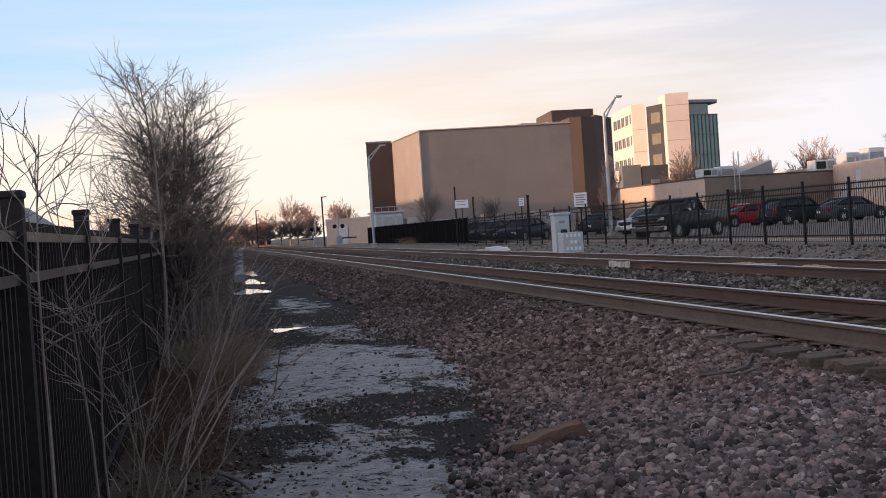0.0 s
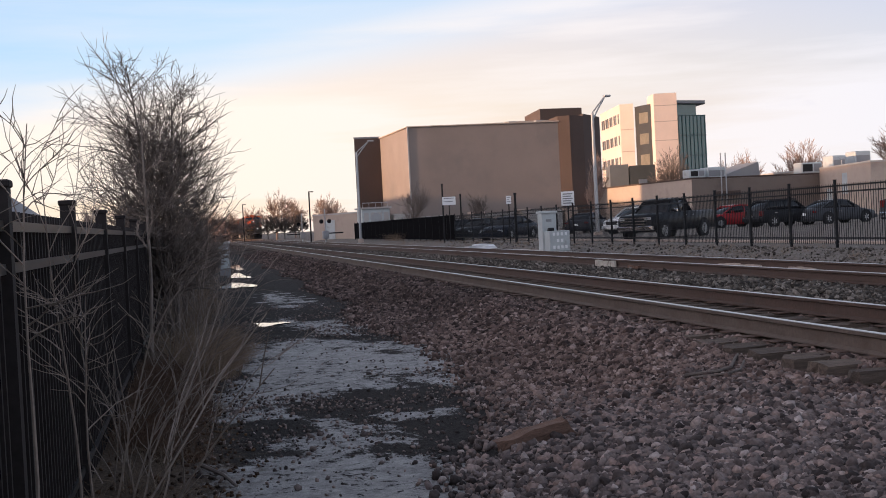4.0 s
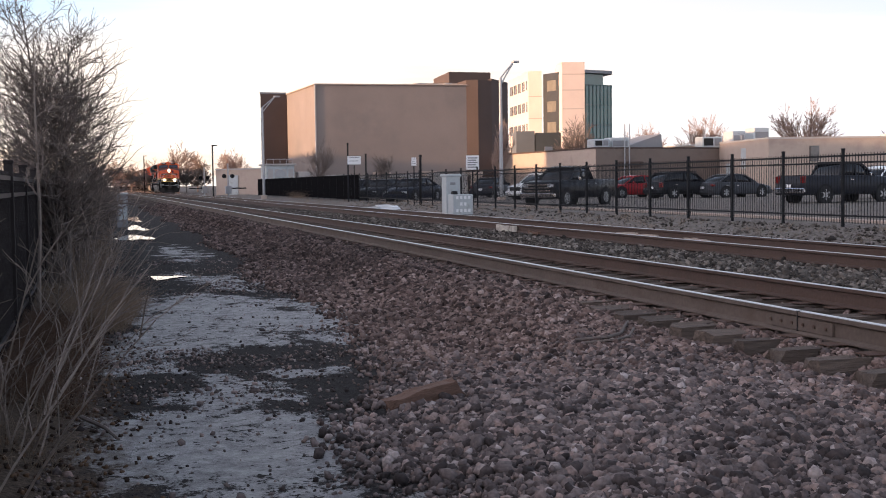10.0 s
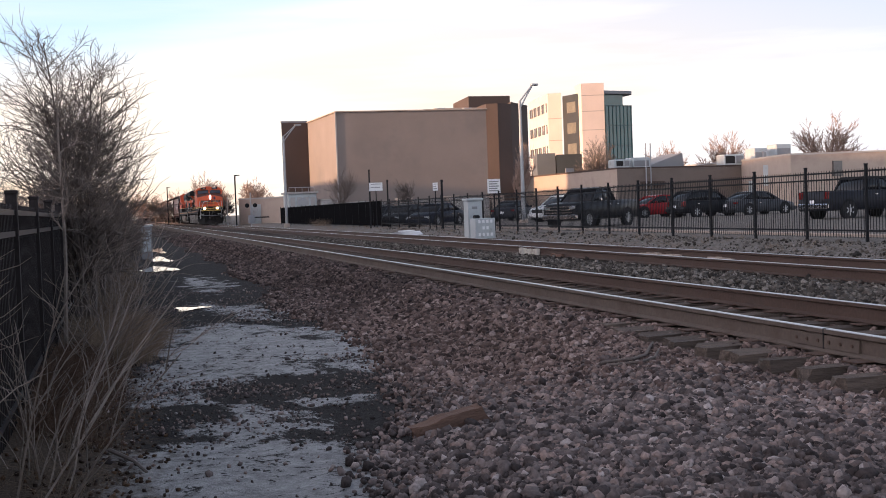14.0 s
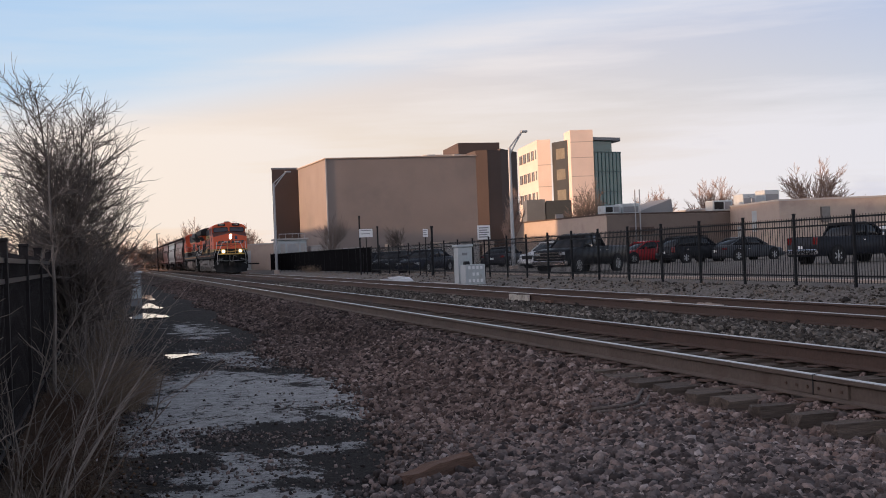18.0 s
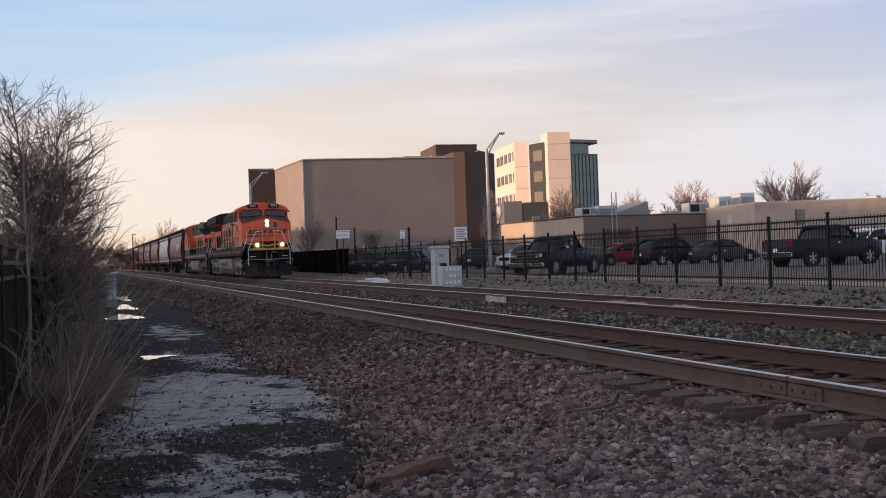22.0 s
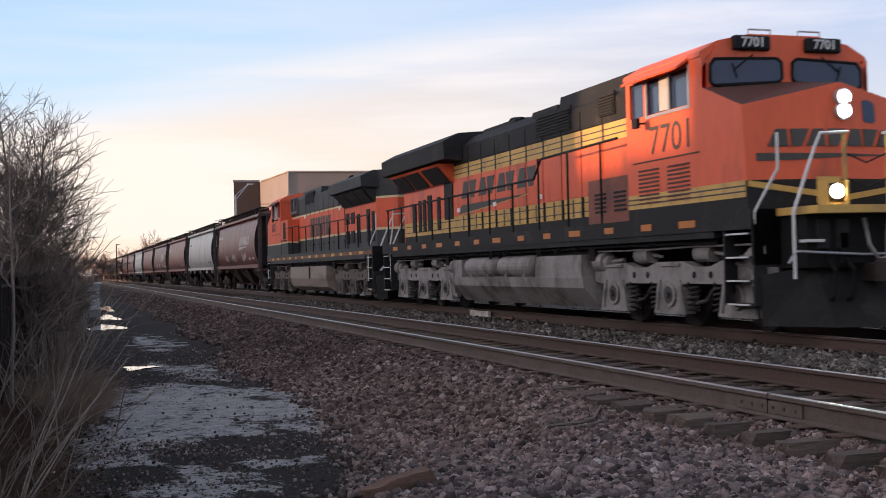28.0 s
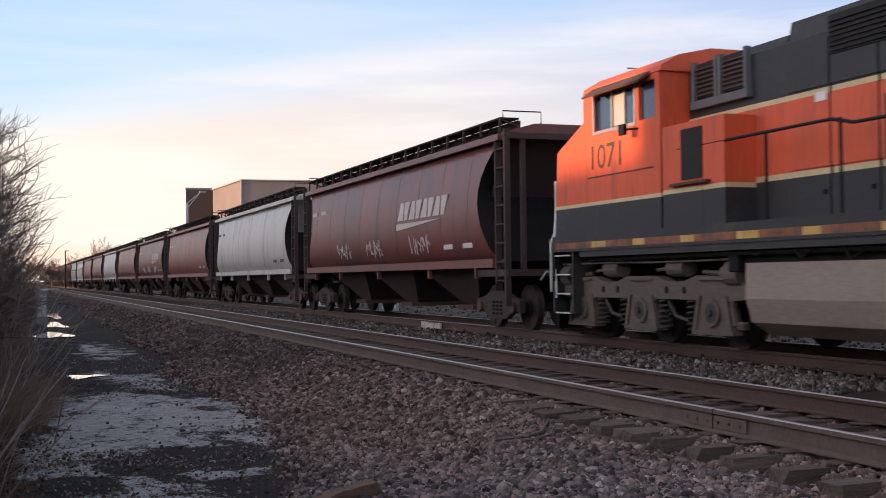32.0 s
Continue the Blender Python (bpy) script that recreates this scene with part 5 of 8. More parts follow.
def locomotive(scheme, number, label):
    """A six-axle diesel, its nose at local y = 0 and its rear coupler at 22.3. scheme 0: banded ochre; scheme 1: dark green bands."""
    loco = thing("locomotive", label, "locomotive", pose(0, 0, 0), "coupled locomotives")
    dark = M_GREEN if scheme else M_SOOT
    orange = M_ORANGEOLD if scheme else M_ORANGE
    truckmat = M_TRUCKTAN if scheme else M_TRUCK
    # underframe
    bm = boxed(((-1.52, 1.35, 1.52), (1.52, 21.65, 1.80)), ((-1.50, 2.4, 1.42), (1.50, 20.6, 1.52)))
    under = part("underframe", bm, dark, loco, "dark walkway sill")
    bm = boxed(((-0.55, 0.66, 1.0), (0.55, 21.6, 1.42)), ((-1.30, 7.0, 1.20), (1.30, 15.2, 1.45)))
    part("centre_sill", bm, M_UNDER, loco)
    n = 13
    for s in (-1, 1):
        for k in range(n):
            y = 2.9 + k * 1.42
            bm = boxed(((min(s * 1.52, s * 1.527), y, 1.60 if not scheme else 1.57), (max(s * 1.52, s * 1.528), y + (0.36 if (k % 3) else 0.5), 1.71 if not scheme else 1.67)))
            part("sill_reflector", bm, M_AMBER if not scheme else M_YELLOW, under)
        if scheme:
            part("sill_stripe", boxed(((min(s * 1.52, s * 1.524), 1.5, 1.565), (max(s * 1.52, s * 1.524), 21.5, 1.675))), M_RUSTSTRIPE, under, "weathered rust-orange sill stripe")
    # pipes and hoses under the sill
    for s in (-1, 1):
        bm = B()
        tube(bm, [(s * 1.36, 2.5, 1.36), (s * 1.40, 7, 1.38), (s * 1.40, 15, 1.36), (s * 1.36, 20.5, 1.37)], 0.035, 6)
        tube(bm, [(s * 1.46, 6.4, 1.46), (s * 1.47, 15.5, 1.45)], 0.025, 6)
        for k in range(9):
            y = 7.3 + k * 0.95
            tube(bm, [(s * 1.44, y, 1.45), (s * 1.46, y + 0.2, 1.34 - 0.05 * (k % 3)), (s * 1.42, y + 0.5, 1.45)], 0.02, 5)
        part("pipe_run", bm, M_UNDER, loco)
        for y in (6.9, 15.6):
            bm = B()
            box(bm, (min(s * 1.1, s * 1.42), y - 0.12, 1.12), (max(s * 1.1, s * 1.42), y + 0.12, 1.46), 0.02)
            part("valve_box", bm, M_UNDER, loco)
    # ends: pilot plates, plough, couplers
    for y0, d in ((1.33, -1), (21.66, 1)):
        bm = B()
        ya, yb = sorted((y0, y0 + d * -0.06))
        box(bm, (-1.5, ya, 1.0), (1.5, yb, 1.80))
        box(bm, (-1.05, min(y0, y0 + d * 0.62), 0.95), (1.05, max(y0, y0 + d * 0.62), 1.72))
        pilot = part("pilot", bm, M_UNDER, loco, "dark pilot plate")
        # pockets, cut levers and brackets that break up the end
        for q in (-0.82, -0.5, 0.5, 0.82):
            bm = B()
            box(bm, (q - 0.11, min(y0 + d * 0.62, y0 + d * 0.67), 1.2), (q + 0.11, max(y0 + d * 0.62, y0 + d * 0.67), 1.62), 0.02)
            part("pocket", bm, M_PLOUGH, pilot)
        bm = B()
        yl = y0 + d * 0.72
        tube(bm, [(-1.42, yl, 1.02), (-1.3, yl, 1.18), (-0.2, yl, 1.12), (0.2, yl, 1.12), (1.3, yl, 1.18), (1.42, yl, 1.02)], 0.02, 6)
        part("cut_lever", bm, M_GREYSTEEL, pilot)
        bm = B()
        for q in (-1.0, 0.94):
            box(bm, (q - 0.16, min(y0 + d * 0.6, y0 + d * 0.72), 1.30), (q + 0.16, max(y0 + d * 0.6, y0 + d * 0.72), 1.34))
        part("foot_step", bm, M_WHITEBAR, pilot)
        bm = B()
        v0 = [(-1.40, y0 + d * 0.05, 0.14), (-0.7, y0 + d * 0.72, 0.12), (0, y0 + d * 0.95, 0.12), (0.7, y0 + d * 0.72, 0.12), (1.40, y0 + d * 0.05, 0.14)]
        v1 = [(-1.40, y0 + d * 0.02, 0.85), (-0.75, y0 + d * 0.40, 0.98), (0, y0 + d * 0.46, 0.98), (0.75, y0 + d * 0.40, 0.98), (1.40, y0 + d * 0.02, 0.85)]
        a = [bm.verts.new(p) for p in v0]
        b = [bm.verts.new(p) for p in v1]
        c = [bm.verts.new((p[0], p[1] - d * 0.05, p[2])) for p in v0]
        e = [bm.verts.new((p[0], p[1] - d * 0.05, p[2])) for p in v1]
        for i in range(4):
            bm.faces.new((a[i], a[i + 1], b[i + 1], b[i]))
            bm.faces.new((c[i], e[i], e[i + 1], c[i + 1]))
            bm.faces.new((b[i], b[i + 1], e[i + 1], e[i]))
            bm.faces.new((a[i], c[i], c[i + 1], a[i + 1]))
        bm.faces.new((a[0], b[0], e[0], c[0]))
        bm.faces.new((a[4], c[4], e[4], b[4]))
        bmesh.ops.recalc_face_normals(bm, faces=bm.faces)
        part("plough", bm, M_PLOUGH, loco, "dusty black pilot plough")
        bm = B()
        yt = 0.03 if d < 0 else 22.27
        y5, y6 = sorted((y0, yt))
        box(bm, (-0.13, y5, 0.74), (0.13, y6, 1.0), 0.02)
        box(bm, (-0.28, min(yt, yt - d * 0.32), 0.70), (0.22, max(yt, yt - d * 0.32), 1.06), 0.05)
        part("coupler", bm, M_WHEEL, loco, "grimy knuckle coupler")
        for k in (-0.75, -0.45, 0.45, 0.75):
            bm = B()
            tube(bm, [(k, y0 + d * 0.56, 1.15), (k * 1.02, y0 + d * 0.85, 0.9), (k * 1.0, y0 + d * 0.80, 0.55), (k * 0.9, y0 + d * 0.62, 0.5)], 0.03, 6)
            part("air_hose", bm, M_UNDER, loco)
        bm = B()
        tube(bm, [(-0.16, y0 + d * 0.68, 1.62), (-0.20, y0 + d * 0.84, 1.25), (-0.08, y0 + d * 0.88, 1.05), (0.06, y0 + d * 0.88, 1.08), (0.10, y0 + d * 0.84, 1.4), (0.16, y0 + d * 0.80, 1.6), (0.42, y0 + d * 0.72, 1.52)], 0.028, 6)
        part("jumper_cable", bm, M_TRUCK, loco, "pale looped jumper cable")
    for x in (-1, 1):
        steps(loco, 1.38, 1, x, dark)
        steps(loco, 20.86, 1, x, dark)
    # nose and cab
    nose = B()
    base = 2.34 if scheme else 2.22           # foot of the orange
    prof = [(-1.49, 1.46), (-0.75, 1.31), (0.0, 1.22), (0.75, 1.31), (1.49, 1.46), (1.50, 2.62), (-1.50, 2.62)]
    tops = [3.31, 3.47, 3.64, 3.47, 3.31, 3.72, 3.72]
    lower = [nose.verts.new((x, y, base)) for x, y in prof]
    upper = [nose.verts.new((x, y + (0.10 if i < 5 else 0), z)) for i, ((x, y), z) in enumerate(zip(prof, tops))]
    k = len(prof)
    for i in range(k):
        if i != 5:
            nose.faces.new((lower[i], lower[(i + 1) % k], upper[(i + 1) % k], upper[i]))
    nose.faces.new(list(reversed(lower)))
    bmesh.ops.recalc_face_normals(nose, faces=nose.faces)
    nose_ob = part("nose", nose, orange, loco, "orange blunt wedge nose")
    deck = B()
    rim = [deck.verts.new((x * 0.995, y + (0.10 if i < 5 else 0), z - 0.004)) for i, ((x, y), z) in enumerate(zip(prof, tops))]
    crown = deck.verts.new((0, 2.62, 3.84))
    for i in range(k):
        if i != 5:
            deck.faces.new((rim[i], rim[(i + 1) % k], crown))
    bmesh.ops.recalc_face_normals(deck, faces=deck.faces)
    part("nose_deck", deck, M_DECK, nose_ob, "dull maroon anti-glare top of the nose")

    def on_nose(poly, depth=0.012):
        """A thin plate following the nose's two front faces; poly in x and z."""
        bm = B()
        def surf(x, z):
            return 1.22 + (0.09 * abs(x) / 0.75 if abs(x) < 0.75 else 0.09 + 0.15 * (abs(x) - 0.75) / 0.74) + 0.10 * max(0.0, (z - base) / 1.15)
        f = [bm.verts.new((x, surf(x, z) - depth, z)) for x, z in poly]
        g = [bm.verts.new((x, surf(x, z) + 0.03, z)) for x, z in poly]
        bm.faces.new(f)
        bm.faces.new(list(reversed(g)))
        for i in range(len(poly)):
            j = (i + 1) % len(poly)
            bm.faces.new((f[i], g[i], g[j], f[j]))
        bmesh.ops.recalc_face_normals(bm, faces=bm.faces)
        return bm

    layers = [(1.80, 1.98, dark), (1.98, 2.22, M_YELLOW)] if not scheme else [(1.80, 2.28, dark), (2.28, 2.34, M_CREAMLINE)]
    for z0, z1, mt in layers:
        bm = B()
        prism(bm, prof, "z", z0, z1)
        part("nose_band", bm, mt if scheme else dark, nose_ob)
        bm = boxed(((-1.50, 2.62, z0), (1.50, 5.16, z1)))
        part("cab_band", bm, mt, loco)
    if not scheme:
        # the ochre band wraps the nose sides and falls as a narrow line towards the middle of the front
        for s in (-1, 1):
            x0, x1 = sorted((s * 1.49, s * 1.508))
            part("nose_side_band", boxed(((x0, 1.50, 1.98), (x1, 2.62, 2.22))), M_YELLOW, nose_ob)
            for z in (2.05, 2.13):
                x2, x3 = sorted((s * 1.50, s * 1.514))
                part("nose_pinstripe", boxed(((x2, 1.50, z), (x3, 2.62, z + 0.022))), M_LOGO, nose_ob)
            for xa, xb, za, zb in ((1.48, 0.76, 2.215, 2.10), (0.755, 0.0, 2.10, 1.99)):
                part("nose_line", on_nose([(s * xa, za - 0.085), (s * xb, zb - 0.085), (s * xb, zb), (s * xa, za)], 0.014), M_YELLOW, nose_ob, "ochre line across the nose")
        for z in (2.05, 2.13):
            bm = boxed(((-1.506, 2.62, z), (1.506, 5.15, z + 0.022)))
            part("cab_pinstripe", bm, M_LOGO, loco)
    # cab shell: side walls with window openings, front wall, roof
    for s in (-1, 1):
        x0, x1 = sorted((s * 1.42, s * 1.50))
        side = part("cab_side", boxed(((x0, 2.62, base), (x1, 5.16, 3.52))), orange, loco, "orange cab side wall")
        for lo, hi in (((x0, 2.62, 3.52), (x1, 3.02, 4.22)), ((x0, 4.42, 3.52), (x1, 4.52, 4.10)), ((x0, 5.02, 3.52), (x1, 5.16, 4.22)), ((x0, 3.02, 4.10), (x1, 5.02, 4.22))):
            part("window_surround", boxed((lo, hi)), orange, side)
        bm = boxed(((s * 1.44 - 0.01, 3.02, 3.52), (s * 1.44 + 0.01, 4.42, 4.10)))
        part("cab_side_window", bm, M_CABGLASS, side, "dark sliding cab window")
        bm = boxed(((s * 1.44 - 0.01, 4.52, 3.52), (s * 1.44 + 0.01, 5.02, 4.10)))
        part("cab_rear_window", bm, M_CABGLASS, side)
        bm = boxed(((min(s * 1.45, s * 1.475), 3.66, 3.54), (max(s * 1.45, s * 1.475), 4.02, 4.08)))
        part("window_sash", bm, M_CURTAIN, side, "pale sash of the cab window")
        bm = B()
        for ya, yb in ((2.98, 3.04), (3.62, 3.67), (4.38, 4.44)):
            box(bm, (min(s * 1.49, s * 1.515), ya, 3.48), (max(s * 1.49, s * 1.515), yb, 4.14))
        box(bm, (min(s * 1.49, s * 1.515), 2.98, 3.46), (max(s * 1.49, s * 1.515), 4.44, 3.51))
        part("window_frame", bm, M_GREYSTEEL, side)
        bm = B()
        prism(bm, [(s * 1.50, 4.20), (s * 1.72, 4.06), (s * 1.73, 4.09), (s * 1.50, 4.25)], "y", 3.0, 4.9)
        part("sun_shade", bm, M_IRON if scheme else orange, side, "sloping sun shade")
        bm = B()
        tube(bm, [(s * 1.50, 4.5, 3.40), (s * 1.72, 4.4, 3.38)], 0.018, 5)
        box(bm, (s * 1.72 - 0.03, 4.3, 3.30), (s * 1.72 + 0.03, 4.48, 3.46))
        part("mirror", bm, M_BLACK, side)
        # louvred grilles under the window
        for ya, yb in ((3.05, 3.75), (4.05, 4.75)) if not scheme else ():
            bm = B()
            for q in range(9):
                box(bm, (min(s * 1.50, s * 1.512), ya, 2.05 + q * 0.068), (max(s * 1.50, s * 1.512), yb, 2.08 + q * 0.068))
            part("louvre", bm, M_DECK if not scheme else dark, side)
        bm = boxed(((min(s * 1.50, s * 1.508), 2.75, 2.74), (max(s * 1.50, s * 1.508), 4.95, 2.765)))
        part("grab_ledge", bm, M_IRON, side)
        lettering("road_number", number, 0.66 if not scheme else 0.58, M_LOGO, side, pose(s * 1.502, 3.62 if not scheme else 3.42, 3.06, 90, 0, 90 * s), 1.1)
    bm = B()
    front = [(-1.50, 3.40), (1.50, 3.40), (1.50, 4.02), (1.20, 4.42), (0.62, 4.56), (-0.62, 4.56), (-1.20, 4.42), (-1.50, 4.02)]
    prism(bm, front, "y", 2.62, 2.72)
    part("cab_front", bm, orange, loco, "orange cab front wall")
    bm = B()
    roof = [(-1.52, 4.20), (-1.50, 4.28), (-1.18, 4.46), (-0.62, 4.58), (0.62, 4.58), (1.18, 4.46), (1.50, 4.28), (1.52, 4.20)]
    prism(bm, roof, "y", 2.66, 5.22)
    part("cab_roof", bm, orange, loco, "orange arched cab roof")
    bm = boxed(((-1.42, 5.06, 1.80), (1.42, 5.16, 4.22)))
    part("cab_rear_wall", bm, orange, loco)
    for s in (-1, 1):
        shield = [(0.16, 3.83), (1.28, 3.755), (1.36, 3.80), (1.36, 4.06), (1.28, 4.16), (0.18, 4.20), (0.10, 4.14), (0.09, 3.90)]
        bm = B()
        prism(bm, [(s * u, v) for u, v in shield], "y", 2.598, 2.622)
        wind = part("windshield", bm, M_CABGLASS, loco, "dark blue-grey windshield")
        bm = B()
        for (ua, va), (ub, vb) in zip(shield, shield[1:] + shield[:1]):
            tube(bm, [(s * ua, 2.60, va), (s * ub, 2.60, vb)], 0.026, 6)
        part("windshield_gasket", bm, M_BLACK, wind)
        bm = B()
        tube(bm, [(s * 0.62, 2.58, 4.24), (s * 0.95, 2.575, 4.0)], 0.012, 5)
        tube(bm, [(s * 0.98, 2.575, 4.10), (s * 0.90, 2.575, 3.88)], 0.010, 5)
        part("wiper", bm, M_BLACK, wind)
        bm = B()
        box(bm, (min(s * 0.33, s * 0.96), 2.52, 4.31), (max(s * 0.33, s * 0.96), 2.66, 4.53), 0.02)
        board = part("number_board", bm, M_BLACK, loco, "black number board with white digits")
        lettering("digits", number, 0.21, M_WHITEBAR, board, pose(s * 0.645, 2.515, 4.42, 90, 0, 0), 1.0, 0.004)
    bm = on_nose([(0.40, 3.08), (0.45, 3.05), (0.58, 3.04), (0.63, 3.08), (0.63, 3.32), (0.58, 3.37), (0.45, 3.39), (0.40, 3.36)], 0.02)
    part("nose_window", bm, M_CABGLASS, nose_ob, "small nose door window")
    bm = B()
    box(bm, (-0.35, 3.0, 4.56), (0.25, 3.9, 4.66), 0.03)
    part("air_conditioner", bm, M_IRON if scheme else orange, loco)
    for xx in (-0.55, 0.35):
        bm = B()
        tube(bm, [(xx, 2.8, 4.55), (xx, 2.8, 4.68), (xx + 0.4, 2.8, 4.68), (xx + 0.4, 2.8, 4.55)], 0.015, 5)
        part("roof_grab_iron", bm, M_GREYSTEEL, loco)
    # nose emblem: plain leaning blocks and a stroke
    if not scheme:
        for xa in (-1.16, -0.59, 0.03, 0.62):
            lean = 0.5
            for piece in EMBLEM:
                part("emblem_block", on_nose([(xa + 0.52 * u + 0.25 * v * lean, 2.70 + 0.25 * v) for u, v in piece], 0.032), M_LOGO, nose_ob, "dark slanted emblem block")
        for xa, za, zb, xc, zc, zd in ((-1.34, 2.49, 2.605, -0.75, 2.50, 2.60), (-0.745, 2.50, 2.60, 0.0, 2.54, 2.588), (0.0, 2.54, 2.588, 0.75, 2.563, 2.578)):
            part("emblem_stroke", on_nose([(xa, za), (xc, zc), (xc, zd), (xa, zb)], 0.016), M_LOGO, nose_ob, "dark emblem underline")
    # lamps
    for z in (3.41, 3.20):
        bm = B()
        disc(bm, (0, 1.24, z), 0.125, "y", -0.03, 0.14, 18)
        lamp = part("headlight", bm, M_BLACK if scheme else M_GREYSTEEL, loco, "lit twin headlight" if not scheme else "unlit headlight")
        bm = B()
        disc(bm, (0, 1.205, z), 0.086, "y", -0.012, -0.003, 18)
        part("lens", bm, M_CABGLASS if scheme else M_LAMP, lamp)
    for s in (-1, 1):
        bm = boxed(((s * 0.74 - 0.18, 0.42, 1.80), (s * 0.74 + 0.18, 0.62, 1.84)), ((s * 0.74 - 0.18, 0.42, 1.84), (s * 0.74 - 0.145, 0.62, 2.14)), ((s * 0.74 + 0.145, 0.42, 1.84), (s * 0.74 + 0.18, 0.62, 2.14)), ((s * 0.74 - 0.18, 0.60, 1.84), (s * 0.74 + 0.18, 0.64, 2.20)))
        ditch = part("ditch_light", bm, M_YELLOW if not scheme else dark, loco, "ditch light in an ochre bracket")
        bm = B()
        disc(bm, (s * 0.74, 0.44, 1.99), 0.118, "y", 0.0, 0.18, 18)
        part("lamp_body", bm, M_BLACK, ditch)
        bm = B()
        disc(bm, (s * 0.74, 0.44, 1.99), 0.098, "y", -0.008, -0.002, 18)
        part("lens", bm, M_CABGLASS if scheme else M_LAMP, ditch)
    bm = boxed(((-1.12, 0.36, 1.69), (1.12, 1.35, 1.80)))
    part("front_platform", bm, M_YELLOW if not scheme else dark, loco, "ochre front platform")
    # handrails at the front and the rear
    for y0, d in ((0.72, 1), (21.58, -1)):
        for s in (-1, 1):
            bm = B()
            tube(bm, [(s * 1.47, y0 + d * 0.68, 0.70), (s * 1.47, y0 + d * 0.62, 1.75), (s * 1.28, y0 + d * 0.30, 2.35), (s * 1.28, y0 + d * 0.30, 2.85)], 0.022, 6)
            tube(bm, [(s * 1.25, y0, 0.80), (s * 1.25, y0, 1.72), (s * 0.85, y0 + d * 0.05, 2.62), (s * 0.75, y0 + d * 0.05, 2.82), (s * 0.30, y0 + d * 0.05, 2.84)], 0.024, 6)
            part("end_handrail", bm, M_WHITEBAR, loco, "white bent handrail")
            bm = B()
            tube(bm, [(s * 0.36, y0 + d * 0.05, 1.80), (s * 0.36, y0 + d * 0.05, 2.84)], 0.03, 6)
            part("end_stanchion", bm, M_YELLOW if not scheme else M_BLACK, loco)
            bm = B()
            for q in (2.55, 2.2):
                tube(bm, [(s * 0.36, y0 + d * 0.05, q), (0, y0 + d * 0.05, q - 0.14)], 0.012, 5)
            part("end_chain", bm, M_BLACK, loco)
    # long hood in horizontal bands
    hw = 0.98
    y0, y1 = 5.16, 21.0
    if scheme:
        bands = [(1.80, 2.36, dark, "hood_lower"), (2.36, 2.44, M_CREAMLINE, "hood_line"), (2.44, 3.40, orange, "hood_side"), (3.40, 3.47, M_CREAMLINE, "hood_line"), (3.47, 4.12, dark, "hood_upper")]
    else:
        bands = [(1.80, 2.0, dark, "hood_lower"), (2.0, 2.40, M_YELLOW, "hood_band"), (2.40, 3.38, orange, "hood_side"), (3.38, 3.72, M_YELLOW, "hood_band"), (3.72, 4.12, dark, "hood_upper")]
    for z0, z1, mt, nm in bands:
        bm = B()
        if scheme:
            prism(bm, [(-hw, y0), (hw, y0), (hw, y1 - 0.75), (0.45, y1), (-0.45, y1), (-hw, y1 - 0.75)], "z", z0, z1)
        else:
            band(bm, hw, y0, y1, z0, z1)
        part(nm, bm, mt, loco)
        if mt is M_YELLOW:
            for s in (-1, 1):
                for zz in (z0 + 0.10, z1 - 0.12):
                    bm = boxed(((min(s * hw, s * (hw + 0.006)), y0, zz), (max(s * hw, s * (hw + 0.006)), 20.9, zz + 0.022)))
                    part("pinstripe", bm, M_LOGO, loco)
    bm = B()
    zt = 4.28 if scheme else 4.42
    prism(bm, [(-hw, 4.12), (-hw, 4.18), (-0.72, zt), (0.72, zt), (hw, 4.18), (hw, 4.12)], "y", y0, 16.2)
    part("hood_roof", bm, dark, loco, "dark chamfered hood roof")
    # raised equipment on the roof
    for ya, yb, zt, w in ((5.4, 9.4, 4.56, 0.86), (9.7, 11.1, 4.46, 0.8), (12.4, 14.6, 4.50, 0.7)) if not scheme else ((5.4, 7.4, 4.34, 0.80), (7.6, 11.4, 4.46, 0.90), (14.2, 15.0, 4.42, 0.5)):
        bm = B()
        prism(bm, [(-w - 0.06, 4.16), (-w, zt), (w, zt), (w + 0.06, 4.16)], "y", ya, yb)
        part("roof_hatch", bm, dark, loco)
    bm = B()
    for q in range(3):
        disc(bm, (-0.30 + q * 0.28, 13.3 + (0.4 if scheme else 0), 4.56), 0.07, "y", -0.35, 0.25, 10, 0.13)
    part("air_horn", bm, M_UNDER, loco)
    bm = B()
    box(bm, (-0.3, 11.4, 4.40), (0.3, 12.2, 4.60), 0.04)
    part("exhaust_stack", bm, M_UNDER, loco)
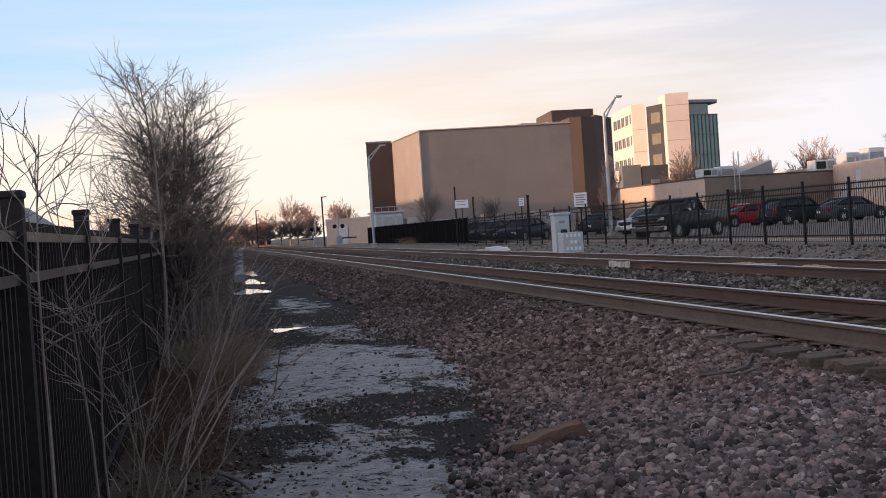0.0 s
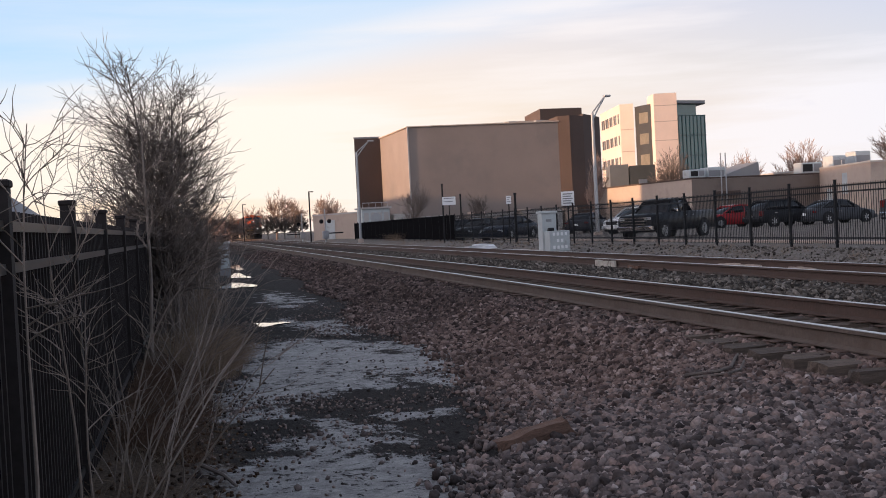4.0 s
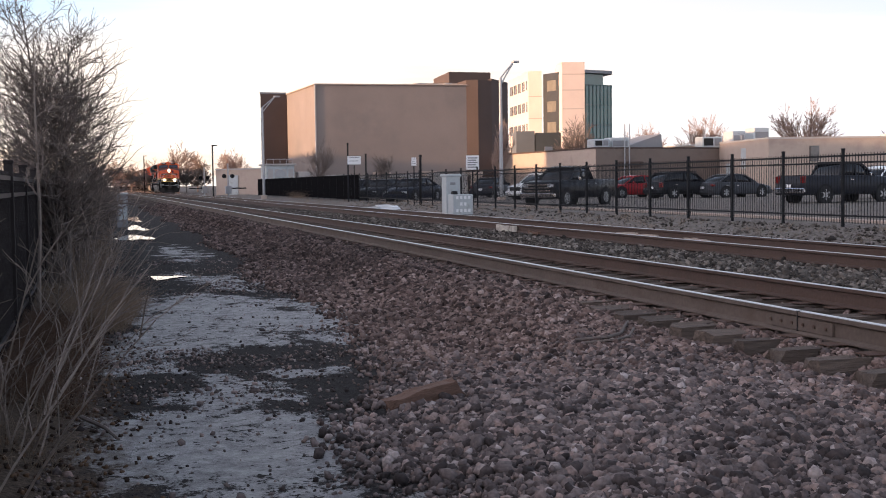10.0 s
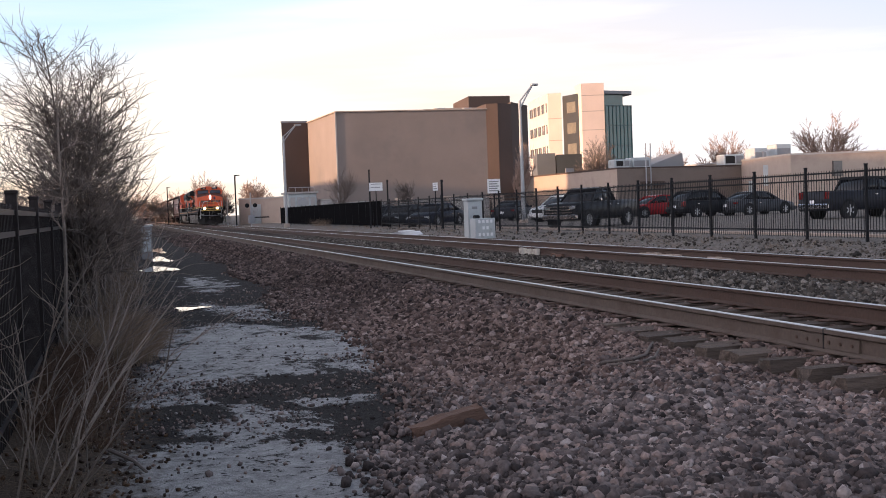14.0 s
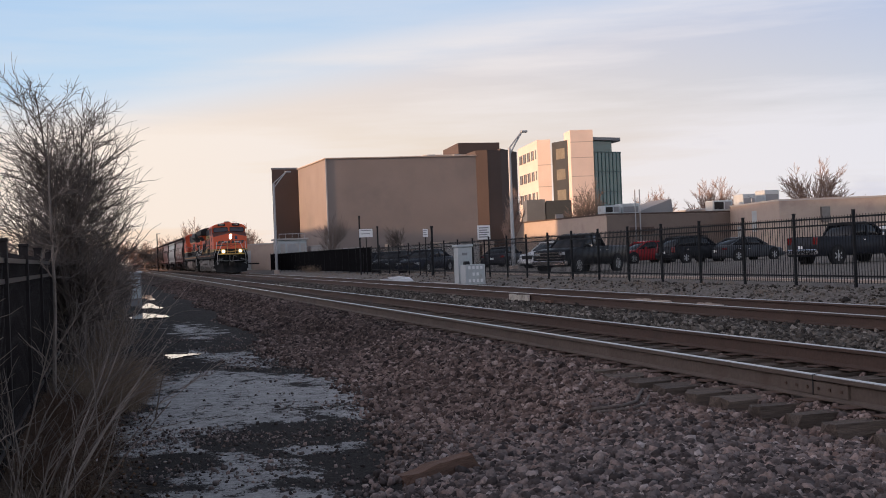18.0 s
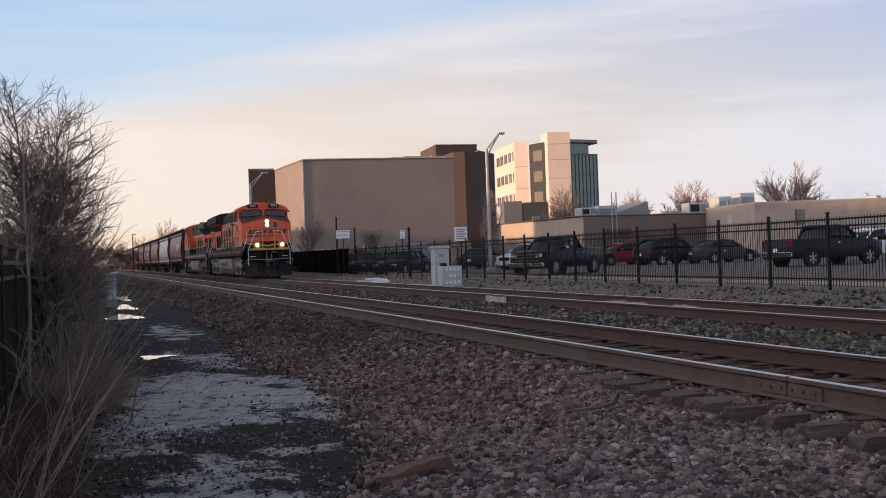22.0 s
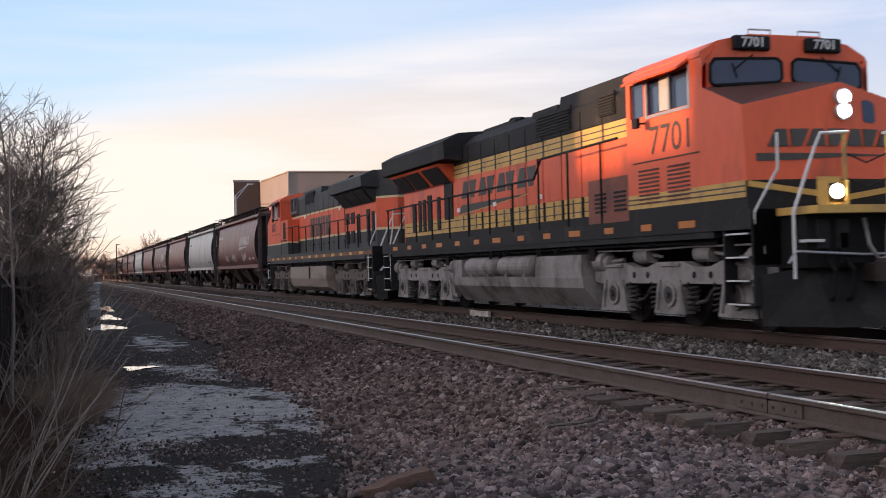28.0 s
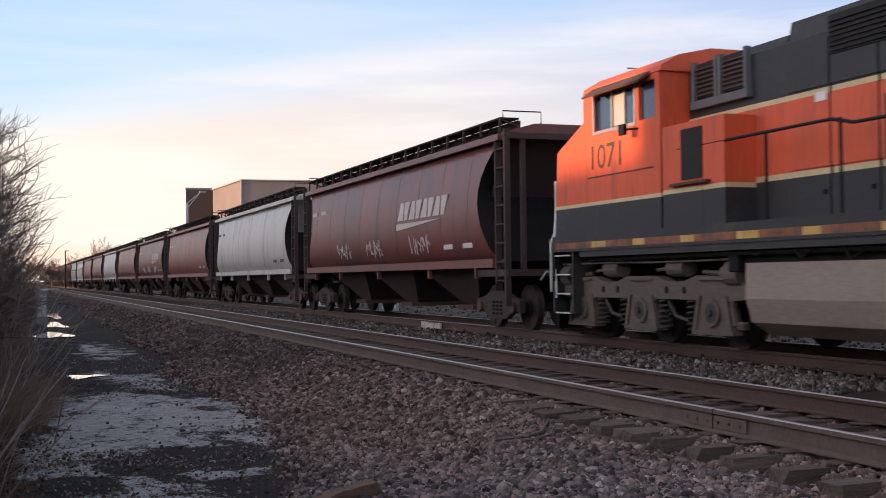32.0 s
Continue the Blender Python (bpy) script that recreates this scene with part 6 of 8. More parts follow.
    # hood doors, grilles, louvres on both sides
    for s in (-1, 1):
        def plate(ya, yb, za, zb, out=0.02, base=hw):
            return boxed(((min(s * base, s * (base + out)), ya, za), (max(s * base, s * (base + out)), yb, zb)))
        if scheme:
            for q in range(9):
                part("hood_door", plate(7.6 + q * 0.9, 8.46 + q * 0.9, 2.46, 3.38), orange, loco)
                part("upper_door", plate(7.6 + q * 0.9, 8.46 + q * 0.9, 3.50, 4.10), dark, loco)
                part("lower_door", plate(7.6 + q * 0.9, 8.46 + q * 0.9, 1.84, 2.34), dark, loco)
                part("door_seam", plate(8.46 + q * 0.9, 8.50 + q * 0.9, 1.84, 4.10, 0.008), M_UNDER, loco)
                part("door_latch", plate(8.34 + q * 0.9, 8.40 + q * 0.9, 2.10, 2.16, 0.04), M_UNDER, loco)
        else:
            for q in range(9):
                part("hood_door", plate(7.2 + q * 0.98, 8.13 + q * 0.98, 2.42, 3.36), orange, loco)
                part("upper_door", plate(7.2 + q * 0.98, 8.13 + q * 0.98, 3.74, 4.10), dark, loco)
                part("band_rib", plate(7.13 + q * 0.98, 7.20 + q * 0.98, 2.0, 2.40, 0.03), M_SOOT, loco)
                part("band_hinge", plate(7.62 + q * 0.98, 7.66 + q * 0.98, 2.02, 2.38, 0.014), M_LOGO, loco)
                # on the upper band, thin shadows are built as dark strips
                part("band_rib", plate(7.14 + q * 0.98, 7.18 + q * 0.98, 3.38, 3.72, 0.02), M_LOGO, loco)
        for ya, yb, za, zb in ((5.35, 6.0, 3.78, 4.28), (6.6, 7.3, 3.86, 4.30), (8.6, 10.4, 3.80, 4.30)) if not scheme else ((5.4, 6.0, 3.74, 4.26), (6.1, 6.75, 3.74, 4.26), (8.5, 10.3, 3.86, 4.36)):
            g = part("hood_grille", plate(ya, yb, za, zb, 0.035), M_GRILLE, loco, "dark louvred grille")
            bm = B()
            for q in range(7):
                zz = za + 0.03 + q * (zb - za - 0.06) / 7
                box(bm, (min(s * (hw + 0.02), s * (hw + 0.06)), ya + 0.03, zz), (max(s * (hw + 0.02), s * (hw + 0.06)), yb - 0.03, zz + 0.025))
            part("grille_slat", bm, M_IRON if scheme and yb < 7 else M_GRILLE, g)
            if scheme and yb < 7:
                bm = B()
                for y in (ya, yb):
                    box(bm, (min(s * hw, s * (hw + 0.09)), y - 0.035, za - 0.04), (max(s * hw, s * (hw + 0.09)), y + 0.035, zb + 0.04))
                box(bm, (min(s * hw, s * (hw + 0.10)), ya - 0.06, za - 0.16), (max(s * hw, s * (hw + 0.10)), yb + 0.06, za - 0.04))
                part("grille_frame", bm, M_SLATE, g, "dull grey grille frame")
        # tall doors and vents below the radiator
        for ya, yb, za, zb in ((16.3, 17.0, 2.35, 3.35), (17.4, 17.65, 2.1, 3.0), (18.2, 18.55, 2.1, 3.1), (18.75, 19.0, 2.1, 3.0), (19.2, 19.45, 2.1, 3.0), (19.75, 20.05, 2.1, 2.95)) if not scheme else ((15.9, 16.4, 2.0, 2.45), (15.9, 16.4, 2.7, 3.1), (16.7, 17.2, 2.0, 2.45), (16.7, 17.2, 2.7, 3.1), (17.6, 18.0, 2.0, 3.0), (19.0, 19.4, 2.0, 3.1), (19.7, 20.0, 2.0, 3.0)):
            part("vent_panel", plate(ya, yb, za, zb, 0.03), M_GRILLE, loco, "dark vent screen")
        for ya in (15.7, 13.0, 10.2) if not scheme else (14.8, 8.2):
            part("white_placard", plate(ya, ya + 0.22, 3.3 if scheme else 2.5, 3.42 if scheme else 2.6, 0.03), M_SIGN, loco)
        # equipment cabinet behind the cab
        cx0, cx1 = sorted((s * hw, s * (1.38 if not scheme else 1.49)))
        cy1 = 7.05 if not scheme else 6.85
        levels = [(1.80, 2.62, M_CABINET)] if not scheme else [(1.80, 2.30, dark), (2.30, 2.37, M_CREAMLINE), (2.37, 3.32, orange)]
        for za, zb, mt in levels:
            part("equipment_cabinet", boxed(((cx0, 5.2, za), (cx1, cy1, zb))), mt, loco)
        edge = s * (1.38 if not scheme else 1.49)
        if scheme:
            part("cabinet_vent", boxed(((min(edge, edge + s * 0.02), 5.75, 2.48), (max(edge, edge + s * 0.02), 6.3, 3.22))), M_GRILLE, loco, "dark cabinet vent")
            part("cabinet_ledge", boxed(((min(edge, edge + s * 0.08), 5.5, 2.40), (max(edge, edge + s * 0.08), 6.5, 2.44))), M_IRON, loco)
        else:
            for q in range(2):
                bm = B()
                for r in range(5):
                    box(bm, (min(edge, edge + s * 0.015), 5.5 + q * 0.8, 2.0 + r * 0.08), (max(edge, edge + s * 0.015), 5.95 + q * 0.8, 2.04 + r * 0.08))
                part("cabinet_louvre", bm, M_GRILLE, loco)
        # radiator wing
        bm = B()
        wing = [(s * 0.9, 3.80), (s * 1.50, 3.86), (s * 1.52, 4.30), (s * 1.1, 4.52), (s * 0.0, 4.60), (s * 0.0, 3.80)] if not scheme else [(s * 0.9, 3.76), (s * 1.50, 3.80), (s * 1.52, 4.14), (s * 1.1, 4.33), (s * 0.0, 4.40), (s * 0.0, 3.76)]
        prism(bm, wing, "y", 15.4, 20.35 if scheme else 21.55)
        part("radiator_wing", bm, dark, loco, "dark overhanging radiator wing")
        bm = B()
        prism(bm, [(s * hw, 3.30), (s * 1.42, 3.80), (s * hw, 3.80)], "y", 15.6 if scheme else 16.2, 20.2 if scheme else 21.0)
        soffit = part("radiator_soffit", bm, orange if not scheme else dark, loco)
        for ya, yb in ((16.4, 17.8), (18.2, 19.4), (19.6, 20.8)) if not scheme else ((15.8, 17.2), (17.3, 18.6), (18.7, 20.0)):
            bm = B()
            v = [bm.verts.new(p) for p in ((s * (hw + 0.06), ya, 3.345), (s * (hw + 0.06), yb, 3.345), (s * (hw + 0.40), yb, 3.735), (s * (hw + 0.40), ya, 3.735))]
            w = [bm.verts.new((p.co.x + s * 0.02, p.co.y, p.co.z - 0.02)) for p in v]
            bm.faces.new(v)
            bm.faces.new(list(reversed(w)))
            for i in range(4):
                bm.faces.new((v[i], w[i], w[(i + 1) % 4], v[(i + 1) % 4]))
            bmesh.ops.recalc_face_normals(bm, faces=bm.faces)
            part("intake_screen", bm, M_GRILLE, soffit, "black radiator intake screen")
        # side handrail and its stanchions
        bm = B()
        tube(bm, [(s * 1.47, 5.6, 3.28 if not scheme else 2.95), (s * 1.47, 9.1, 3.24 if not scheme else 2.95), (s * 1.47, 9.5, 2.86), (s * 1.47, 21.3, 2.82)], 0.024, 6)
        rail = part("side_handrail", bm, M_BLACK, loco, "black walkway handrail")
        for q in range(11):
            y = 6.3 + q * 1.48
            bm = B()
            zt = 2.84 if y > 9.3 else (3.26 if not scheme else 2.95)
            tube(bm, [(s * 1.47, y, 1.72), (s * 1.47, y, zt)], 0.022, 6)
            part("stanchion", bm, M_BLACK, rail)
    # emblem on the hood sides: plain blocks and a stroke in the emblem's colour
    for s in (-1, 1):
        f = hw + 0.021 if s > 0 else -(hw + 0.021) - 0.008
        for q in range(4):
            bm = B()
            if scheme:
                a, w, za, h, lean = 9.48 + q * 1.0, 0.88, 2.46, 0.76, 0.0
            else:
                a, w, za, h, lean = 15.55 - q * 1.30, -1.02, 2.82, 0.43, -0.45
            for piece in EMBLEM:
                prism(bm, [(a + w * u + lean * h * v, za + h * v) for u, v in piece], "x", f, f + 0.008)
            part("emblem_block", bm, M_LOGO, loco, "dark emblem block on the orange side")
        if not scheme:
            bm = B()
            prism(bm, [(15.75, 2.43), (11.6, 2.62), (11.0, 2.67), (15.55, 2.66)], "x", f, f + 0.008)
            part("emblem_stroke", bm, M_LOGO, loco)
            bm = B()
            prism(bm, [(15.80, 2.405), (11.0, 2.645), (11.0, 2.67), (15.75, 2.43)], "x", f, f + 0.008)
            part("emblem_edge", bm, M_YELLOW, loco)
    # tail end of the hood
    if scheme:
        bm = B()
        prism(bm, [(-hw, 20.3), (hw, 20.3), (0.45, 21.0), (-0.45, 21.0)], "z", 4.12, 4.32)
        part("hood_end_cap", bm, dark, loco)
    else:
        bm = B()
        prism(bm, [(-0.98, 1.8), (0.98, 1.8), (0.98, 3.8), (-0.98, 3.8)], "y", 20.95, 21.02)
        part("hood_end", bm, orange, loco, "orange rear hood wall")
        bm = boxed(((-0.985, 21.02, 1.80), (0.985, 21.03, 2.36)))
        part("hood_end_band", bm, dark, loco)
    for z in (3.95, 4.15):
        bm = B()
        disc(bm, (0, 21.02 if scheme else 21.56, z), 0.09, "y", -0.02, 0.03, 14)
        part("rear_lamp", bm, M_GREYSTEEL, loco)
    bm = boxed(((-0.14, 21.02, 3.0), (0.14, 21.06, 3.7)))
    part("end_door_window", bm, M_GRILLE, loco)
    # fuel tank and air reservoirs
    bm = B()
    if scheme:
        tank = [(-1.48, 1.24), (-1.50, 0.76), (-1.40, 0.44), (-1.10, 0.26), (1.10, 0.26), (1.40, 0.44), (1.50, 0.76), (1.48, 1.24)]
        prism(bm, tank, "y", 7.3, 14.6)
        part("fuel_tank", bm, M_TANKTAN, loco, "dusty tan fuel tank")
        for s in (-1, 1):
            bm = boxed(((min(s * 1.49, s * 1.52), 11.4, 0.75), (max(s * 1.49, s * 1.52), 11.6, 1.22)))
            part("sight_glass", bm, M_BLACK, loco)
    else:
        tank = [(-1.10, 1.24), (-1.12, 0.86), (-1.48, 0.82), (-1.45, 0.62), (-1.12, 0.24), (1.12, 0.24), (1.45, 0.62), (1.48, 0.82), (1.12, 0.86), (1.10, 1.24)]
        prism(bm, tank, "y", 7.2, 15.0)
        part("fuel_tank", bm, M_TRUCK, loco, "dusty grey fuel tank")
        for s in (-1, 1):
            for ya in (9.75, 12.05):
                bm = B()
                disc(bm, (s * 1.26, ya, 1.06), 0.235, "y", 0.12, 2.0, 20)
                disc(bm, (s * 1.26, ya, 1.06), 0.16, "y", 0.0, 0.12, 20, 0.235)
                disc(bm, (s * 1.26, ya, 1.06), 0.235, "y", 2.0, 2.12, 20, 0.16)
                part("air_reservoir", bm, M_TRUCK, loco, "grey air reservoir cylinder", smooth=False)
                for yy in (0.5, 1.6):
                    bm = boxed(((s * 1.26 - 0.2, ya + yy - 0.05, 0.78), (s * 1.26 + 0.2, ya + yy + 0.05, 0.90)))
                    part("reservoir_saddle", bm, M_TRUCK, loco)
            for ya, yb in ((7.25, 9.55), (14.3, 15.0)):
                bm = boxed(((min(s * 1.1, s * 1.47), ya, 0.80), (max(s * 1.1, s * 1.47), yb, 1.25)))
                part("equipment_box", bm, M_TRUCK, loco)
    first = loco_truck(loco, truckmat, 4.15)
    copy_thing(first, pose(0, 18.1, 0))
    return loco


def hopper_truck(parent, yc):
    t = new("truck")
    t.parent = parent
    t.matrix_basis = pose(0, yc, 0)
    for s in (-1, 1):
        xo = s * 1.02
        lo, hi = min(xo, xo + s * 0.13), max(xo, xo + s * 0.13)
        bm = B()
        prism(bm, [(-1.15, 0.36), (-1.15, 0.60), (-0.7, 0.68), (-0.3, 0.80), (0.3, 0.80), (0.7, 0.68), (1.15, 0.60), (1.15, 0.36), (0.85, 0.42), (0.45, 0.22), (-0.45, 0.22), (-0.85, 0.42)], "x", lo, hi)
        part("side_frame", bm, M_HOPDARK, t)
        for a in (-0.89, 0.89):
            bm = B()
            disc(bm, (xo + s * 0.10, a, 0.46), 0.12, "x", -0.1, 0.1, 12)
            part("bearing_cap", bm, M_IRON, t)
        for y in (-0.2, 0.0, 0.2):
            bm = B()
            for q in range(4):
                disc(bm, (xo + s * 0.08, y, 0.30 + 0.08 * q), 0.085, "z", 0, 0.045, 8)
            part("coil_spring", bm, M_UNDER, t)
    part("bolster", boxed(((-1.1, -0.2, 0.5), (1.1, 0.2, 0.95))), M_UNDER, t)
    for a in (-0.89, 0.89):
        wheelset(t, a, 0.46, 0.46)
    return t


def hopper_car(paint, label, marks):
    """A three-bay covered grain hopper 18.6 m between couplings: bowed sides, roof walk, end ladders, discharge chutes."""
    car = thing("hopper_wagon", label, "wagon", pose(0, 0, 0), "grain hopper wagons")
    def bow(z):
        """Half width of the bowed side, and how far its end edge is cut back, at height z."""
        u = (z - 1.42) / 2.5
        return 1.30 + 0.29 * math.sin(math.pi * min(1.0, 0.06 + 0.78 * u ** 0.62)) ** 0.8 - 0.10 * u ** 3, 1.12 + 0.92 * math.sin(math.pi * (1 - u) ** 0.80 * 0.93) ** 1.1
    prof = [(bow(z)[0], z) for z in (1.42 + 0.25 * i for i in range(11))]
    bm = B()
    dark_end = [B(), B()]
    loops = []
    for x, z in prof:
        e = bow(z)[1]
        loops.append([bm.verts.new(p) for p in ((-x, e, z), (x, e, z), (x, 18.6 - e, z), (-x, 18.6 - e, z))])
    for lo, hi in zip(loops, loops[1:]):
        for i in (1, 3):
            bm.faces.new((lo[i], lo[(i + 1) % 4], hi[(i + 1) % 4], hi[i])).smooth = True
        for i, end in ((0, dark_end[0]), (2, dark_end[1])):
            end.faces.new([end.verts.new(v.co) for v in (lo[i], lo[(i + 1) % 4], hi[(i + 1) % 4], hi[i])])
    bm.faces.new(list(reversed(loops[0])))
    bm.faces.new(loops[-1])
    body = part("body", bm, paint, car, "bowed steel hopper body", smooth=False)
    # black ends stand for the deep shade in the gap between wagons
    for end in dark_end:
        part("end_sheet", end, M_UNDER, body, "end sheet blackened for the shaded end void")
    for q in range(9):
        for s in (-1, 1):
            y = 2.6 + q * 1.66
            bm = B()
            tube(bm, [(s * (x - 0.001), y, z) for x, z in prof[1:]], 0.007, 4)
            part("side_seam", bm, paint, body)
    # roof
    bm = B()
    prism(bm, [(-1.46, 3.92), (-1.42, 4.02), (-0.7, 4.22), (0.7, 4.22), (1.42, 4.02), (1.46, 3.92)], "y", 0.98, 17.62)
    roof = part("roof", bm, paint, car, "ribbed hopper roof")
    for s in (-1, 1):
        bm = boxed(((min(s * 1.42, s * 1.53), 0.98, 3.86), (max(s * 1.42, s * 1.53), 17.62, 3.98)))
        part("roof_edge", bm, paint, roof)
    bm = B()
    box(bm, (-0.34, 2.2, 4.22), (0.34, 16.4, 4.32), 0.02)
    part("hatch_cover", bm, paint, roof)
    for s in (-1, 1):
        bm = B()
        box(bm, (min(s * 1.02, s * 1.44), 1.05, 4.30), (max(s * 1.02, s * 1.44), 17.55, 4.335))
        walk_ob = part("roof_walk", bm, M_GRILLE, roof, "raised grated roof walkway")
        part("walk_trough", boxed(((min(s * 0.92, s * 1.0), 1.2, 4.10), (max(s * 0.92, s * 1.0), 17.4, 4.30))), M_HOPDARK, roof)
        for q in range(17):
            bm = B()
            y = 1.1 + q * 1.02
            tube(bm, [(s * 1.43, y, 4.0), (s * 1.42, y, 4.31)], 0.032, 4)
            tube(bm, [(s * 1.43, y, 4.31), (s * 1.0, y, 4.16)], 0.025, 4)
            part("walk_bracket", bm, M_HOPDARK, walk_ob)
    bm = B()
    for y in (1.0, 17.6):
        tube(bm, [(-1.40, y, 4.3), (-1.40, y, 4.46), (-0.55, y, 4.46), (-0.55, y, 4.22)], 0.015, 4)
    part("roof_grab_iron", bm, M_HOPDARK, roof)
    # side sills and chutes
    for s in (-1, 1):
        bm = boxed(((min(s * 1.30, s * 1.56), 1.25, 1.28), (max(s * 1.30, s * 1.56), 17.35, 1.46)))
        sill = part("side_sill", bm, paint, car)
        for y in (2.2, 16.2, 5.2, 9.3, 13.2):
            bm = boxed(((min(s * 1.45, s * 1.55), y, 1.06), (max(s * 1.45, s * 1.55), y + 0.09, 1.28)))
            part("sill_tab", bm, paint, sill)
    for q in range(3):
        yc = 4.9 + q * 4.4
        bm = B()
        t4 = [bm.verts.new(p) for p in ((-1.28, yc - 2.1, 1.42), (1.28, yc - 2.1, 1.42), (1.28, yc + 2.1, 1.42), (-1.28, yc + 2.1, 1.42))]
        b4 = [bm.verts.new(p) for p in ((-0.55, yc - 0.42, 0.42), (0.55, yc - 0.42, 0.42), (0.55, yc + 0.42, 0.42), (-0.55, yc + 0.42, 0.42))]
        for i in range(4):
            bm.faces.new((b4[i], b4[(i + 1) % 4], t4[(i + 1) % 4], t4[i]))
        bm.faces.new(list(reversed(b4)))
        bm.faces.new(t4)
        chute = part("discharge_chute", bm, M_HOPDARK, car, "dark sloping discharge chute")
        bm = boxed(((-0.75, yc - 0.5, 0.34), (0.75, yc + 0.5, 0.44)))
        part("outlet_gate", bm, M_IRON, chute)
    part("centre_sill", boxed(((-0.25, 0.3, 0.78), (0.25, 18.3, 1.12))), M_UNDER, car)
    # open ends: bolster deck, end posts, ladders, hand brake
    for e, d in ((0.0, 1), (18.6, -1)):
        def yy(v):
            return e + d * v
        def seg(bm, lo, hi):
            box(bm, (lo[0], min(yy(lo[1]), yy(hi[1])), lo[2]), (hi[0], max(yy(lo[1]), yy(hi[1])), hi[2]))
        bm = B()
        seg(bm, (-1.5, 0.62, 1.10), (1.5, 2.2, 1.24))
        deck = part("end_deck", bm, M_HOPDARK, car)
        bm = B()
        v = [bm.verts.new(p) for p in ((-1.28, yy(1.15), 3.90), (1.28, yy(1.15), 3.90), (1.15, yy(3.2), 1.30), (-1.15, yy(3.2), 1.30))]
        w = [bm.verts.new((p.co.x, p.co.y + d * 0.08, p.co.z)) for p in v]
        bm.faces.new(v)
        bm.faces.new(list(reversed(w)))
        for i in range(4):
            bm.faces.new((v[i], w[i], w[(i + 1) % 4], v[(i + 1) % 4]))
        bmesh.ops.recalc_face_normals(bm, faces=bm.faces)
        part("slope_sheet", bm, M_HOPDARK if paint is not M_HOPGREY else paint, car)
        for s in (-1, 1):
            bm = B()
            seg(bm, (min(s * 1.40, s * 1.52), 0.66, 0.50), (max(s * 1.40, s * 1.52), 0.74, 4.05))
            seg(bm, (min(s * 1.40, s * 1.52), 1.14, 0.95), (max(s * 1.40, s * 1.52), 1.20, 3.95))
            ladder = part("end_ladder", bm, M_HOPDARK, car, "dark end ladder")
            for q in range(9):
                bm = B()
                seg(bm, (min(s * 1.49, s * 1.53), 0.70, 0.62 + q * 0.38), (max(s * 1.49, s * 1.53), 1.18, 0.65 + q * 0.38))
                part("rung", bm, M_HOPDARK, ladder)
            bm = B()
            seg(bm, (s * 1.1 - 0.05, 0.68, 1.2), (s * 1.1 + 0.05, 0.76, 3.95))
            part("end_post", bm, M_HOPDARK, car)
        bm = B()
        seg(bm, (-1.45, 0.64, 3.86), (1.45, 1.10, 3.98))
        part("end_cap", bm, M_HOPDARK if paint is not M_HOPGREY else paint, car)
        bm = B()
        seg(bm, (-0.12, 0.03, 0.76), (0.12, 0.7, 0.98))
        seg(bm, (-0.24, 0.0, 0.72), (0.2, 0.3, 1.02))
        part("coupler", bm, M_IRON, car)
    if marks:
        for s in (-1, 1):
            f = s * (bow(2.75)[0] - 0.006)
            x0, x1 = sorted((f, f + s * 0.022))
            k = -1 if s < 0 else 1
            for q in range(4):
                a = 7.45 - q * 0.88 if s < 0 else 11.15 + q * 0.88
                bm = B()
                for piece in EMBLEM:
                    prism(bm, [(a + k * (u * 0.78 + 0.30 * w), 2.52 + 0.44 * w) for u, w in piece], "x", x0, x1)
                part("emblem_block", bm, M_LOGOWHITE, body, "faded white emblem block")
            f = s * (bow(2.36)[0] - 0.006)
            x0, x1 = sorted((f, f + s * 0.022))
            bm = B()
            prism(bm, [(4.2, 2.44), (7.5, 2.27), (7.5, 2.44)] if s < 0 else [(14.4, 2.44), (11.1, 2.27), (11.1, 2.44)], "x", x0, x1)
            part("emblem_stroke", bm, M_LOGOWHITE, body)
            rnd = random.Random(7)
            for c in (12.0, 5.2, 9.0):
                bm = B()
                for q in range(9):
                    y = c + q * 0.16
                    pts = [(s * 1.545, y + rnd.uniform(-0.12, 0.12), 1.62 + rnd.uniform(0, 0.5)) for _ in range(4)]
                    pts = [(s * (bow(p[2])[0] + 0.004), p[1], p[2]) for p in pts]
                    tube(bm, pts, 0.014, 4)
                tagged(part("spray_paint_scrawl", bm, M_LOGOWHITE, body, "white spray-painted scrawl"), kind="stuff")
    for s in (-1, 1):
        for y in (2.4, 3.6, 14.9, 16.0):
            zs = 1.72 if y < 10 else 3.1
            f = bow(zs + 0.06)[0]
            bm = boxed(((min(s * (f - 0.02), s * (f + 0.008)), y, zs), (max(s * (f - 0.02), s * (f + 0.008)), y + 0.55, zs + 0.11)))
            part("stencil_bar", bm, M_LOGOWHITE if paint is not M_HOPGREY else M_LOGO, body)
    tr = hopper_truck(car, 2.0)
    copy_thing(tr, pose(0, 16.6, 0))
    return car


TRAIN = []        # vehicle and its place behind the leading coupler


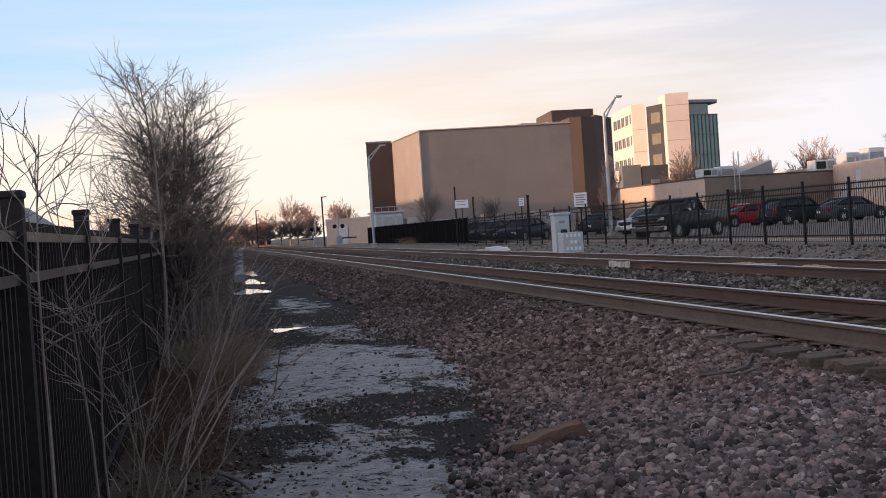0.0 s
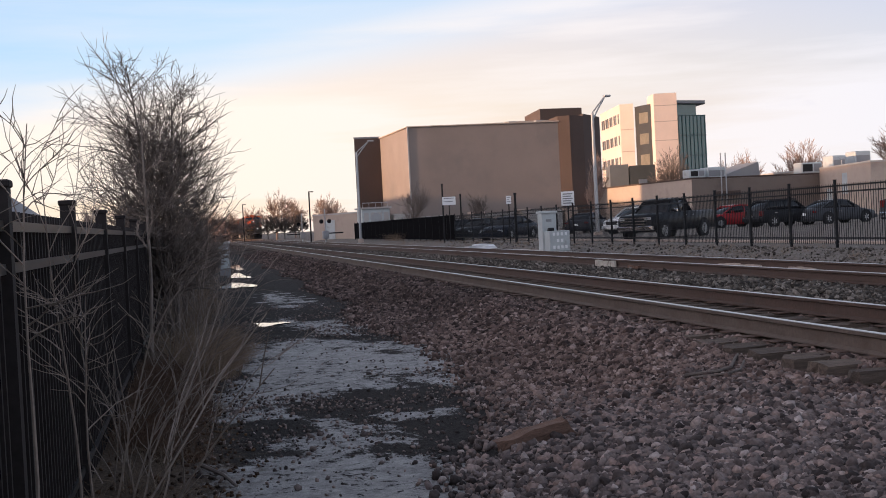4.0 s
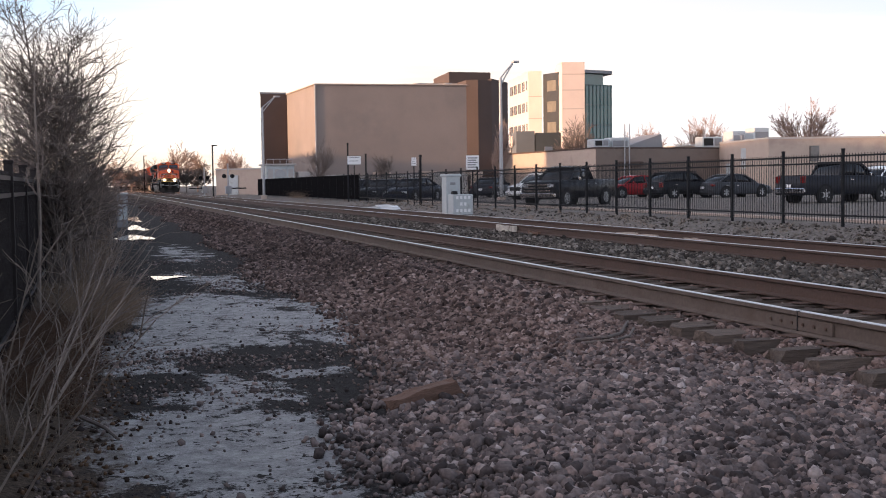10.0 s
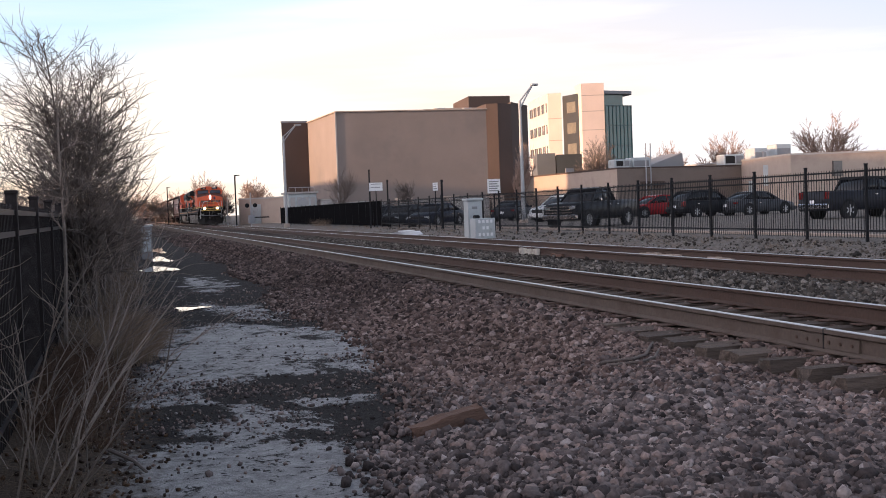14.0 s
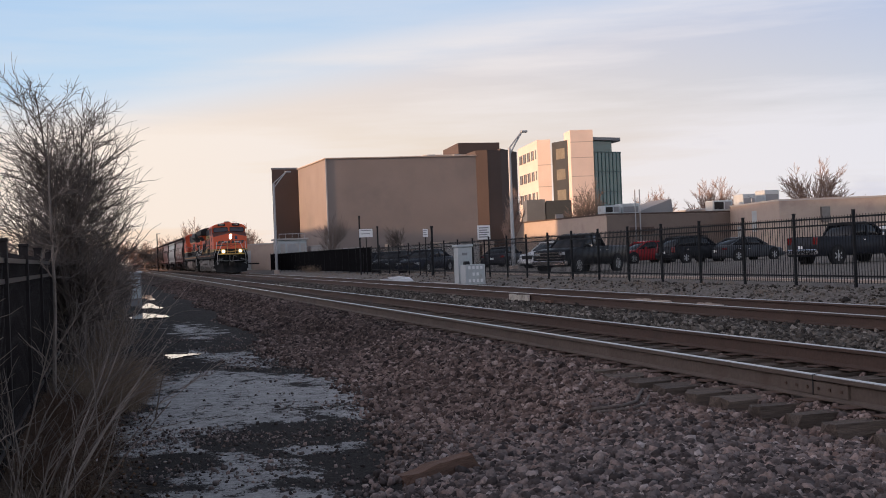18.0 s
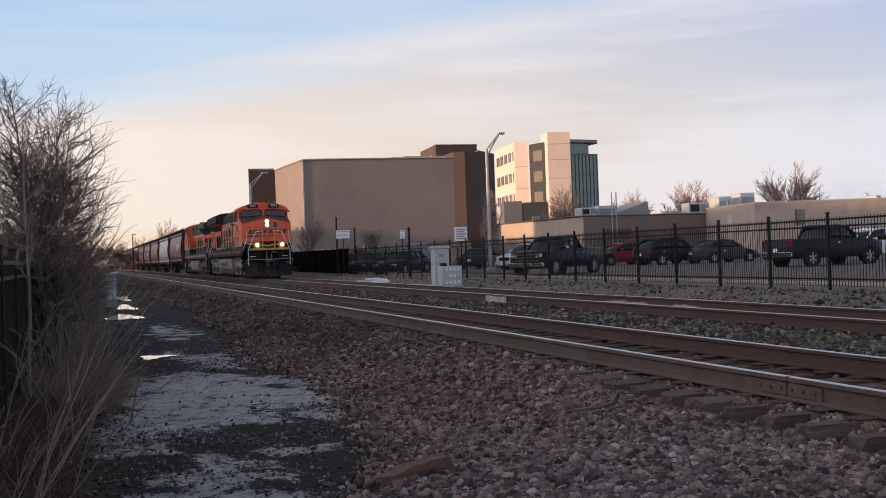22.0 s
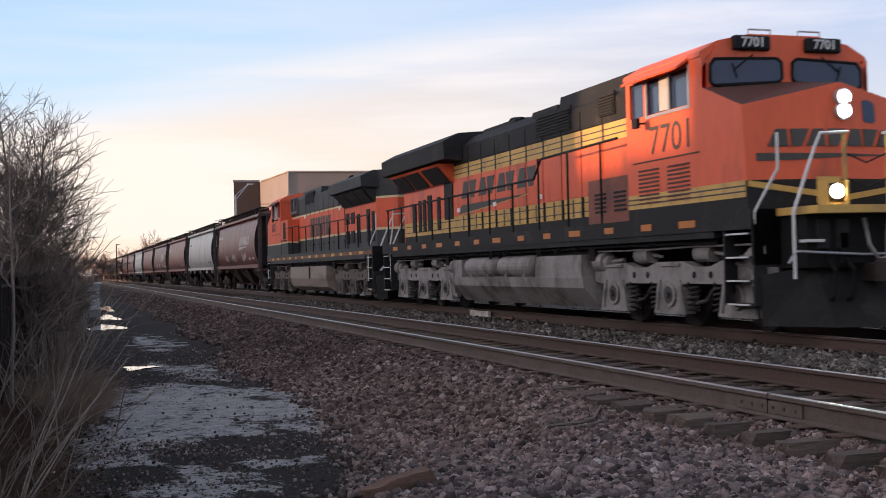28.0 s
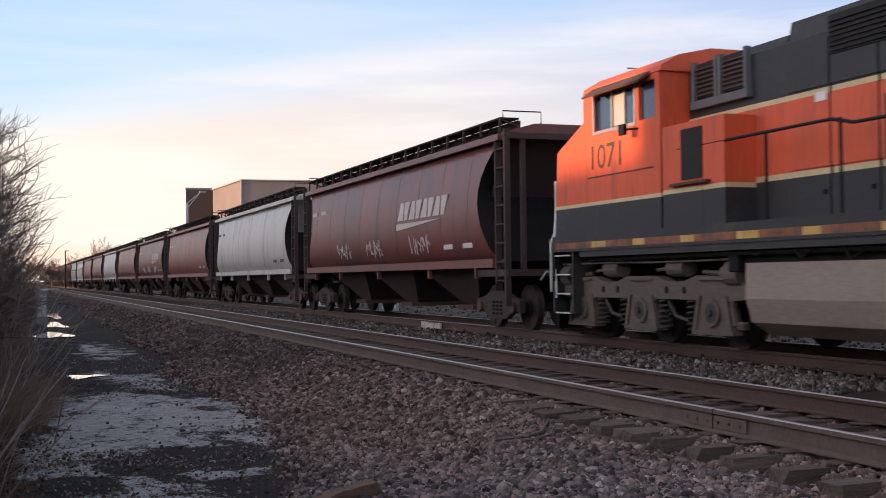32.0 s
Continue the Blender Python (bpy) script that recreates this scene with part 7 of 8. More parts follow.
def make_train():
    lead = locomotive(0, "7701", "orange and black diesel locomotive with ochre bands, headlights lit")
    TRAIN.append((lead, 0.0, 0.0))
    second = locomotive(1, "1071", "orange and dark green diesel locomotive coupled backwards")
    TRAIN.append((second, 44.6, 180.0))
    brown = hopper_car(M_HOPBROWN, "oxide brown covered grain hopper wagon with faded white emblem", True)
    grey = hopper_car(M_HOPGREY, "pale grey rust-streaked covered grain hopper wagon", False)
    red = hopper_car(M_HOPRED, "faded red-brown covered grain hopper wagon", False)
    order = "bgrbrgrrggbrrgrbrgrr"
    first = {"b": brown, "g": grey, "r": red}
    used = set()
    for i, c in enumerate(order):
        if c in used:
            ob = copy_thing(first[c], pose(0, 0, 0))
        else:
            ob = first[c]
            used.add(c)
        TRAIN.append((ob, 44.75 + 18.6 * i, 0.0))


make_train()


# ---- buildings across the line ----
def walls_of(bm, outline, z0, z1):
    prism(bm, outline, "z", z0, z1)


def big_store():
    b = thing("windowless_building", "large windowless tan brick building with brown brick towers", "building")
    bm = B()
    walls_of(bm, [(23.7, 128.5), (40.8, 127.6), (44.0, 170), (27.0, 175), (22.9, 143.3)], -1.0, 12.0)
    wall = part("main_wall", bm, M_BRICK, b, "plain tan brick wall")
    bm = B()
    for (xa, ya), (xb, yb) in (((23.64, 128.44), (40.86, 127.54)), ((22.84, 143.3), (23.64, 128.44))):
        d = (Vector((xb, yb, 0)) - Vector((xa, ya, 0))).normalized()
        nrm = Vector((d.y, -d.x, 0)) * 0.12
        a, c = Vector((xa, ya, 12.0)), Vector((xb, yb, 12.0))
        vs = [a + nrm, c + nrm, c - nrm, a - nrm]
        lo = [bm.verts.new((v.x, v.y, 11.98)) for v in vs]
        hi = [bm.verts.new((v.x, v.y, 12.09)) for v in vs]
        bm.faces.new(list(reversed(lo)))
        bm.faces.new(hi)
        for i in range(4):
            bm.faces.new((lo[i], lo[(i + 1) % 4], hi[(i + 1) % 4], hi[i]))
    part("coping", bm, M_BEIGE, wall, "thin coping strip")
    bm = B()
    prism(bm, [(23.55, 128.40), (23.70, 128.40), (23.70, 128.55), (23.55, 128.55)], "z", -1, 12.0)
    part("downpipe", bm, M_ROOF, wall)
    # brown stair tower at the left end
    bm = B()
    walls_of(bm, [(19.75, 144.0), (22.95, 144.2), (26, 150), (22, 152)], -1.0, 12.1)
    tower = part("stair_tower", bm, M_BROWN, b, "dark brown brick stair tower")
    bm = B()
    walls_of(bm, [(19.7, 143.95), (22.97, 144.15), (23.0, 144.5), (19.75, 144.5)], 12.1, 12.3)
    part("coping", bm, M_GREYPANEL, tower)
    # brown towers at the right end
    for outline, top in (([(40.75, 127.6), (41.95, 127.0), (43.0, 131.5), (40.9, 131.5)], 12.6), ([(41.97, 127.1), (43.9, 128.0), (46, 139), (42.9, 139)], 12.62), ([(43.93, 128.1), (47.65, 133.0), (50, 146), (45.4, 146)], 12.85), ([(42.5, 140.0), (47.9, 140.0), (48.8, 150), (43.4, 150)], 14.7)):
        bm = B()
        walls_of(bm, outline, -1.0, top)
        part("brick_tower", bm, M_BROWN, b, "dark brown brick tower")
    bm = B()
    walls_of(bm, [(36.5, 134), (42.4, 133.8), (42.4, 142), (36.5, 142)], 11.9, 12.75)
    part("rooftop_plant", bm, M_BEIGE, b, "rooftop plant screen in late sun")
    for k in range(5):
        bm = B()
        x = 34.0 + k * 1.6
        box(bm, (x, 129.6, 12.0), (x + 0.9, 130.4, 12.28 + 0.12 * (k % 2)))
        part("roof_unit", bm, M_ROOF, b)
    for k in range(7):
        bm = boxed(((29.5 + 1.75 * k, 124.0, -0.4), (30.9 + 1.75 * k, 126.5, 2.05 if k % 3 else 2.3)))
        part("loading_annex", bm, M_ROOF if k % 3 else M_BEIGE, b)


big_store()


def office_block():
    b = thing("office_block", "five-storey cream office block with a blue-green glass corner", "building")
    # sunlit wing with rows of windows, facing the low sun
    bm = B()
    walls_of(bm, [(91.6, 254.9), (88.35, 233.7), (90.8, 232.3), (97, 252)], -1.0, 24.2)
    wing = part("cream_wing", bm, M_CREAM, b, "cream panelled wing with square windows")
    d = Vector((91.3 - 88.3, 254.9 - 233.7, 0))
    length = d.length
    d.normalize()
    nrm = Vector((-d.y, d.x, 0))
    for row in range(5):
        for k in range(9):
            s = 1.2 + k * 2.1 + (0.5 if k % 2 else 0)
            if s > length - 1:
                continue
            p = Vector((88.3, 233.7, 0)) + d * s
            z = 2.3 + row * 4.5
            bm = B()
            v = [p + nrm * 0.04, p + d * 0.80 + nrm * 0.04]
            q = [bm.verts.new((v[0].x, v[0].y, z)), bm.verts.new((v[1].x, v[1].y, z)), bm.verts.new((v[1].x, v[1].y, z + 2.0)), bm.verts.new((v[0].x, v[0].y, z + 2.0))]
            w = [bm.verts.new((c.co.x - nrm.x * 0.2, c.co.y - nrm.y * 0.2, c.co.z)) for c in q]
            bm.faces.new(q)
            bm.faces.new(list(reversed(w)))
            for i in range(4):
                bm.faces.new((q[i], w[i], w[(i + 1) % 4], q[(i + 1) % 4]))
            bmesh.ops.recalc_face_normals(bm, faces=bm.faces)
            part("window", bm, M_WINDOW, wing)
    # shaded panel return with storey joints
    for z in (5.1, 9.7, 14.2, 18.8):
        bm = B()
        prism(bm, [(88.31, 233.64), (90.8, 232.22), (90.8, 232.34), (88.35, 233.76)], "z", z, z + 0.16)
        part("panel_joint", bm, M_BEIGE, wing)
    # recessed stair glazing; its dark colour carries the wing's shadow
    bm = B()
    walls_of(bm, [(90.85, 231.6), (92.1, 226.1), (97, 230), (96, 240)], -1.0, 23.4)
    stair = part("stair_tower", bm, M_SHADEGLAZE, b, "recessed olive glazed stair tower darkened for the wing's shadow")
    for z in (2.5, 6.8, 11.1, 15.4, 19.7):
        bm = B()
        prism(bm, [(91.15, 230.1), (91.85, 227.05), (91.95, 227.1), (91.25, 230.2)], "z", z, z + 2.2)
        part("stair_window", bm, M_DIMPANE, stair)
    # tall cream fin tower
    bm = B()
    walls_of(bm, [(91.62, 223.1), (96.1, 222.0), (98.2, 231), (92.8, 229.5)], -1.0, 25.1)
    fin = part("fin_tower", bm, M_CREAM, b, "tall cream panel tower")
    for z in (3.4, 7.4, 11.5, 15.6, 19.4, 22.6):
        bm = B()
        prism(bm, [(91.58, 223.06), (96.1, 221.95), (96.1, 222.0), (91.62, 223.12)], "z", z, z + 0.14)
        part("panel_joint", bm, M_BEIGE, fin)
    # glazed corner
    bm = B()
    walls_of(bm, [(96.15, 223.2), (103.5, 225.0), (105, 236), (98, 238)], -1.0, 20.6)
    glass = part("glazed_corner", bm, M_GLASS, b, "blue-green curtain wall")
    bm = B()
    walls_of(bm, [(96.15, 223.6), (101.6, 225.2), (102.5, 234), (98, 236)], 20.6, 23.0)
    part("upper_glazing", bm, M_GLASS, b)
    bm = B()
    walls_of(bm, [(96.1, 222.3), (103.2, 224.2), (104.0, 226), (104.0, 238), (97, 239)], 23.0, 23.6)
    part("roof_canopy", bm, M_GREYPANEL, b, "grey overhanging roof canopy")
    for z in (4.2, 8.3, 12.4, 16.5, 20.5):
        bm = B()
        prism(bm, [(96.1, 223.1), (103.5, 224.92), (103.55, 225.0), (96.15, 223.25)], "z", z, z + 0.22)
        part("transom", bm, M_GLASSBAR, glass)
    for k in range(8):
        x, y = 96.8 + k * 0.92, 223.28 + k * 0.228
        bm = boxed(((x, y - 0.06, -1), (x + 0.09, y + 0.1, 20.6)))
        part("mullion", bm, M_GLASSBAR, glass)
    bm = B()
    walls_of(bm, [(97.4, 222.6), (103.2, 224.1), (103.4, 224.9), (97.5, 223.4)], -1.0, 8.0)
    part("brown_base", bm, M_BROWN, b)
    # low front pavilions
    bm = B()
    walls_of(bm, [(72.4, 197.8), (75.5, 196.8), (79, 206), (75, 207)], -1.0, 10.0)
    part("pavilion", bm, M_SLATE, b, "grey panelled front pavilion")
    bm = B()
    walls_of(bm, [(75.6, 196.6), (80.0, 195.4), (83, 205), (79, 206)], -1.0, 9.7)
    pav = part("pavilion", bm, M_DARKPANEL, b, "dark front pavilion with a sign band")
    bm = boxed(((77.0, 195.8, 5.9), (78.7, 196.0, 7.2)))
    part("wall_window", bm, M_GREYPANEL, pav)


office_block()


def low_shops():
    b = thing("low_building", "long single-storey beige block building with flat roofs", "building")
    sections = [([(46.0, 129.8), (47.0, 106.0), (62.55, 108.75), (62.6, 130.5)], 4.16, "beige end wall"), ([(62.1, 121.5), (62.05, 109.0), (59.4, 95.2), (70.0, 92.2), (96, 86), (96, 120)], 4.66, "beige front wing")]
    for outline, top, lab in sections:
        bm = B()
        walls_of(bm, outline, -1.0, top)
        s = part("wall", bm, M_BEIGE, b, lab)
        bm = B()
        c = Vector((sum(p[0] for p in outline) / len(outline), sum(p[1] for p in outline) / len(outline)))
        walls_of(bm, [(c.x + (p[0] - c.x) * 1.006, c.y + (p[1] - c.y) * 1.006) for p in outline], top, top + 0.16)
        part("roof_edge", bm, M_ROOF if top > 4.6 else M_BROWN, s, "dark metal roof edge")
    # thin darker sheet over the beige front carries that wall's shade
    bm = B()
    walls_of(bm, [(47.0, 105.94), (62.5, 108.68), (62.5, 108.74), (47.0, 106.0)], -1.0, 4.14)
    part("front_facing", bm, M_SHADEBEIGE, b, "beige block front coloured darker for its shade")
    for x, y, w, h, zr in ((47.3, 106.2, 1.7, 0.85, 4.3), (59.9, 107.4, 2.3, 1.1, 4.3)):
        bm = B()
        box(bm, (x, y + 1.0, zr), (x + w, y + 2.6, zr + h), 0.08)
        u = part("roof_unit", bm, M_SILVERBOX, b, "grey rooftop air unit")
        part("unit_grille", boxed(((x + 0.2, y + 0.985, zr + 0.2), (x + w * 0.55, y + 1.0, zr + h - 0.15))), M_GRILLE, u)
        part("unit_grille", boxed(((x + w * 0.62, y + 0.985, zr + 0.2), (x + w - 0.12, y + 1.0, zr + h - 0.15))), M_GREYPANEL, u)
    for x, y, w, h in ((57.2, 122.8, 2.2, 1.2), (73.5, 124, 1.8, 2.0), (66.6, 108, 1.8, 1.7), (79, 92, 6.5, 0.9), (72.5, 93.5, 0.6, 0.5), (56.0, 122.4, 0.9, 0.9), (86.5, 91, 3.5, 1.3)):
        bm = B()
        zr = 4.6
        if y > 115:
            x, y, w, h, zr = x * 0.87, y * 0.87, w * 0.87, h * 0.87, 4.2
        box(bm, (x, y + 1.5, zr), (x + w, y + 3.4, zr + 0.1 + h), 0.08)
        u = part("roof_unit", bm, M_SILVERBOX, b, "grey rooftop air unit")
        bm = boxed(((x + 0.15, y + 1.48, zr + 0.25), (x + w - 0.15, y + 1.5, zr + h * 0.8)))
        part("unit_grille", bm, M_GREYPANEL, u)
    bm = B()
    prism(bm, [(52.6, 4.25), (57.8, 4.25), (57.6, 5.9)], "y", 113, 118)
    part("gable", bm, M_GREYPANEL, b)
    for x in (50.1, 50.6):
        bm = B()
        tube(bm, [(x, 106.0, -0.5), (x, 106.0, 6.6)], 0.06, 6)
        part("vent_pipe", bm, M_GREYSTEEL, b)
    # doors and windows on the fronts
    for x, y, w, z0, z1, mat in ((49.6, 106.4, 2.6, 2.4, 2.9, M_BROWN), (57.8, 107.9, 1.1, -0.1, 1.9, M_WINDOW), (63.0, 94.05, 1.2, 2.6, 4.0, M_WINDOW), (76.0, 90.55, 4.0, -0.2, 2.6, M_BROWN)):
        bm = boxed(((x, y - 0.12, z0), (x + w, y + 0.3, z1)))
        part("wall_opening", bm, mat, b)
    for s in (0.25, 0.55):
        x, y = 62.05 + (59.4 - 62.05) * s, 109 + (95.2 - 109) * s
        bm = boxed(((x - 0.08, y - 0.5, 0.6 if s < 0.5 else 2.0), (x + 0.2, y + 0.5, 2.6 if s < 0.5 else 4.0)))
        part("side_window", bm, M_SILVERBOX, b, "pale shuttered side window")
    bm = B()
    tube(bm, [(60.6, 102, 4.75), (60.6, 102, 5.3), (59.9, 101.5, 5.5), (60.6, 102, 5.3), (61.3, 102.5, 5.5)], 0.05, 5)
    part("roof_floodlight", bm, M_GREYSTEEL, b)


low_shops()


def yard_buildings():
    b = thing("utility_shed", "small pale flat-roofed utility building with a light blue door", "building")
    bm = B()
    walls_of(bm, [(14.8, 150.0), (19.6, 140.6), (27, 144), (22, 156)], -0.8, 2.95)
    part("wall", bm, M_BEIGE, b)
    bm = B()
    walls_of(bm, [(14.7, 150.0), (19.6, 140.4), (19.7, 140.5), (14.8, 150.2)], 2.95, 3.12)
    part("roof_edge", bm, M_ROOF, b)
    bm = B()
    walls_of(bm, [(15.95, 147.5), (17.0, 145.5), (17.04, 145.6), (16.0, 147.6)], -0.5, 2.3)
    part("door", bm, M_SILVERBOX, b, "pale blue roller door")
    t = thing("transformer_house", "pale grey electrical transformer enclosure with roof rails", "transformer")
    bm = B()
    box(bm, (17.5, 124.4, -0.5), (20.5, 128.4, 3.1), 0.06)
    body = part("housing", bm, M_SILVERBOX, t)
    bm = B()
    box(bm, (17.3, 124.2, 3.1), (20.7, 128.6, 3.28))
    part("lid", bm, M_ROOF, t)
    for k in range(4):
        bm = boxed(((17.7 + k * 0.72, 124.34, 0.6), (18.2 + k * 0.72, 124.4, 2.7)))
        part("panel", bm, M_ROOF, body)
    bm = B()
    disc(bm, (19.0, 124.36, 2.1), 0.55, "y", -0.03, 0.03, 20)
    part("fan_guard", bm, M_GREYSTEEL, body)
    bm = B()
    tube(bm, [(17.6, 124.5, 3.28), (17.6, 124.5, 3.75), (20.3, 124.5, 3.75), (20.3, 124.5, 3.28)], 0.04, 5)
    for x in (18.3, 19.0, 19.7):
        tube(bm, [(x, 124.5, 3.28), (x, 124.5, 3.75)], 0.03, 5)
    part("roof_rail", bm, M_GREYSTEEL, t)
    for i, (x0, x1, y, h) in enumerate(((20.9, 23.2, 124.0, 2.3), (23.0, 25.6, 121.5, 1.9), (21.6, 24.6, 109.0, 1.7), (25.2, 30.2, 107.0, 1.55), (30.6, 33.5, 106.0, 1.8))):
        w = thing("low_block", "low pale concrete store with a flat lid", "shed", group="low concrete stores")
        bm = B()
        box(bm, (x0, y, -0.5), (x1, y + 2.2, h), 0.04)
        part("body", bm, M_BEIGE if i % 2 else M_ROOF, w)
        bm = boxed(((x0 - 0.08, y - 0.08, h), (x1 + 0.08, y + 2.28, h + 0.12)))
        part("lid", bm, M_ROOF, w)


yard_buildings()


def street_lamp(x, y, z, h, arm, label):
    t = thing("street_lamp", label, "lamp post", pose(x, y, z), "lamp posts")
    bm = B()
    tube(bm, [(0, 0, 0), (0, 0, h * 0.5), (0, 0, h)], 0.13, 8, 0.09)
    part("pole", bm, M_GREYSTEEL, t)
    bm = B()
    box(bm, (-0.22, -0.22, -0.3), (0.22, 0.22, 0.25), 0.03)
    part("base", bm, M_BEIGE, t)
    for o in (0.0, -0.45):
        bm = B()
        tube(bm, [(0, 0, h + o), (arm * 0.4, 0, h + 0.45 + o * 0.5), (arm * 0.85, 0, h + 0.95 + o * 0.12)], 0.045, 6)
        part("arm", bm, M_GREYSTEEL, t)
    bm = B()
    box(bm, (arm * 0.80, -0.14, h + 0.93), (arm * 1.25, 0.14, h + 1.06), 0.03)
    part("luminaire", bm, M_GREYSTEEL, t)
    return t


street_lamp(23.9, 68.0, -0.1, 7.45, 0.95, "galvanised lamp post with a curved double arm")
street_lamp(14.75, 106.5, -0.1, 8.1, 1.3, "galvanised lamp post with a slanting arm")


def pole(name, label, x, y, h, r, mat=None, head=False):
    t = thing(name, label, "pole", pose(x, y, 0), "slim poles")
    bm = B()
    tube(bm, [(0, 0, -0.4), (0, 0, h)], r, 6)
    part("shaft", bm, mat or M_BLACK, t)
    bm = B()
    box(bm, (-r, -0.08, h - 0.05), (0.55 if head else r, 0.08, h + 0.06))
    part("head" if head else "cap", bm, mat or M_BLACK, t)


pole("light_pole", "dark slim light pole beside the line", 13.7, 142.3, 5.8, 0.09, None, True)
pole("light_pole", "dark slim light pole far down the line", 8.3, 205, 6.2, 0.09, None, True)
pole("fence_pole", "dark slim pole behind the screened fence", 15.6, 73.8, 3.6, 0.05)
pole("fence_pole", "dark slim pole behind the screened fence", 16.7, 73.5, 2.9, 0.05)
pole("fence_pole", "tall dark post standing among the fence posts", 16.3, 59.0, 2.45, 0.06)


def board(label, x, y, z0, w, h, bars, post_h=None):
    t = thing("sign", label, "sign", pose(x, y, 0, 0, 0, -14), "signs")
    bm = B()
    box(bm, (-w / 2, -0.01, z0), (w / 2, 0.01, z0 + h), 0.004)
    plate = part("plate", bm, M_SIGN, t)
    for k in range(bars):
        bm = boxed(((-w * 0.38, -0.016, z0 + h * (0.86 - 0.8 * k / bars) - h * 0.08), (w * 0.38 - 0.06 * (k % 2), -0.0125, z0 + h * (0.86 - 0.8 * k / bars))))
        part("text_bar", bm, M_GREYPANEL, plate)
    bm = B()
    tube(bm, [(0, 0.03, -0.3), (0, 0.03, z0 + h)], 0.03, 6)
    part("post", bm, M_BLACK, t)


board("white notice board with dark lettering on a post", 16.35, 50.4, 1.62, 0.58, 0.64, 5)
board("pale sign on a post by the windowless building", 15.9, 73.3, 2.28, 0.85, 0.52, 2)
board("small white sign on a tall post", 15.95, 59.0, 1.95, 0.26, 0.42, 3)


def signal_cabinets():
    t = thing("signal_cabinet", "pale grey steel signal cabinet beside the track", "cabinet", pose(13.55, 44.6, -0.16))
    bm = B()
    box(bm, (-0.28, -0.3, 0), (0.30, 0.3, 1.44), 0.015)
    part("body", bm, M_SILVERBOX, t)
    bm = B()
    box(bm, (-0.33, -0.35, 1.44), (0.35, 0.35, 1.54), 0.02)
    part("lid", bm, M_SILVERBOX, t)
    bm = boxed(((-0.23, -0.315, 0.85), (0.25, -0.305, 1.38)))
    door = part("door", bm, M_SILVERBOX, t)
    bm = boxed(((-0.12, -0.325, 1.12), (0.10, -0.316, 1.22)))
    part("label_plate", bm, M_GREYPANEL, door)
    t = thing("meter_box", "squat blue-grey steel box with rows of pale stickers", "cabinet", pose(13.35, 43.4, -0.18))
    bm = B()
    box(bm, (-0.18, -0.35, 0), (0.62, 0.35, 0.78), 0.02)
    body = part("body", bm, M_SILVERBOX, t)
    for r in range(3):
        for c in range(4 if r != 1 else 2):
            x = -0.06 + c * 0.16 + (0.16 if r == 1 else 0)
            bm = boxed(((x, -0.36, 0.10 + r * 0.25), (x + 0.09, -0.351, 0.22 + r * 0.25)))
            part("sticker", bm, M_SIGN, body)
    bm = B()
    disc(bm, (-0.05, -0.1, 0.78), 0.13, "x", -0.1, 0.1, 12)
    part("cable_hood", bm, M_BLACK, t)
    p = thing("concrete_pad", "low concrete pad beside the signal cabinet", "pad", pose(12.6, 46.0, -0.30))
    bm = B()
    box(bm, (-0.4, -1.6, 0.0), (0.75, 1.6, 0.16), 0.02)
    part("slab", bm, M_BEIGE, p)
    p = thing("rubble", "pale broken concrete lump on the verge", "rubble", pose(13.3, 55.5, -0.22))
    rnd = random.Random(2)
    for k in range(3):
        bm = B()
        vs = box(bm, (-0.5 + k * 0.4, -0.4, 0), (0.05 + k * 0.4, 0.4, 0.16 + 0.05 * (k % 2)))
        for v in vs:
            v.co += Vector((rnd.uniform(-0.08, 0.08), rnd.uniform(-0.1, 0.1), rnd.uniform(-0.04, 0.04)))
        part("lump", bm, M_SIGN, p)


signal_cabinets()


def path_cabinet():
    t = thing("relay_box", "small grey relay box beside the path", "cabinet", pose(1.05, 46.6, -0.5))
    bm = B()
    box(bm, (-0.2, -0.2, 0), (0.2, 0.2, 1.25), 0.02)
    part("body", bm, M_GREYPANEL, t)
    bm = B()
    box(bm, (-0.24, -0.24, 1.25), (0.24, 0.24, 1.33), 0.02)
    part("lid", bm, M_SILVERBOX, t)
    bm = boxed(((-0.16, -0.215, 0.3), (0.16, -0.203, 1.1)))
    part("door", bm, M_SILVERBOX, t)


path_cabinet()


def crossing_signal(x, y, turn):
    t = thing("crossing_signal", "dark railway crossing signal with twin lamps and gate motor", "signal", pose(x, y, -0.3, 0, 0, turn), "crossing signals")
    bm = B()
    tube(bm, [(0, 0, 0), (0, 0, 3.6)], 0.08, 8)
    part("mast", bm, M_GREYSTEEL, t)
    for s in (-0.42, 0.42):
        bm = B()
        disc(bm, (s, -0.1, 2.3), 0.22, "y", -0.05, 0.02, 18)
        disc(bm, (s, -0.15, 2.3), 0.12, "y", -0.15, 0.0, 12)
        part("lamp", bm, M_BLACK, t)
    bm = B()
    box(bm, (-0.3, -0.25, 0.5), (0.3, 0.25, 1.3), 0.03)
    part("gate_motor", bm, M_GREYSTEEL, t)
    bm = boxed(((0.3, -0.05, 1.0), (1.9, 0.05, 1.12)))
    part("counterweight_arm", bm, M_BLACK, t)


crossing_signal(13.2, 121.5, 10)
crossing_signal(13.0, 146.0, 190)


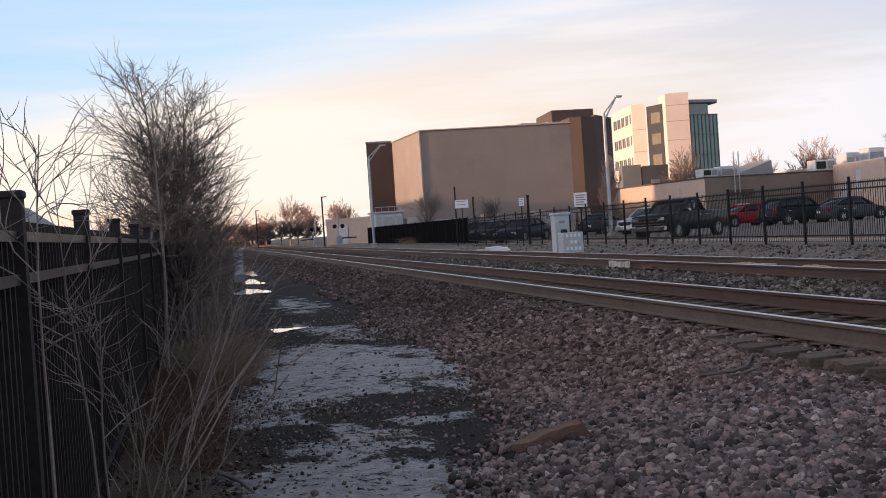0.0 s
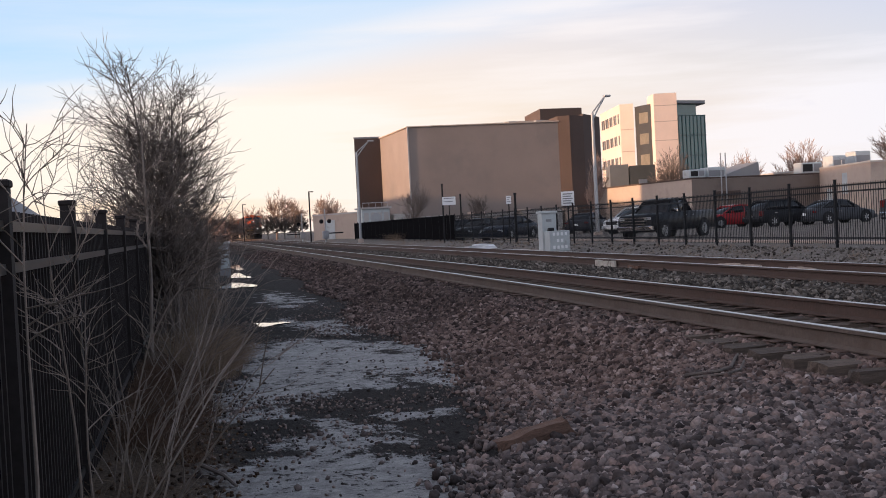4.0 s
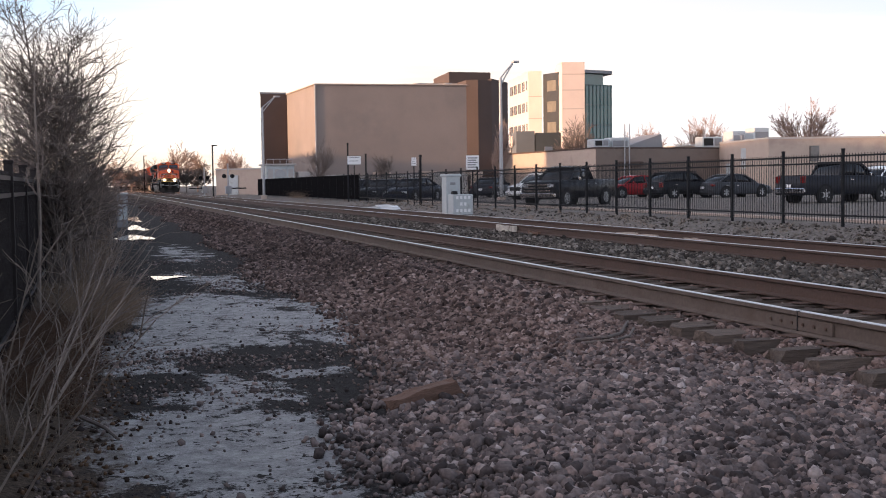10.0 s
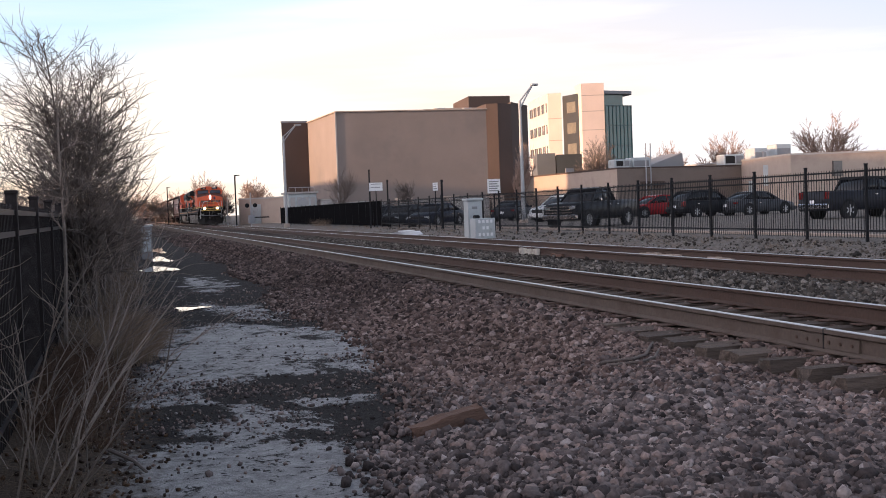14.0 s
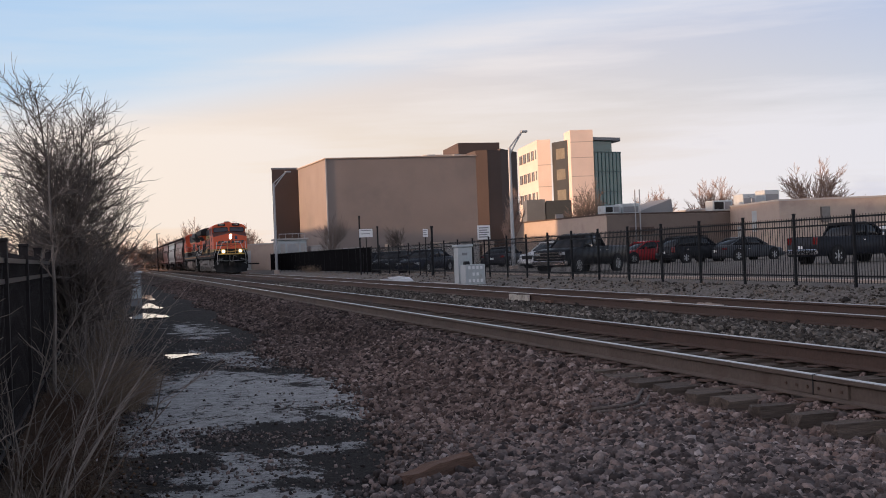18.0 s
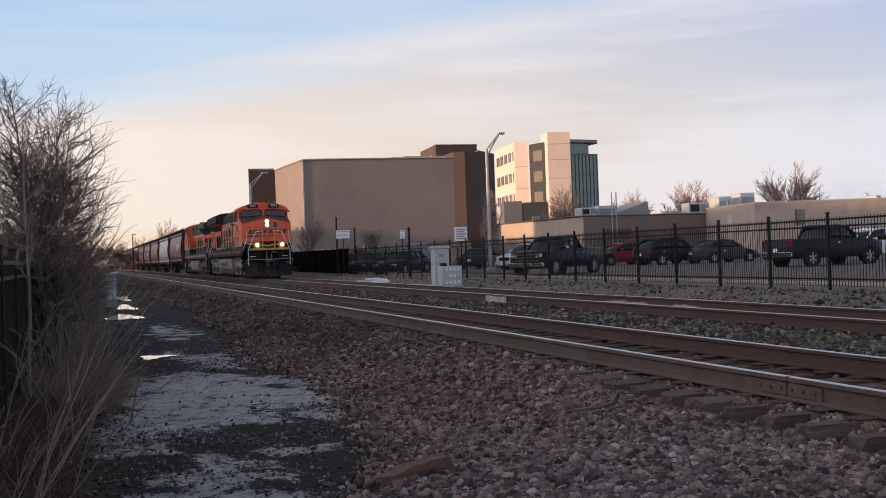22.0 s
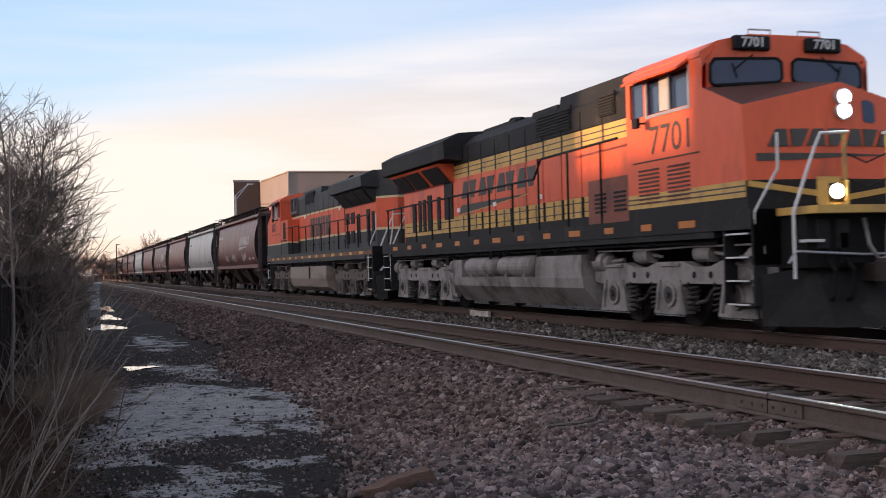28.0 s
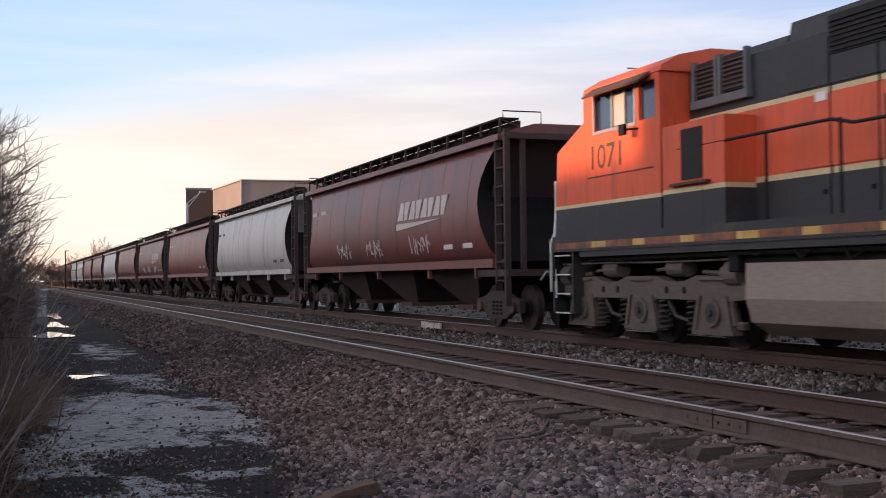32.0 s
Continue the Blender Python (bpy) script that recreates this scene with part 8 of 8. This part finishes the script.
def car_park():
    bm = B()
    z = -0.075
    outline = [(18.2, 2), (110, 2), (110, 92), (59, 95), (52, 160), (18.2, 160)]
    prism(bm, outline, "z", -0.35, z + 0.0)
    tagged(part("car_park", bm, M_ASPHALT), "worn grey asphalt car park", "car park", kind="structure")
    bm = B()
    box(bm, (18.0, 2, -0.3), (18.2, 160, 0.02), 0.02)
    tagged(part("kerb", bm, M_BEIGE), "pale concrete kerb of the car park", "kerb", kind="structure")
    for k in range(9):
        bm = boxed(((24.0 + 2.75 * k, 40.0, z + 0.004), (24.1 + 2.75 * k, 44.8, z + 0.008)))
        tagged(part("bay_line", bm, M_SIGN), "painted white parking bay line", "marking", "bay lines", "structure")


car_park()


# ---- houses out of view, added behind the path's fence to shade the line ----
def house(x0, x1, y0, y1, h, ridge, label, mat):
    t = thing("house", label, "house", group="houses behind the fence")
    bm = B()
    box(bm, (x0, y0, -0.6), (x1, y1, h))
    part("wall", bm, mat, t)
    bm = B()
    xm = (x0 + x1) / 2
    prism(bm, [(x0 - 0.4, h), (x1 + 0.4, h), (xm, ridge)], "y", y0 - 0.4, y1 + 0.4)
    part("roof", bm, M_GREYPANEL, t)
    for k in range(3):
        y = y0 + (y1 - y0) * (k + 0.5) / 3
        bm = boxed(((x1, y - 0.5, 0.9), (x1 + 0.05, y + 0.5, 2.2)))
        part("window", bm, M_WINDOW, t)


# the low roof passes a patch of sun; the tallest shades the low building
for y0, y1, hh, rr in ((-75, -40, 5, 9.5), (-41, -12, 5, 9.2), (-13, 13.6, 5, 9.3), (14.0, 19.6, 4.2, 6.3), (20.0, 46, 5, 9.3), (46.5, 66, 5, 9.0), (66.5, 84, 5, 9.0), (84.5, 113.5, 8.5, 12.8), (114, 145, 5, 9.0), (145.5, 172, 5, 9.0), (172.5, 205, 5, 9.0)):
    house(-34, -24, y0, y1, hh, rr, "unseen pale house with a dark pitched roof, added to shade the line", M_BEIGE)


# ---- parked vehicles ----
M_TYRE = material("tyre", (0.015, 0.015, 0.016), 0.85, 0, 0.2, 30, 3, 0.1)
M_RIM = material("alloy_rim", (0.36, 0.36, 0.37), 0.4, 0.7, 0.1, 20, 3, 0.02)
M_CHROME = material("chrome", (0.7, 0.7, 0.72), 0.15, 1.0, 0.05, 20, 3, 0.0)
M_CARGLASS = material("car_glass", (0.008, 0.009, 0.012), 0.08, 0, 0.1, 3, 1, 0.0, spec=0.35)
M_TAIL = material("tail_lamp", (0.15, 0.010, 0.010), 0.25, 0, 0.1, 20, 3, 0.0, coat=0.5)
M_HEAD = material("head_lamp", (0.6, 0.62, 0.64), 0.15, 0.2, 0.1, 20, 3, 0.0, coat=0.8)


def car_paint(name, c):
    return material(name, c, 0.30, 0.0, 0.08, 30, 1, 0.0, dirt=(0.03, 0.028, 0.027), dirt_amount=0.08, dirt_scale=3, coat=0.0, spec=0.16)


P_BLACK, P_NAVY, P_RED, P_GREY, P_DARK, P_WHITE = (car_paint(n, c) for n, c in (("black_car_paint", (0.010, 0.011, 0.014)), ("navy_car_paint", (0.011, 0.015, 0.030)), ("red_car_paint", (0.26, 0.014, 0.018)), ("grey_car_paint", (0.055, 0.058, 0.066)), ("charcoal_car_paint", (0.020, 0.022, 0.029)), ("white_car_paint", (0.72, 0.73, 0.74))))


def loft(bm, sections):
    """Joins cross-sections (closed rings of equal length) and caps the ends."""
    rings = [[bm.verts.new(p) for p in s] for s in sections]
    n = len(rings[0])
    for a, b in zip(rings, rings[1:]):
        for k in range(n):
            bm.faces.new((a[k], a[(k + 1) % n], b[(k + 1) % n], b[k]))
    bm.faces.new(list(reversed(rings[0])))
    bm.faces.new(rings[-1])
    bmesh.ops.recalc_face_normals(bm, faces=bm.faces)


def soften(bm, r):
    """Rounds every edge, as pressed sheet metal is."""
    bmesh.ops.bevel(bm, geom=bm.edges[:], offset=r, segments=2, affect="EDGES", clamp_overlap=True)


def vehicle(kind, paint, label, x, y, z, turn, category, size=1.0):
    """Nose towards local -y. kind: sedan, suv or pickup."""
    spec = {"sedan": (4.75, 1.82, 1.44, 0.66, 0.33), "suv": (4.7, 1.88, 1.70, 0.72, 0.36), "pickup": (5.9, 2.02, 1.93, 0.86, 0.41)}[kind]
    L, W, H, belt_lo, wr = spec
    c = thing("parked_car" if kind != "pickup" else "pickup_truck", label, category, pose(x, y, z, 0, 0, turn) @ Matrix.Scale(size, 4), "parked vehicles")
    h = W / 2
    low = 0.20 if kind == "sedan" else 0.28 if kind == "suv" else 0.40
    if kind == "sedan":
        top = [(0, 0.52, 0.80), (0.12, 0.70, 0.92), (0.9, 0.84, 0.98), (1.35, 0.92, 1.0), (3.7, 0.96, 1.0), (4.45, 0.98, 0.95), (4.72, 0.80, 0.88), (4.75, 0.5, 0.86)]
        green = [(1.25, 0.93, 0.86), (2.05, 1.38, 0.70), (2.6, 1.44, 0.68), (3.3, 1.40, 0.68), (4.2, 1.0, 0.80)]
    elif kind == "suv":
        top = [(0, 0.60, 0.84), (0.10, 0.86, 0.94), (0.9, 1.02, 0.99), (1.2, 1.06, 1.0), (4.3, 1.08, 1.0), (4.62, 1.06, 0.95), (4.7, 0.6, 0.90)]
        green = [(1.05, 1.07, 0.88), (1.75, 1.60, 0.74), (2.5, 1.70, 0.72), (3.9, 1.66, 0.72), (4.55, 1.10, 0.82)]
    else:
        top = [(0, 0.72, 0.88), (0.08, 1.14, 0.95), (0.6, 1.22, 0.99), (1.5, 1.28, 1.0), (3.75, 1.30, 1.0), (3.80, 1.30, 1.0), (5.82, 1.30, 1.0), (5.9, 1.0, 0.96)]
        green = [(1.45, 1.28, 0.90), (2.15, 1.84, 0.76), (2.6, 1.93, 0.74), (3.4, 1.92, 0.74), (3.72, 1.30, 0.86)]

    def ring(yy, zz, k, low=low):
        w = h * k
        m = (low + zz) / 2
        return [(-w * 0.92, yy, low), (w * 0.92, yy, low), (w, yy, low + 0.12), (w * 1.0, yy, m), (w * 0.97, yy, zz - 0.06), (w * 0.88, yy, zz), (-w * 0.88, yy, zz), (-w * 0.97, yy, zz - 0.06), (-w, yy, m), (-w, yy, low + 0.12)]
    bm = B()
    loft(bm, [ring(a, b, k) for a, b, k in top])
    soften(bm, 0.06)
    body = part("body", bm, paint, c, smooth=True)
    bm = B()
    def gring(yy, zz, k):
        w = h * k
        base = 0.9 * belt_lo + 0.2
        return [(-h * 0.88, yy, base), (h * 0.88, yy, base), (w + 0.04, yy, zz - 0.06), (w - 0.06, yy, zz), (-w + 0.06, yy, zz), (-w - 0.04, yy, zz - 0.06)]
    loft(bm, [gring(a, b - 0.03, k) for a, b, k in green])
    soften(bm, 0.05)
    part("glasshouse", bm, M_CARGLASS, c, "dark tinted windows", smooth=True)
    bm = B()
    mid = green[1:-1]
    def rring(yy, zz, k):
        w = h * k
        return [(-w, yy, zz - 0.07), (w, yy, zz - 0.07), (w - 0.05, yy, zz + 0.01), (-w + 0.05, yy, zz + 0.01)]
    loft(bm, [rring(a - (0.05 if i == 0 else -0.05 if i == len(mid) - 1 else 0), b, k + 0.02) for i, (a, b, k) in enumerate(mid)])
    part("roof", bm, paint, c)
    # pillars
    for s in (-1, 1):
        for i, j in ((0, 1), (3, 4)):
            (a, b, k), (a2, b2, k2) = green[i], green[j]
            bm = B()
            tube(bm, [(s * (h * k - 0.0), a, b - 0.02), (s * (h * k2 + 0.02), a2, b2 - 0.03)], 0.04, 5)
            part("pillar", bm, paint, c)
        yb = green[2][0] + (0.25 if kind != "pickup" else 0.05)
        bm = B()
        tube(bm, [(s * (h * 0.90), yb, green[0][1] - 0.02), (s * (h * green[2][2] + 0.015), yb, green[2][1] - 0.05)], 0.04, 5)
        part("pillar", bm, paint, c)
        bm = B()
        box(bm, (s * (h + 0.10) - 0.09, green[0][0] + 0.45, green[0][1] - 0.02), (s * (h + 0.10) + 0.09, green[0][0] + 0.58, green[0][1] + 0.14), 0.03)
        part("mirror", bm, paint if kind != "pickup" else M_CHROME, c)
        for yy in (green[1][0] + 0.75, green[2][0] + 1.0):
            bm = boxed(((s * (h * 1.0) - 0.012, yy, top[3][1] - 0.2), (s * (h * 1.0) + 0.012, yy + 0.18, top[3][1] - 0.16)))
            part("door_handle", bm, M_CHROME, c)
        if kind == "suv":
            bm = B()
            tube(bm, [(s * h * 0.66, 1.9, 1.72), (s * h * 0.66, 3.8, 1.71)], 0.022, 5)
            part("roof_rail", bm, M_BLACK, c)
    # wheels in dark arches
    for yy in (0.92 if kind != "pickup" else 1.0, L - (0.95 if kind != "pickup" else 1.2)):
        for s in (-1, 1):
            bm = B()
            disc(bm, (s * (h - 0.02), yy, wr + 0.02), wr + 0.09, "x", -0.03, 0.03, 24)
            part("wheel_arch", bm, M_BLACK, c)
            wheel = new("wheel")
            wheel.parent = c
            wheel.matrix_basis = pose(s * (h - 0.09), yy, wr)
            bm = B()
            disc(bm, (0, 0, 0), wr, "x", -0.12, 0.12, 24)
            part("tyre", bm, M_TYRE, wheel)
            bm = B()
            disc(bm, (s * 0.115, 0, 0), wr * 0.24, "x", -0.01, 0.012, 12)
            for k in range(6):
                box(bm, (-0.008, -0.04, wr * 0.1), (0.008, 0.04, wr * 0.62), m=Matrix.Translation((s * 0.123, 0, 0)) @ Matrix.Rotation(2 * math.pi * k / 6, 4, "X"))
            disc(bm, (s * 0.112, 0, 0), wr * 0.66, "x", -0.004, 0.008, 24)
            part("rim", bm, M_RIM, wheel)
    # lamps, bumpers, grille, plates
    zf = top[1][1]
    for s in (-1, 1):
        bm = B()
        box(bm, (s * h * 0.66 - 0.20, -0.02 + 0.05, zf - 0.22), (s * h * 0.66 + 0.20, 0.22, zf - 0.06), 0.03)
        part("headlight", bm, M_HEAD, c)
        bm = B()
        zt = top[-2][1]
        box(bm, (s * h * 0.80 - 0.14, L - 0.16, zt - (0.36 if kind != "sedan" else 0.10)), (s * h * 0.80 + 0.14, L + 0.02, zt - 0.02 + (0.05 if kind == "sedan" else 0)), 0.03)
        part("tail_light", bm, M_TAIL, c)
    bm = B()
    box(bm, (-h * 0.95, -0.07, low + 0.05), (h * 0.95, 0.15, low + 0.28), 0.04)
    part("front_bumper", bm, M_CHROME if kind == "pickup" else paint, c)
    bm = B()
    box(bm, (-h * 0.95, L - 0.12, low + 0.10), (h * 0.95, L + 0.08, low + 0.34), 0.04)
    part("rear_bumper", bm, M_CHROME if kind == "pickup" else paint, c)
    bm = B()
    box(bm, (-h * 0.52, -0.03, low + 0.30), (h * 0.52, 0.06, zf - 0.06), 0.02)
    g = part("grille", bm, M_GRILLE, c)
    if kind == "pickup":
        for zz in (0.74, 0.88, 1.02):
            bm = boxed(((-h * 0.72, -0.06, zz), (h * 0.72, -0.02, zz + 0.05)))
            part("grille_bar", bm, M_CHROME, g)
        bm = B()
        box(bm, (-h * 0.82, 3.85, 1.20), (h * 0.82, 5.8, 1.315))
        part("cargo_bed", bm, M_BLACK, c)
    bm = boxed(((-0.16, L + 0.081, low + 0.36), (0.16, L + 0.09, low + 0.50)))
    part("rear_plate", bm, M_SIGN, c)
    return c


LOT = -0.075
vehicle("pickup", P_BLACK, "black pickup truck with a chrome grille behind the fence", 18.75, 48.6, LOT, -54, "pickup truck", 0.93)
vehicle("sedan", P_RED, "dark red sedan parked between other cars", 30.9, 68.8, LOT, -80, "car")
vehicle("suv", P_BLACK, "black sport utility vehicle with red tail lamps", 36.1, 64.6, LOT, 104, "car", 0.94)
vehicle("sedan", P_GREY, "grey sedan with alloy wheels parked in the lot", 39.6, 64.2, LOT, 103, "car")
vehicle("pickup", P_DARK, "charcoal crew-cab pickup truck parked in the lot", 34.7, 46.2, LOT, 101, "pickup truck", 0.95)
vehicle("suv", P_WHITE, "white compact crossover parked in the lot", 37.0, 51.6, LOT, -76, "car")
vehicle("sedan", P_DARK, "dark sedan parked behind the signal cabinet", 28.8, 81.3, LOT, 140, "car")
vehicle("sedan", P_NAVY, "dark navy sedan parked by the fence", 17.6, 69.6, LOT, -44, "car")
vehicle("sedan", P_DARK, "dark sedan with a silver nose parked by the fence", 17.6, 77.5, LOT, -44, "car")
vehicle("sedan", P_NAVY, "navy sedan parked behind the screened fence", 17.6, 85.0, LOT, -44, "car")
vehicle("suv", P_WHITE, "white crossover half hidden behind the pickup", 24.6, 67.5, LOT, -70, "car")


# ---- what moves ----
def motions():
    for vehicle, back, turn in TRAIN:
        walk(vehicle, [(t, pose(X_FAR, y + back, 0, 0, 0, turn)) for t, y in TRAIN_Y])
    # every wheel pair turns as its vehicle rolls; alike ones share one set of keys
    keyed = {}
    for vehicle, back, turn in TRAIN:
        for ob in vehicle.children_recursive:
            if ob.name.startswith("wheelset"):
                sign = -1 if turn else 1
                y, z = ob.matrix_basis.translation.y, ob.matrix_basis.translation.z
                key = (round(y, 2), round(z, 2), sign)
                if key in keyed:
                    ob.rotation_mode = "QUATERNION"
                    data = ob.animation_data_create()
                    data.action = keyed[key].action
                    data.action_slot = keyed[key].action_slot
                else:
                    walk(ob, [(t, pose(0, y, z, sign * a)) for t, a in spin_rows(z)])
                    keyed[key] = ob.animation_data


motions()
